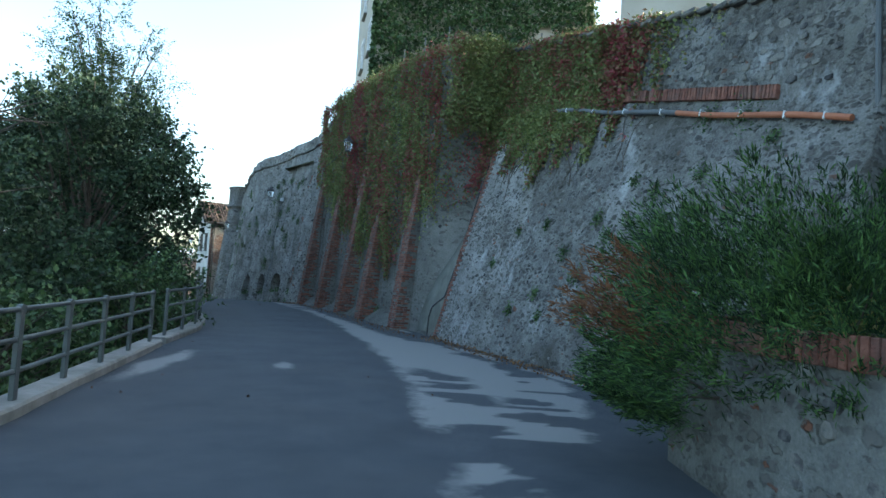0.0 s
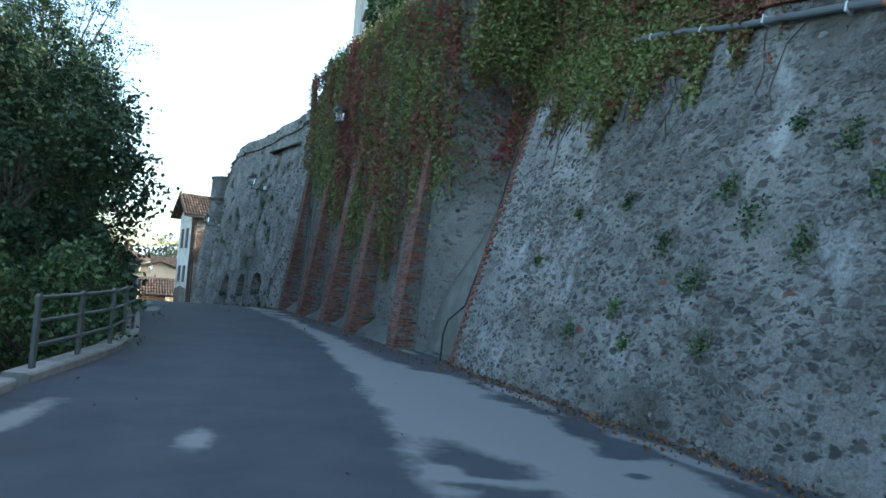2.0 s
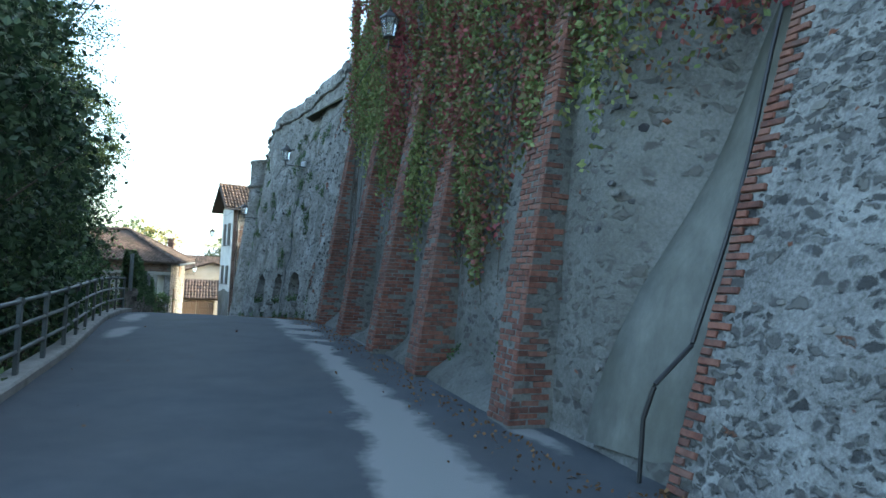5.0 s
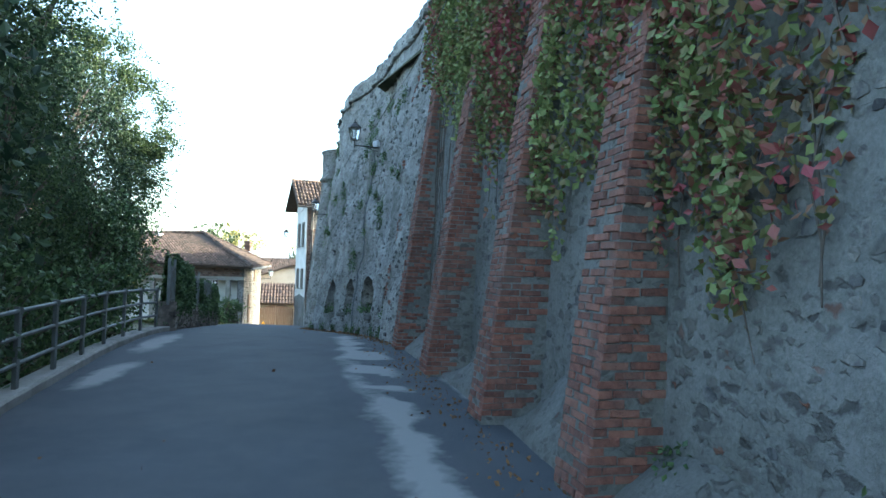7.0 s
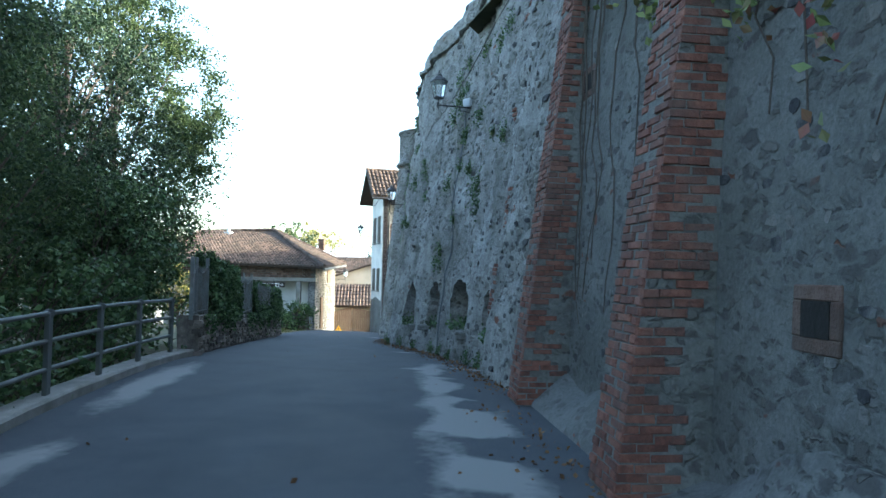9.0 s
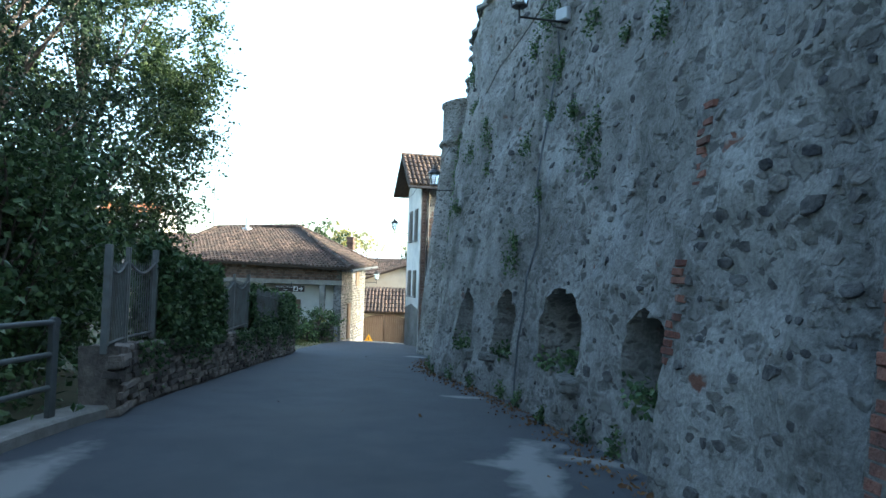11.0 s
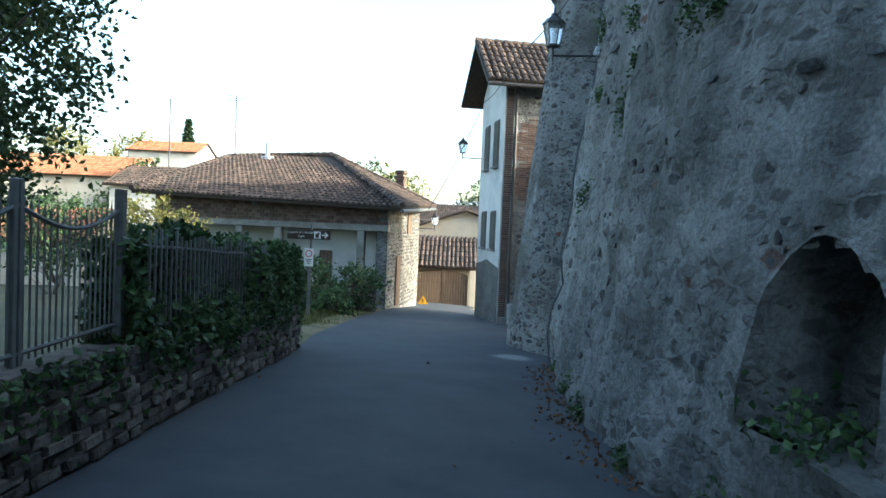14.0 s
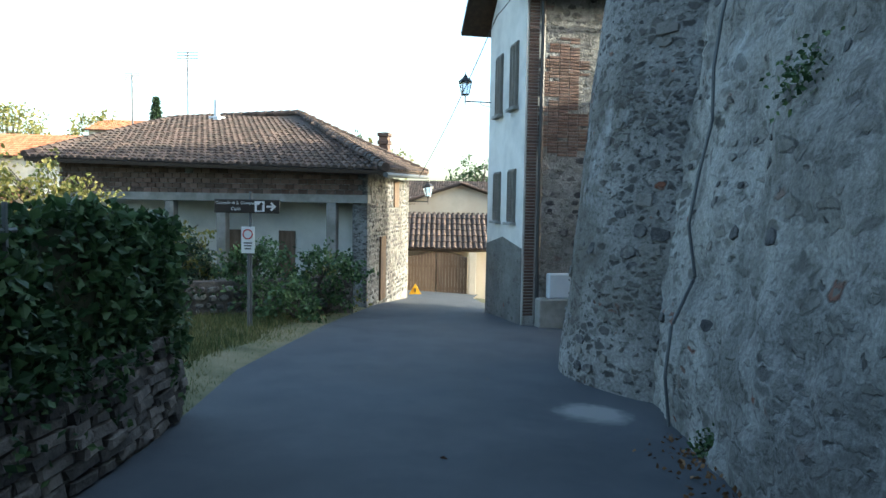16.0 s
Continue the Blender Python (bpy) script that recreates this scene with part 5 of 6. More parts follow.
def tiled_slope(m, a, b, c, d, width=0.2, course=0.36):
    """Barrel tiles in straight columns over the four-cornered roof slope a-b (eave) to d-c (ridge)."""
    a, b, c, d = (Vector(q) for q in (a, b, c, d))
    eave = (b - a).normalized()
    up = (d + c) / 2 - (a + b) / 2
    up -= eave * up.dot(eave)
    n = eave.cross(up).normalized()
    if n.z < 0:
        n = -n
    rows, way = max(2, int(up.length / course)), up.normalized()
    step = up.length / rows
    for i in range(int((b - a).length / width) + 1):
        x = (i + 0.5) * width
        lift = rng.normal() * 0.008
        for j in range(rows):
            f = (j + 0.5) / rows
            if not (a.lerp(d, f) - a).dot(eave) - width * 0.4 < x < (b.lerp(c, f) - a).dot(eave) + width * 0.4:
                continue
            p0 = a + eave * (x + rng.normal() * 0.006) + way * step * j + n * lift
            p1 = p0 + way * step * 1.15
            ring0, ring1 = [], []
            for k in range(5):
                t = math.pi * k / 4
                ring0.append(p0 + eave * math.cos(t) * width * 0.42 + n * (math.sin(t) * 0.09 + 0.035))
                ring1.append(p1 + eave * math.cos(t) * width * 0.34 + n * (math.sin(t) * 0.075 + 0.0))
            m.loft([ring0, ring1], False)
            k = len(m.v)
            m.f.append((k - 10, k - 9, k - 8, k - 7, k - 6))


def slab(m, pts, thick=0.12):
    pts = [Vector(p) for p in pts]
    n = (pts[1] - pts[0]).cross(pts[2] - pts[0]).normalized()
    if n.z < 0:
        n = -n
    m.loft([[p - n * thick for p in pts], pts], True, True)


def prism(m, base, z0, z1):
    m.loft([[Vector((*p, z0)) for p in base], [Vector((*p, z1)) for p in base]], True, True)


def build_corner_house():
    # white face along the lane, brick face across it
    c0 = Vector((-20.0, 56.1, 0))
    u = Vector((-0.583, 0.813, 0)).normalized()
    r = Vector((0.813, 0.583, 0)).normalized()
    t = thing("corner_house", (c0.x, c0.y, -1.1), "tall narrow house with white side wall and patched brick front", "house")
    L, Wd, z0, z1 = 3.3, 7.0, -1.7, 6.4
    corners = [c0, c0 + u * L, c0 + u * L + r * Wd, c0 + r * Wd]
    m = Mesh()
    prism(m, [q.to_2d() for q in corners], z0, z1)
    part("wall", m, MASONRY_GREY, t, "patched rubble and brick wall")
    g = Mesh()
    apex = z1 + 1.45
    f = [c0 - r * 0.004, c0 + u * L - r * 0.004]
    mid = (f[0] + f[1]) / 2
    pts = [Vector((*f[0].to_2d(), z0)), Vector((*f[1].to_2d(), z0)), Vector((*f[1].to_2d(), z1)), Vector((*mid.to_2d(), apex)), Vector((*f[0].to_2d(), z1))]
    g.loft([[p - r * 0.03 for p in pts], [p + r * 0.3 for p in pts]], True, True)
    part("side_wall", g, WHITE_WALL, t, "flaking white limewashed gable wall")
    b = Mesh()
    band = [Vector((*f[0].to_2d(), z0)), Vector((*f[1].to_2d(), z0)), Vector((*f[1].to_2d(), 0.55)), Vector((*mid.to_2d(), 0.8)), Vector((*f[0].to_2d(), 0.6))]
    b.loft([[p - r * 0.037 for p in band], [p - r * 0.02 for p in band]], True, True)
    part("plinth", b, RENDER_GREY, t, "bluish-grey worn render at the foot")
    # brick patches and quoins
    bricks = Mesh()
    n = -u
    fr = Matrix.Translation(c0) @ Matrix((r, Vector((0, 0, 1)), n)).transposed().to_4x4()
    z = -0.9
    row = 0
    while z < z1 - 0.1:
        wq = 0.26 if (row // 4) % 2 else 0.03
        x = 0.02
        while x < 4.6:
            patch = nz(x * 0.7, z * 0.8, 5, 1.0) > 0.26 and z > 0.8
            if x < wq or (patch and rng.random() < 0.9):
                bricks.box(fr @ pose(x + 0.115, z, 0.004), 0.225, 0.055, 0.03, 0.004)
            x += 0.24
        z += 0.07
        row += 1
    tagged(part("bricks", bricks, BRICK_JOINED, t), kind="stuff")
    st = Mesh()
    face = Face([(c0 + r * s).to_2d() for s in np.arange(6, -0.1, -1.0)], lambda s, z: 0.0, 0.0)
    stones(face, st, 0.2, 5.6, -0.9, lambda s: z1, 0.1, 0.2, lambda s, z: 0.5, 0.012)
    tagged(part("rubble_facing", st, STONE, t), kind="stuff")
    # roof
    ov, side = 0.6, 0.75
    e0 = c0 - u * ov - r * side + Vector((0, 0, z1 - 0.05))
    e1 = c0 - u * ov + r * (Wd + 0.4) + Vector((0, 0, z1 - 0.05))
    r0 = c0 + u * L / 2 - r * side + Vector((0, 0, apex + 0.25))
    r1 = c0 + u * L / 2 + r * (Wd + 0.4) + Vector((0, 0, apex + 0.25))
    b0, b1 = c0 + u * (L + ov) - r * side + Vector((0, 0, z1 - 0.05)), c0 + u * (L + ov) + r * (Wd + 0.4) + Vector((0, 0, z1 - 0.05))
    s = Mesh()
    slab(s, [e0, e1, r1, r0])
    slab(s, [b0, r0, r1, b1])
    roof = part("roof", s, WOOD_DARK, t, "dark boarded eaves")
    tl = Mesh()
    tiled_slope(tl, e0, e1, r1, r0, 0.22, 0.38)
    tiled_slope(tl, b1, b0, r0, r1, 0.22, 0.38)
    for k in range(26):
        q = r0.lerp(r1, k / 25)
        tl.tube([q + Vector((0, 0, 0.04)), q + r * 0.36 + Vector((0, 0, 0.02))], [0.12, 0.1], 8)
    tagged(part("tiles", tl, TILE, roof, "weathered clay barrel tiles"), kind="stuff")
    gut = Mesh()
    gut.tube([e0 + Vector((0, 0, -0.1)) - u * 0.06, e1 + Vector((0, 0, -0.1)) - u * 0.06], 0.065, 8)
    part("gutter", gut, DARK_IRON, t)
    dp = Mesh()
    q = c0 + r * 0.32 - u * 0.07
    dp.tube([q + Vector((0, 0, z)) for z in (-1.1, 1.5, 4, z1 - 0.3)] + [q - u * 0.3 + Vector((0, 0, z1 - 0.1))], 0.05, 8)
    part("downpipe", dp, DARK_IRON, t)
    for along, z, h in ((0.85, 3.9, 1.45), (2.2, 3.9, 1.45), (0.85, 1.2, 1.2), (2.2, 1.2, 1.2)):
        window_on(t, c0 + u * along - r * 0.04 + Vector((0, 0, z)), -u, 0.46, h, True)
    lantern("wall_lantern", c0 + u * 3.1 - r * 0.05 + Vector((0, 0, 4.35)), -r, 0.95, "black street lantern on a long bracket from the white house")
    # meter box on a low plinth
    p = Mesh()
    o = c0 + r * 0.78 - u * 0.22
    p.box(Matrix.Translation(o + r * 0.25 + Vector((0, 0, -0.85))) @ Matrix((r, u, Vector((0, 0, 1)))).transposed().to_4x4(), 1.5, 0.42, 0.7, 0.03)
    tagged(part("plinth", p, CONCRETE, at=o + Vector((0, 0, -1.2))), "low rendered plinth against the house wall", "plinth")
    mb = thing("meter_box", o + Vector((0, 0, -0.5)), "pale grey metal meter cabinet on a low plinth", "cabinet")
    b = Mesh()
    fm = Matrix.Translation(o + Vector((0, 0, -0.22))) @ Matrix((r, u, Vector((0, 0, 1)))).transposed().to_4x4()
    b.box(fm, 0.5, 0.24, 0.56, 0.015)
    part("body", b, METAL_BOX, mb)
    d = Mesh()
    d.box(fm @ pose(0, -0.125, 0), 0.45, 0.012, 0.5, 0.004)
    door = part("door", d, METAL_BOX, mb)
    k = Mesh()
    for zz in (-0.15, 0.15):
        k.box(fm @ pose(0.2, -0.135, zz), 0.02, 0.015, 0.04, 0.003)
    part("latch", k, DARK_IRON, door)


def build_farmhouse():
    ze = 2.42
    A = Vector((-24.75, 57.0, 0))
    fdir = Vector((-0.965, -0.262, 0)).normalized()
    bdir = Vector((-0.33, 0.944, 0)).normalized()
    Lf, Lb = 9.4, 6.9
    t = thing("farmhouse", (A.x, A.y, -1.3), "low tiled farmhouse with brick upper wall and concrete posts", "house")
    n = bdir
    z0 = -1.6

    def P(a, b, z):
        q = A + fdir * a + bdir * b
        return Vector((q.x, q.y, z))

    up = Mesh()
    up.loft([[P(0.1, 0, 1.75), P(Lf, 0, 1.75), P(Lf, 0.25, 1.75), P(0.1, 0.25, 1.75)], [P(0.1, 0, ze), P(Lf, 0, 2.7), P(Lf, 0.25, 2.7), P(0.1, 0.25, ze)]], True, True)
    part("brick_band", up, MORTAR, t)
    br = Mesh()
    f = Matrix.Translation(P(0, -0.01, 0)) @ Matrix((fdir, bdir, Vector((0, 0, 1)))).transposed().to_4x4()
    row = 0
    z = 1.86
    while z < 2.68:
        x = 0.12 + (0.13 if row % 2 else 0)
        while x < Lf - 0.2:
            if not (abs(x - 5.1) < 0.25 and z > 2.3) and z < ze + 0.28 * x / Lf:
                br.box(f @ pose(x + 0.12, 0, z), 0.245, 0.05, 0.125, 0.006)
            x += 0.262
        z += 0.14
        row += 1
    tagged(part("bricks", br, BRICK_JOINED, t), kind="stuff")
    bm = Mesh()
    bm.loft([[P(-0.05, -0.06, 1.58), P(Lf, -0.06, 1.58), P(Lf, 0.3, 1.58), P(-0.05, 0.3, 1.58)], [P(-0.05, -0.06, 1.8), P(Lf, -0.06, 1.8), P(Lf, 0.3, 1.8), P(-0.05, 0.3, 1.8)]], True, True)
    part("beam", bm, CONCRETE, t, "pale concrete ring beam")
    for a in (0.85, 4.1, 5.7, 8.9):
        m = Mesh()
        m.box(f @ pose(a + 0.14, 0.1, 0.0), 0.28, 0.28, 3.16, 0.02)
        part("post", m, CONCRETE, t)
    back = Mesh()
    back.loft([[P(0.1, 0.9, z0), P(Lf, 0.9, z0), P(Lf, 1.1, z0), P(0.1, 1.1, z0)], [P(0.1, 0.9, ze), P(Lf, 0.9, ze), P(Lf, 1.1, ze), P(0.1, 1.1, ze)]], True, True)
    part("wall", back, WHITE_WALL, t, "stained plaster wall set back under the beam")
    end = Mesh()
    end.loft([[P(-0.02, 0.02, z0 - 1), P(-0.02, Lb, z0 - 1), P(0.4, Lb, z0 - 1), P(0.4, 0.02, z0 - 1)], [P(-0.02, 0.02, ze), P(-0.02, Lb, ze), P(0.4, Lb, ze), P(0.4, 0.02, ze)]], True, True)
    part("end_wall", end, MORTAR, t, "rubble end wall")
    st = Mesh()
    q0, q1 = P(-0.02, Lb, 0), P(-0.02, 0.1, 0)
    face = Face([q0.lerp(q1, k / 10).to_2d() for k in range(11)], lambda s, z: 0.0, 0.0)
    stones(face, st, 0.1, face.length - 0.1, -1.5, lambda s: ze, 0.1, 0.18, lambda s, z: 0.85, 0.02)
    tagged(part("rubble_facing", st, STONE, t), kind="stuff")
    d = Mesh()
    d.box(Matrix.Translation(P(-0.05, 2.0, -0.35)) @ Matrix((bdir, fdir, Vector((0, 0, 1)))).transposed().to_4x4(), 0.75, 0.06, 1.9, 0.01)
    part("door", d, WOOD, t, "weathered plank door")
    w = Mesh()
    w.box(Matrix.Translation(P(-0.04, 4.2, 1.9)) @ Matrix((bdir, fdir, Vector((0, 0, 1)))).transposed().to_4x4(), 0.8, 0.06, 0.85, 0.01)
    part("shutter", w, WOOD, t, "reddish wooden shutter")
    for a, wd in ((2.6, 0.5), (4.2, 0.5)):
        m = Mesh()
        m.box(f @ pose(a, 0.88, -0.2), wd, 0.05, 1.9, 0.01)
        part("door", m, WOOD, t, "brown plank door under the beam")
    # hipped roof
    o = 0.65
    e = [P(-o, -o, ze), P(Lf + o, -o, 2.72), P(Lf + o, 15.6, 2.72), P(-o, Lb + o, 2.73)]
    h0, h1 = P(4.55, 7.5, 5.03), P(10.0, 7.5, 4.85)
    s = Mesh()
    for pts in ([e[0], e[1], h1, h0], [e[1], e[2], h1], [e[2], e[3], h0, h1], [e[3], e[0], h0]):
        slab(s, pts, 0.1)
    roof = part("roof", s, WOOD_DARK, t, "dark boarded eaves")
    tl = Mesh()
    tiled_slope(tl, e[1], e[0], h0, h1, 0.21, 0.36)
    tiled_slope(tl, e[0], e[3], h0, h0, 0.21, 0.36)
    for a, b in ((e[0], h0), (e[1], h1), (h0, h1), (e[3], h0)):
        k = int((b - a).length / 0.34)
        for i in range(k):
            p0, p1 = a.lerp(b, i / k), a.lerp(b, (i + 1.2) / k)
            tl.tube([p0 + Vector((0, 0, 0.1)), p1 + Vector((0, 0, 0.07))], [0.12, 0.1], 8)
    tagged(part("tiles", tl, TILE, roof, "dark mossy clay barrel tiles"), kind="stuff")
    g = Mesh()
    g.tube([e[0] + Vector((0, 0, -0.1)), e[3] + Vector((0, 0, -0.1))], 0.07, 8)
    part("gutter", g, PIPE_GREY, t)
    c = Mesh()
    q = P(1.7, 10.6, 3.9)
    for k in range(5):
        c.box(pose(q.x, q.y, q.z + k * 0.17, 0, 0, 12), 0.5 - 0.03 * (k % 2) * 3, 0.5 - 0.03 * (k % 2) * 3, 0.16, 0.01)
    part("chimney", c, BRICK_JOINED, t, "louvred brick chimney")
    c = Mesh()
    q = P(7.6, 6.6, 4.4)
    c.tube([q, q + Vector((0, 0, 1.1))], 0.11, 10)
    c.box(pose(q.x, q.y, q.z + 0.2), 0.5, 0.4, 0.5, 0.02)
    part("flue", c, METAL_BOX, t, "pale metal flue")
    # wall lantern under the eave
    lantern("wall_lantern", P(-0.1, 6.2, 1.7), -fdir, 1.0, "white-shaded lantern under the farmhouse eaves")


def text_on(parent, words, m, size, mat, name="lettering"):
    cu = bpy.data.curves.new(name, "FONT")
    cu.body, cu.size, cu.align_x, cu.align_y, cu.extrude = words, size, "CENTER", "CENTER", 0.001
    cu.materials.append(mat)
    ob = new(name, cu)
    ob.parent = parent
    ob.matrix_basis = Matrix.Translation(-base_of(parent)) @ m
    return ob


def build_signs():
    r, u = Vector((0.90, 0.436, 0)).normalized(), Vector((-0.436, 0.90, 0))
    o = Vector((-23.95, 51.6, 0))
    z0 = terrain_z(o.x, o.y)
    f = Matrix.Translation(o + Vector((0, 0, -0.27))) @ Matrix((r, Vector((0, 0, 1)), -u)).transposed().to_4x4() @ Matrix.Diagonal((1.1, 1.1, 1, 1))
    t = thing("direction_sign", (o.x, o.y, z0), "brown direction sign with white lettering on a post", "sign")
    m = Mesh()
    m.tube([o + u * 0.05 + Vector((0, 0, z0 - 0.1)), o + u * 0.05 + Vector((0, 0, 1.75))], 0.03, 8)
    part("post", m, PIPE_GREY, t)
    m = Mesh()
    m.box(f @ pose(-0.05, 1.58, 0), 1.12, 0.235, 0.025, 0.008)
    part("panel", m, SIGN_BROWN, t)
    text_on(t, "Cappella di S. Giovanni", f @ pose(-0.24, 1.635, 0.016), 0.075, SIGN_WHITE)
    text_on(t, "Cigliè", f @ pose(-0.24, 1.535, 0.016), 0.075, SIGN_WHITE)
    a = Mesh()
    a.box(f @ pose(0.17, 1.58, 0.016), 0.17, 0.18, 0.004)
    part("symbol", a, SIGN_WHITE, t, "white chapel symbol plate")
    a = Mesh()
    a.box(f @ pose(0.17, 1.56, 0.02), 0.09, 0.1, 0.004)
    a.box(f @ pose(0.20, 1.62, 0.02, 0, 0, 45), 0.05, 0.05, 0.004)
    part("pictogram", a, SIGN_BROWN, t, "dark chapel pictogram")
    a = Mesh()
    a.box(f @ pose(0.35, 1.58, 0.016), 0.13, 0.035, 0.004)
    a.box(f @ pose(0.405, 1.605, 0.016, 0, 0, -45), 0.11, 0.035, 0.004)
    a.box(f @ pose(0.405, 1.555, 0.016, 0, 0, 45), 0.11, 0.035, 0.004)
    part("arrow", a, SIGN_WHITE, t, "white arrow")
    t = thing("traffic_sign", (o.x - 0.35, o.y - 0.2, z0), "white no-entry notice with a red ring on a post", "sign")
    g = f @ pose(-0.02, 0, 0.06)
    m = Mesh()
    m.tube([g @ Vector((0, z0, -0.03)), g @ Vector((0, 1.2, -0.03))], 0.025, 8)
    part("post", m, PIPE_GREY, t)
    m = Mesh()
    m.box(g @ pose(0, 1.0, 0), 0.23, 0.46, 0.02, 0.008)
    part("panel", m, SIGN_WHITE, t)
    m = Mesh()
    out = [g @ Vector((math.cos(a) * 0.09, 1.1 + math.sin(a) * 0.09, 0.014)) for a in np.arange(24) * math.tau / 24]
    inn = [g @ Vector((math.cos(a) * 0.068, 1.1 + math.sin(a) * 0.068, 0.016)) for a in np.arange(24) * math.tau / 24]
    m.loft([out, inn], True)
    part("ring", m, SIGN_RED, t, "red prohibition ring")
    m = Mesh()
    for k in range(3):
        m.box(g @ pose(0, 0.95 - k * 0.05, 0.013), 0.15 - 0.02 * k, 0.02, 0.004)
    part("lettering_bars", m, DARK_IRON, t, "illegible dark lettering")
    # warning triangle beside the gate
    q = Vector((-28.2, 66.4, zr(66.4) + 0.02))
    t = thing("warning_triangle", q, "orange warning triangle standing on the lane", "sign")
    m = Mesh()
    m.loft([[q + r * -0.26, q + r * 0.26, q + Vector((0, 0, 0.46))], [q + r * -0.26 + u * 0.05, q + r * 0.26 + u * 0.05, q + Vector((0, 0, 0.46)) + u * 0.05]], True, True)
    part("panel", m, WARN_YELLOW, t)
    m = Mesh()
    m.box(Matrix.Translation(q + Vector((0, 0, 0.18)) - u * 0.01) @ Matrix((r, Vector((0, 0, 1)), -u)).transposed().to_4x4(), 0.05, 0.18, 0.02)
    part("mark", m, DARK_IRON, t)


def build_low_wall():
    line = [(-13.55, 33.75)] + [(lerp(LEFT, y) - 0.02, y) for y in np.arange(34.4, 46.7, 0.6)]
    face = Face(list(reversed(line)), lambda s, z: 0.03 * (z - 0.1), 0.04)
    top = lambda s: zr(face.base(s).y) + 0.74 + 0.05 * nz(s, 0, 0, 1.5)
    m = Mesh()
    rings = []
    for s in np.linspace(0, face.length, 60):
        n = face.normal(s)
        z0 = zr(face.base(s).y)
        rings.append([face.at(s, z0 - 0.3, -0.03), face.at(s, z0 + 0.35, -0.03), face.at(s, top(s), -0.03), face.at(s, top(s), -0.03) - n * 0.42, face.at(s, z0 - 0.5) - n * 0.42])
    m.loft(rings, True)
    k = len(rings[0])
    m.f += [tuple(reversed(range(k))), tuple(range(len(m.v) - k, len(m.v)))]
    w = part("wall_garden", m, DARK_STONE)
    tagged(w, "low dry-stone garden wall of dark flat stones", "wall", kind="structure")
    # flat stones, single ones first
    shared = []
    for q in range(7):
        r = np.random.default_rng(80 + q)
        b = Mesh()
        rings = []
        for z, kk in ((-0.1, 1.0), (0.035, 0.97), (0.055, 0.8)):
            rings.append([(math.copysign(1, c) * (0.5 - 0.06 * abs(r.normal())) * kk, math.copysign(1, s_) * (0.5 - 0.08 * abs(r.normal())) * kk, z + r.normal() * 0.006) for c, s_ in ((-1, -1), (0.1, -1.1), (1, -1), (1, 1), (0.1, 1.1), (-1, 1))])
        b.loft(rings, True, True)
        me = bpy.data.meshes.new("stone")
        me.from_pydata(b.v, [], b.f)
        me.materials.append(DARK_STONE)
        shared.append(me)
    for band in range(9):
        s = rng.uniform(0, 0.2)
        while s < face.length - 0.1:
            wd, ht = rng.uniform(0.16, 0.42), 0.088
            cs = s + wd / 2
            zc = zr(face.base(min(cs, face.length)).y) + 0.03 + band * 0.086 + rng.normal() * 0.008
            s += wd + 0.012
            if cs > face.length:
                continue
            ob = new("stone", shared[int(rng.integers(0, 7))])
            ob.parent = w
            ob.matrix_basis = face.frame_at(cs, zc, -0.03 + rng.normal() * 0.012) @ pose(0, 0, 0, 0, 0, rng.normal() * 2.5) @ Matrix.Diagonal((wd, ht, 1, 1))
    # ivy hedge on railings over the wall
    for a, b, hgt, dens in ((0.2, 6.3, 1.12, 8200), (9.3, 12.2, 1.4, 4600)):
        t = thing("ivy_hedge", (*face.base((a + b) / 2).to_2d(), top(a)), "ivy hedge grown thick over the garden railings", "hedge", "garden hedges")
        h = Mesh()
        pts = []
        for _ in range(int(dens * 3.2)):
            s = rng.uniform(a - 0.2, b + 0.2)
            z = rng.random()
            bul = 0.26 + 0.16 * nz(s, z, 2, 1.7)
            side = rng.uniform(-1, 1)
            wob = hgt * (1 + 0.2 * nz(s, 0, 5, 0.9))
            q = face.at(max(0, min(face.length, s)), top(min(max(s, 0), face.length)) - 0.12 + z * wob, -0.22) + face.normal(min(max(s, 0.1), face.length)) * bul * math.copysign(abs(side) ** 0.4, side) * (1 - 0.4 * z ** 3)
            pts.append(q)
        h.leaves(pts, 0.095)
        part("foliage", h, LEAF_IVY, t)
        ins = Mesh()
        rr = []
        for s in np.linspace(a, b, 20):
            n = face.normal(s)
            c = face.at(s, top(s)) - n * 0.22
            rr.append([c + n * 0.16, c + n * 0.12 + Vector((0, 0, hgt * 0.8)), c - n * 0.12 + Vector((0, 0, hgt * 0.8)), c - n * 0.16])
        ins.loft(rr, True, True)
        part("core", ins, SOIL, t, "dark tangle of stems")
    # pickets that stand in the hedge
    t = thing("garden_fence", (*face.base(4.4).to_2d(), top(4.4)), "grey iron picket fence half swallowed by ivy", "fence")
    d = face.base(6.2) - face.base(2.6)
    turn = math.degrees(math.atan2(d.y, d.x))
    for s in np.arange(2.6, 6.3, 0.115):
        q = face.base(s) - face.normal(s) * 0.02
        m = Mesh()
        tall = 0.98 + 0.03 * rng.normal()
        m.box(pose(q.x, q.y, top(s) + tall / 2, 0, 0, turn), 0.022, 0.022, tall, 0.003)
        part("picket", m, GATE_IRON, t)
    for h in (0.14, 0.86):
        m = Mesh()
        m.tube([face.base(s) - face.normal(s) * 0.03 + Vector((0, 0, top(s) + h)) for s in np.arange(2.5, 6.4, 0.3)], 0.015, 6)
        part("rail", m, GATE_IRON, t)
    # trailing ivy on the wall's face
    tr = Mesh()
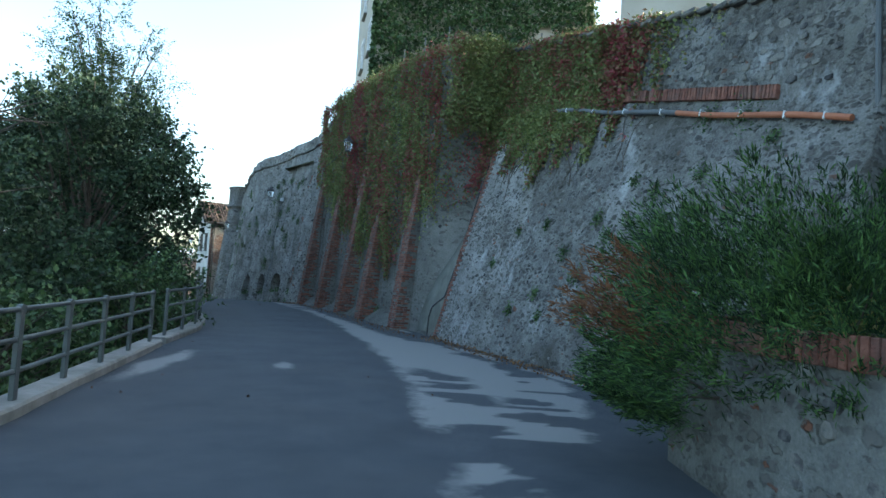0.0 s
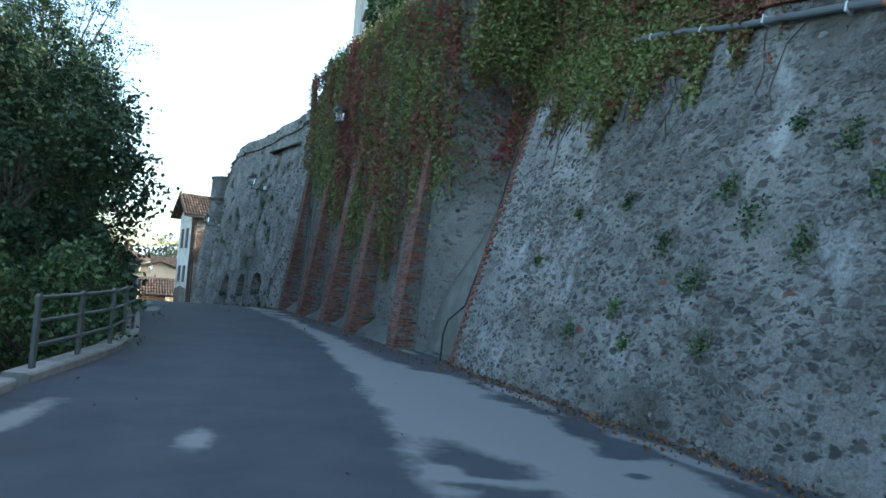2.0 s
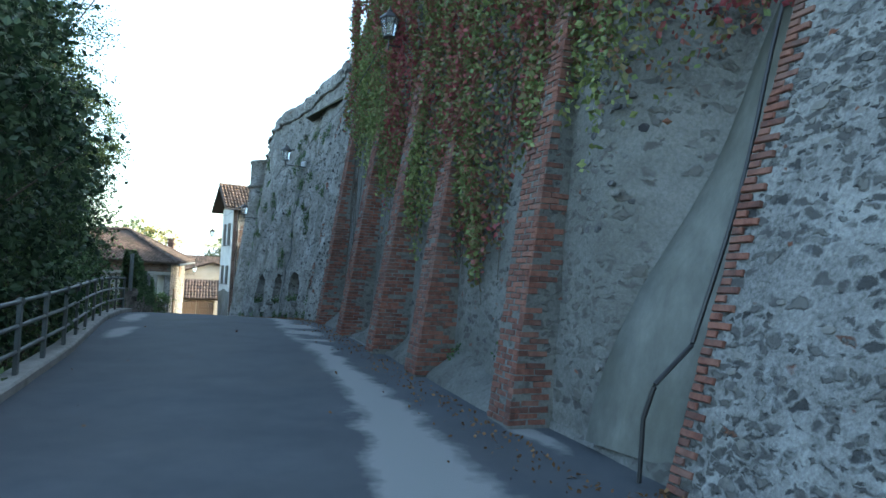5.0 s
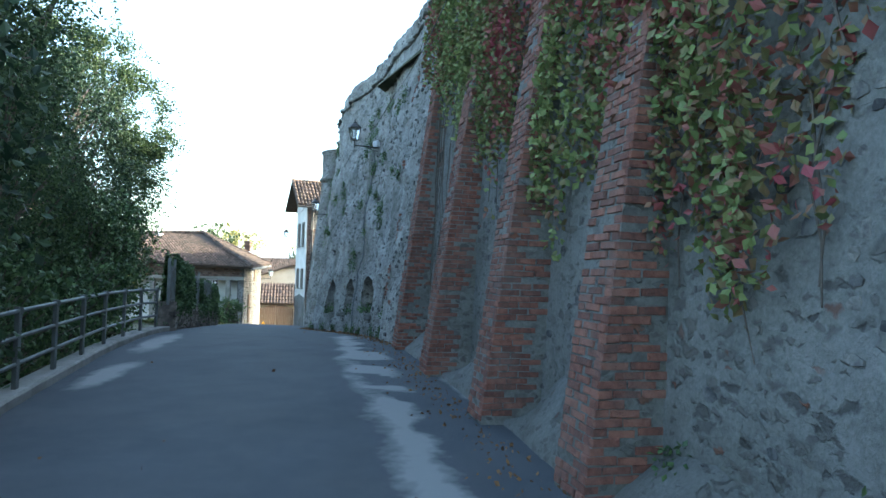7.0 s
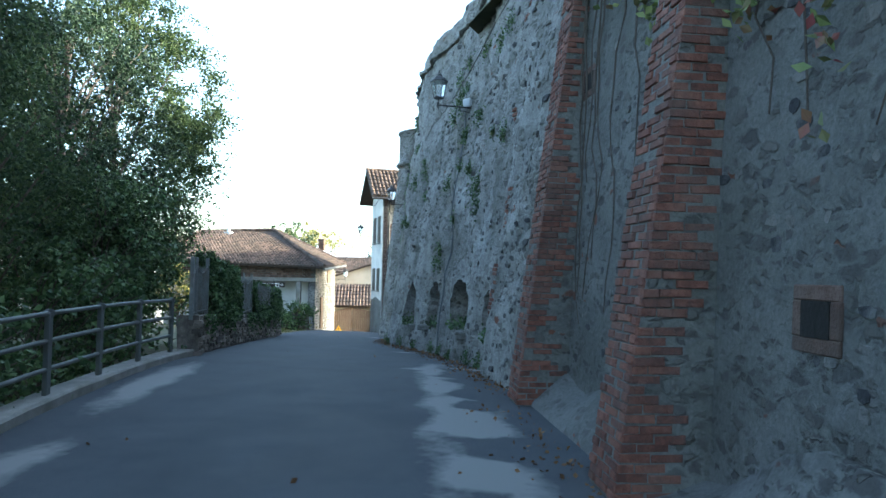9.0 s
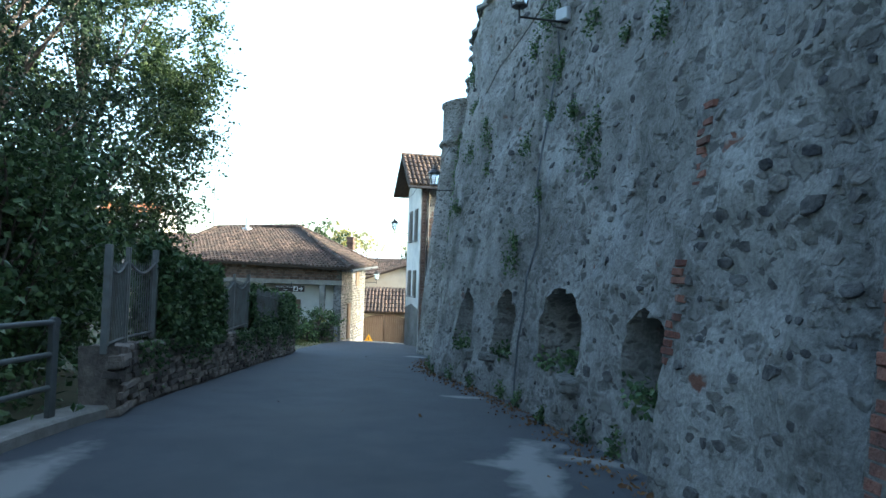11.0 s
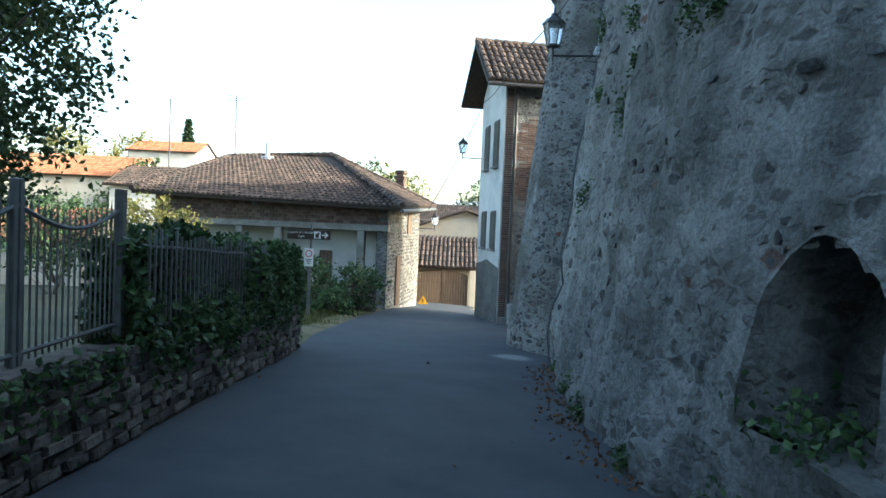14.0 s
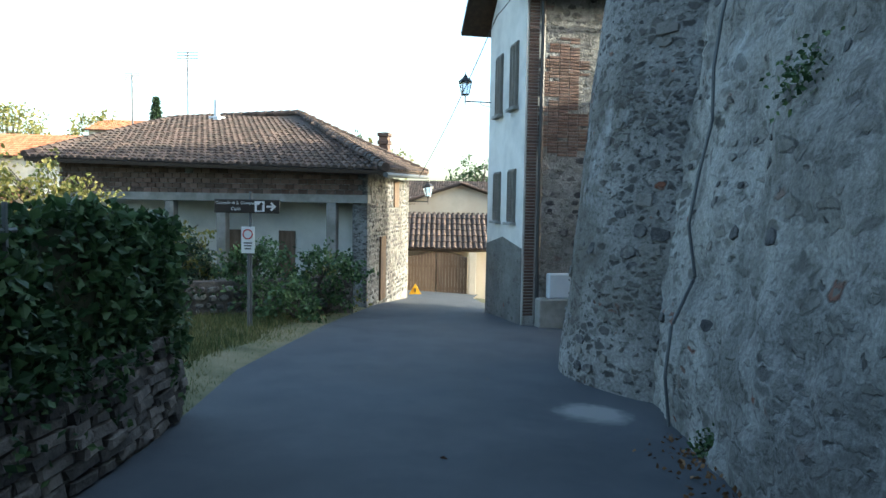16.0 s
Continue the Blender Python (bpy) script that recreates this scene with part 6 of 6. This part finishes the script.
    pts = [face.at(s, top(s) - abs(rng.normal()) * 0.22 + 0.05, 0.04 + rng.random() * 0.05) for s in rng.uniform(0.2, face.length - 0.2, 2600) if nz(s, 1, 1, 0.8) > -0.15]
    tr.leaves(pts, 0.075)
    tagged(part("ivy", tr, LEAF_IVY, at=face.at(6, top(6))), "ivy trailing over the dry-stone wall's edge", "ivy")
    # gates
    for a, b in ((6.45, 9.15), (12.4, 14.3)):
        gate(face, a, b, top)


def gate(face, a, b, top):
    s0 = (a + b) / 2
    t = thing("iron_gate", (*(face.at(s0, 1) - face.normal(s0) * 0.2).to_2d(), top(s0)), "grey iron gate with spiked bars and swagged top rail", "gate", "garden gates")
    n = face.normal(s0) * 0.2
    hgt = 1.2

    def Q(s, h):
        c = face.base(s) - n
        return Vector((c.x, c.y, top(s0) + h))

    for s in (a, s0 - 0.03, s0 + 0.03, b):
        m = Mesh()
        q = Q(s, hgt / 2)
        d = face.base(b) - face.base(a)
        w = 0.075 if s in (a, b) else 0.04
        m.box(pose(q.x, q.y, q.z, 0, 0, math.degrees(math.atan2(d.y, d.x))), w, w, hgt * 1.04, 0.006)
        part("upright", m, GATE_IRON, t)
    for l0, l1 in ((a, s0), (s0, b)):
        for h, swag in ((0.08, 0), (hgt * 0.88, 0.16)):
            m = Mesh()
            m.tube([Q(l0 + (l1 - l0) * k / 10, h - swag * math.sin(math.pi * k / 10)) for k in range(11)], 0.018, 6)
            part("rail", m, GATE_IRON, t)
        k = int((l1 - l0) / 0.075)
        for i in range(1, k):
            g = i / k
            m = Mesh()
            tip = hgt * 0.98 - 0.14 * math.sin(math.pi * g)
            m.tube([Q(l0 + (l1 - l0) * g, 0.02), Q(l0 + (l1 - l0) * g, tip - 0.08), Q(l0 + (l1 - l0) * g, tip)], [0.009, 0.009, 0.002], 5)
            part("bar", m, GATE_IRON, t)


def build_verge():
    m = Mesh()
    pts = []
    for _ in range(26000):
        y = rng.uniform(45.2, 57)
        d = rng.random() ** 1.4 * 4.5
        x = lerp(LEFT, y) - 0.05 - d + 0.3 * nz(0, y, 0, 1.2)
        pts.append((x, y, terrain_z(x, y) + 0.02))
    p = np.array(pts)
    for k in range(2):
        a = rng.uniform(0, 6.28, len(p))
        w = np.stack([np.cos(a), np.sin(a), 0 * a], 1) * 0.012
        tip = p + np.stack([rng.normal(size=len(p)) * 0.05, rng.normal(size=len(p)) * 0.05, rng.uniform(0.05, 0.2, len(p))], 1)
        v = np.stack([p - w, p + w, tip], 1).reshape(-1, 3)
        n0 = len(m.v)
        m.v.extend(map(tuple, v.tolist()))
        m.f.extend((n0 + 3 * i, n0 + 3 * i + 1, n0 + 3 * i + 2) for i in range(len(p)))
    tagged(part("grass", m, GRASS), "rough grass verge beside the lane", "grass", kind="stuff")
    v = Mesh()
    ys, n = np.arange(45.0, 57.5, 0.4), 8
    v.add([(lerp(LEFT, y) + 0.1 - 5.2 * i / n + (0.15 * nz(i, y, 0, 1.3) if i == 0 else 0), y, (zr(y) - 0.06 if i == 0 else terrain_z(lerp(LEFT, y) - 5.2 * i / n, y) + 0.05 + 0.08 * (i == 1))) for y in ys for i in range(n + 1)],
          [(j * (n + 1) + i, j * (n + 1) + i + 1, (j + 1) * (n + 1) + i + 1, (j + 1) * (n + 1) + i) for j in range(len(ys) - 1) for i in range(n)])
    tagged(part("verge", v, material("verge_soil", [(0.06, 0.07, 0.03), (0.13, 0.12, 0.06), (0.2, 0.17, 0.10)], 0.9, 0.95, 0.5, 20), smooth=True), "worn grassy verge with dry earth", "verge", kind="structure")
    # bushes and low stones before the farmhouse
    for x, y, h, cr, n, mat in ((-25.6, 53.6, 1.9, 1.0, 40, LEAF_IVY), (-24.4, 54.6, 1.8, 0.9, 34, LEAF_IVY), (-26.9, 52.4, 1.7, 0.9, 30, LEAF_FIG), (-25.0, 55.6, 1.3, 0.7, 22, LEAF_YELLOW), (-27.4, 53.2, 2.2, 0.7, 26, LEAF_YELLOW), (-24.0, 53.0, 0.9, 0.7, 18, LEAF_IVY)):
        tree("vine_bush", x, y, terrain_z(x, y), h, (cr, cr, 1), n, 0.11, mat, "leafy vine bush grown over an old fence", per=85, low=0.05, clump=0.4, category="bush", trunk_r=0.03)
    st = Mesh()
    face = Face([(-24.1, 55.4), (-24.9, 53.8), (-26.4, 52.0)], lambda s, z: 0, 0.02)
    stones(face, st, 0, face.length, -0.9, lambda s: -0.15, 0.1, 0.18, lambda s, z: 0.95, 0.06)
    c = Mesh()
    c.loft([[face.at(s, z) - face.normal(s) * d for z, d in ((-1.2, 0), (-0.2, 0.03), (-0.2, 0.4), (-1.2, 0.4))] for s in np.linspace(0, face.length, 8)], True, True)
    w = part("wall_verge", c, DARK_STONE)
    tagged(w, "low broken dry-stone wall under the bushes", "wall", kind="structure")
    tagged(part("rubble_facing", st, STONE, w), kind="stuff")


def simple_house(x, y, heading, w, d, z0, ze, zr_, wall, tile, label, gable=True, windows=()):
    """A far house with a pitched roof; its front faces the camera's way in."""
    t = thing("village_house", (x, y, z0), label, "house", "village houses")
    f = pose(x, y, 0, 0, 0, heading)
    m = Mesh()
    if gable:
        pts = [(-w / 2, z0), (w / 2, z0), (w / 2, ze), (0, zr_), (-w / 2, ze)]
        m.loft([[f @ Vector((a, 0, b)) for a, b in pts], [f @ Vector((a, d, b)) for a, b in pts]], True, True)
        sl = [[(-w / 2 - 0.4, -0.4, ze - 0.2), (-w / 2 - 0.4, d + 0.4, ze - 0.2), (0, d + 0.4, zr_ + 0.12), (0, -0.4, zr_ + 0.12)], [(w / 2 + 0.4, d + 0.4, ze - 0.2), (w / 2 + 0.4, -0.4, ze - 0.2), (0, -0.4, zr_ + 0.12), (0, d + 0.4, zr_ + 0.12)]]
    else:
        pts = [(0, z0), (d, z0), (d, ze), (d / 2, zr_), (0, ze)]
        m.loft([[f @ Vector((-w / 2, a, b)) for a, b in pts], [f @ Vector((w / 2, a, b)) for a, b in pts]], True, True)
        sl = [[(-w / 2 - 0.3, -0.5, ze - 0.2), (w / 2 + 0.3, -0.5, ze - 0.2), (w / 2 + 0.3, d / 2, zr_ + 0.12), (-w / 2 - 0.3, d / 2, zr_ + 0.12)], [(w / 2 + 0.3, d + 0.5, ze - 0.2), (-w / 2 - 0.3, d + 0.5, ze - 0.2), (-w / 2 - 0.3, d / 2, zr_ + 0.12), (w / 2 + 0.3, d / 2, zr_ + 0.12)]]
    part("wall", m, wall, t)
    s, tl = Mesh(), Mesh()
    for q in sl:
        q = [f @ Vector(p) for p in q]
        slab(s, q, 0.12)
        tiled_slope(tl, q[0], q[1], q[2], q[3], 0.26, 0.5)
    roof = part("roof", s, WOOD_DARK, t)
    tagged(part("tiles", tl, tile, roof), kind="stuff")
    for a, z, ww, hh in windows:
        window_on(t, f @ Vector((a, -0.02, z)), f.to_3x3() @ Vector((1, 0, 0)), ww, hh)
    return t


def build_village():
    # barn with the wide wooden gate, down the lane
    t = simple_house(-31.0, 70.2, 26, 8.5, 5.0, -4.2, -0.35, 1.0, CREAM_WALL, TILE, "low barn with a mossy tiled roof over wooden gates", False)
    f = pose(-31.0, 70.2, 0, 0, 0, 26)
    for x0 in (0.2, 1.75):
        m = Mesh()
        for k in range(10):
            hh = 1.95 + 0.3 * math.sin(math.pi * (x0 - 0.2 + k * 0.15) / 3.1)
            m.box(f @ pose(x0 + 0.07 + k * 0.15, -0.35, -2.95 + hh / 2), 0.14, 0.04, hh, 0.008)
        for z in (-2.5, -1.4):
            m.box(f @ pose(x0 + 0.75, -0.31, z), 1.5, 0.04, 0.12)
        ob = part("gate_leaf", m, WOOD, t, "arched plank gate leaf")
    p = Mesh()
    p.box(f @ pose(-0.1, -0.4, -2.0), 0.35, 0.35, 2.6, 0.02)
    p.box(f @ pose(3.5, -0.4, -2.0), 0.35, 0.35, 2.6, 0.02)
    part("gate_piers", p, CREAM_WALL, t)
    simple_house(-32.2, 80.0, 24, 10.5, 12, -5, 1.3, 2.9, CREAM_WALL, TILE, "cream gabled house catching the sun", True, ((-1.8, 0.3, 0.5, 0.5), (1.6, 0.3, 0.5, 0.5)))
    simple_house(-44, 104, 24, 12, 10, -6, 2.4, 4.2, CREAM_WALL, TILE, "distant cream house with a dark roof", False, ((-2, 0.5, 1, 1.2), (2, 0.5, 1, 1.2)))
    simple_house(-74.0, 76.5, 30, 14, 8, -4, 5.4, 7.3, CREAM_WALL, TILE_ORANGE, "pale house with an orange tiled roof", False, ((-3, 0.2, 1.0, 1.3), (2, 0.2, 1.0, 1.3)))
    simple_house(-47.0, 69.0, 30, 12, 8, -4, 3.9, 5.1, WHITE_WALL, TILE, "long low house with a grey-brown roof", False)
    simple_house(-86.0, 98.5, 28, 9, 8, -5, 10.4, 11.8, WHITE_WALL, TILE_ORANGE, "white upper house with an orange roof edge", False, ((-3, 5, 1.2, 1.5), (2, 5, 1.2, 1.5)))
    simple_house(-41.5, 53.5, 30, 6, 5, -2.5, 0.7, 1.8, CREAM_WALL, TILE_ORANGE, "small shed with an orange tiled roof", False)
    for x, y, h, cr, mat in ((-96, 91, 18, 5, LEAF_YELLOW), (-92, 98, 17.5, 5, LEAF_YELLOW), (-66, 80, 11, 4, LEAF_ROB), (-84, 78, 13, 5, LEAF_ROB), (-62, 118, 15, 6, LEAF_YELLOW), (-50, 128, 14, 6, LEAF_ROB), (-46, 140, 11, 6, LEAF_YELLOW), (-54, 100, 13, 4.5, LEAF_ROB), (-37, 120, 8.5, 4, LEAF_YELLOW), (-30, 51.5, 3.4, 1.4, LEAF_YELLOW), (-33, 50, 3.6, 1.6, LEAF_IVY)):
        tree("village_tree", x, y, -4 if y > 60 else terrain_z(x, y), h, (cr, cr, cr), 70, 0.42 if y > 60 else 0.13, mat, "sunlit yellow-green tree among the village houses", per=60, low=0.2, clump=1.5 if y > 60 else 0.5, trunk_r=0.25 if y > 60 else 0.05)
    # conifer
    t = thing("conifer", (-97.5, 113, -4), "dark conifer rising above the roofs", "tree")
    m = Mesh()
    m.tube([(-97.5, 113, -4), (-97.5, 113, 17)], [0.3, 0.03], 7)
    part("trunk", m, BARK, t)
    g = Mesh()
    pts = []
    for k in range(4200):
        h = rng.random()
        a = rng.uniform(0, 6.28)
        rr = (1 - h) * 4.0 * rng.random() ** 0.5 * (0.7 + 0.5 * math.sin(h * 60) ** 2)
        pts.append((-97.5 + math.cos(a) * rr, 113 + math.sin(a) * rr, 1 + h * 16 - rr * 0.2))
    g.leaves(pts, 0.65)
    part("crown", g, LEAF_FIG, t)
    # aerials and poles
    for x, y, z0, z1, arms in ((-84.1, 98, -4, 17.0, 5), (-43.2, 68.2, -3, 9.6, 3)):
        t = thing("aerial_mast", (x, y, z0), "thin television aerial mast above the roofs", "aerial")
        m = Mesh()
        m.tube([(x, y, z0), (x, y, z1)], 0.11 if arms == 5 else 0.04, 6)
        part("pole", m, PIPE_GREY, t)
        for k in range(arms):
            a = Mesh()
            a.tube([(x - 0.18 * arms, y - 0.08 * arms, z1 - 0.05 - k * 0.05 * arms), (x + 0.18 * arms, y + 0.08 * arms, z1 - 0.05 - k * 0.05 * arms)], 0.006 * arms, 4)
            part("arm", a, PIPE_GREY, t)
    t = thing("utility_pole", (-35.2, 76, -4.5), "grey utility pole behind the barn", "pole")
    m = Mesh()
    m.tube([(-35.2, 76, -4.5), (-35.2, 76, 5.2)], 0.1, 8)
    part("pole", m, CONCRETE, t)


def build_upper_buildings():
    # tall ivy-clad house on the terrace
    t = thing("terrace_house", (2, 33, 8.5), "tall castle house smothered in green ivy", "house")
    o = Vector((-3.75, 30.5, 0))
    u, v = Vector((0.975, 0.05, 0)).normalized(), Vector((-0.24, 0.97, 0)).normalized()
    base = [o, o + u * 10.5, o + u * 10.5 + v * 9, o + v * 9]
    m = Mesh()
    prism(m, [q.to_2d() for q in base], 5.0, 21.0)
    part("wall", m, CREAM_WALL, t, "pale plaster wall")
    iv = Mesh()
    pts = []
    for _ in range(30000):
        a, z = rng.uniform(-0.15, 10.6), rng.uniform(8.5, 20.5)
        if nz(a, z, 1, 0.5) < -0.42 and a > 7:
            continue
        q = o + u * a - v * (0.1 + 0.25 * max(0, nz(a, z, 4, 0.8)) + rng.random() * 0.15)
        pts.append((q.x, q.y, z))
    for _ in range(2500):
        b, z = rng.uniform(-0.1, 1.0), rng.uniform(8.5, 20.5)
        q = o + v * b * abs(nz(1, z, 1, 0.9)) - u * 0.1
        pts.append((q.x, q.y, z))
    iv.leaves(pts, 0.2)
    part("ivy", iv, LEAF_IVY, t, "dense dark green ivy")
    for z in (10.4, 13.6, 16.8):
        for b in (2.6, 5.6):
            window_on(t, o + v * b - u * 0.02 + Vector((0, 0, z)), v * -1, 1.0, 1.7)
    # tan house with a balcony rail
    t = thing("terrace_house", (8, 24, 7.0), "ochre house with an iron balcony above the wall", "house")
    m = Mesh()
    prism(m, [(6.0, 23.2), (12.5, 19.6), (15, 26), (8.4, 28.5)], 5.0, 14.0)
    part("wall", m, CREAM_WALL, t)
    b = Mesh()
    p0, p1 = Vector((5.9, 22.7, 10.7)), Vector((9.2, 20.9, 10.7))
    b.tube([p0, p1], 0.025, 6)
    b.tube([p0 - Vector((0, 0, 0.75)), p1 - Vector((0, 0, 0.75))], 0.025, 6)
    for k in range(26):
        q = p0.lerp(p1, k / 25)
        b.tube([q, q - Vector((0, 0, 0.75))], 0.01, 4)
    part("balcony_rail", b, DARK_IRON, t)
    s = Mesh()
    s.loft([[p0 + Vector((0, 0, -0.95)), p1 + Vector((0, 0, -0.95)), p1 + Vector((0.4, 0.8, -0.95)), p0 + Vector((0.4, 0.8, -0.95))], [p0 + Vector((0, 0, -0.8)), p1 + Vector((0, 0, -0.8)), p1 + Vector((0.4, 0.8, -0.8)), p0 + Vector((0.4, 0.8, -0.8))]], True, True)
    part("balcony", s, CONCRETE, t)
    # plastered house beside the scarp
    t = thing("roadside_house", (6, 8.5, 0), "grey plastered house corner beside the rubble scarp", "house")
    m = Mesh()
    prism(m, [(5.55, 9.05), (5.85, 8.35), (6.4, -4), (13, -4), (13, 12), (6.2, 10.2)], -0.5, 12)
    part("wall", m, RENDER_GREY, t)
    d = Mesh()
    d.tube([(5.72, 8.5, 0.2), (5.70, 8.52, 4), (5.66, 8.55, 11)], 0.04, 8)
    part("downpipe", d, PIPE_GREY, t, "grey downpipe")
    w = Mesh()
    w.box(pose(5.42, 9.0, 3.1, 0, 0, 24), 0.12, 0.1, 1.1, 0.01)
    part("post", w, CONCRETE, t, "pale concrete post")
    # added wall that keeps sun off the lane between tower and corner house
    m = Mesh()
    prism(m, [(-13.6, 53.2), (-12.8, 52.8), (-9.6, 61.0), (-10.4, 61.4)], -2.0, 6.6)
    tagged(part("wall_sun_block", m, MASONRY_GREY), "plain rubble wall added behind the tower to block the sun", "wall", kind="structure")
    # terrace ground behind the walls
    g = Mesh()
    g.add([(-6.0, 33, 8.0), (3.2, 20.0, 8.0), (8.2, 9.8, 5.4), (40, 5, 6), (40, 60, 8), (-8, 52, 8.2), (-9.5, 38, 8.2)], [(0, 1, 2, 3, 4, 5, 6)])
    tagged(part("terrace", g, SOIL), "grassy castle terrace behind the walls", "terrace", kind="structure")


build_trees()
build_planter()
build_wall_fittings()
build_creeper()
build_weeds()
build_corner_house()
build_farmhouse()
build_signs()
build_low_wall()
build_verge()
build_village()
build_upper_buildings()
place_pieces()
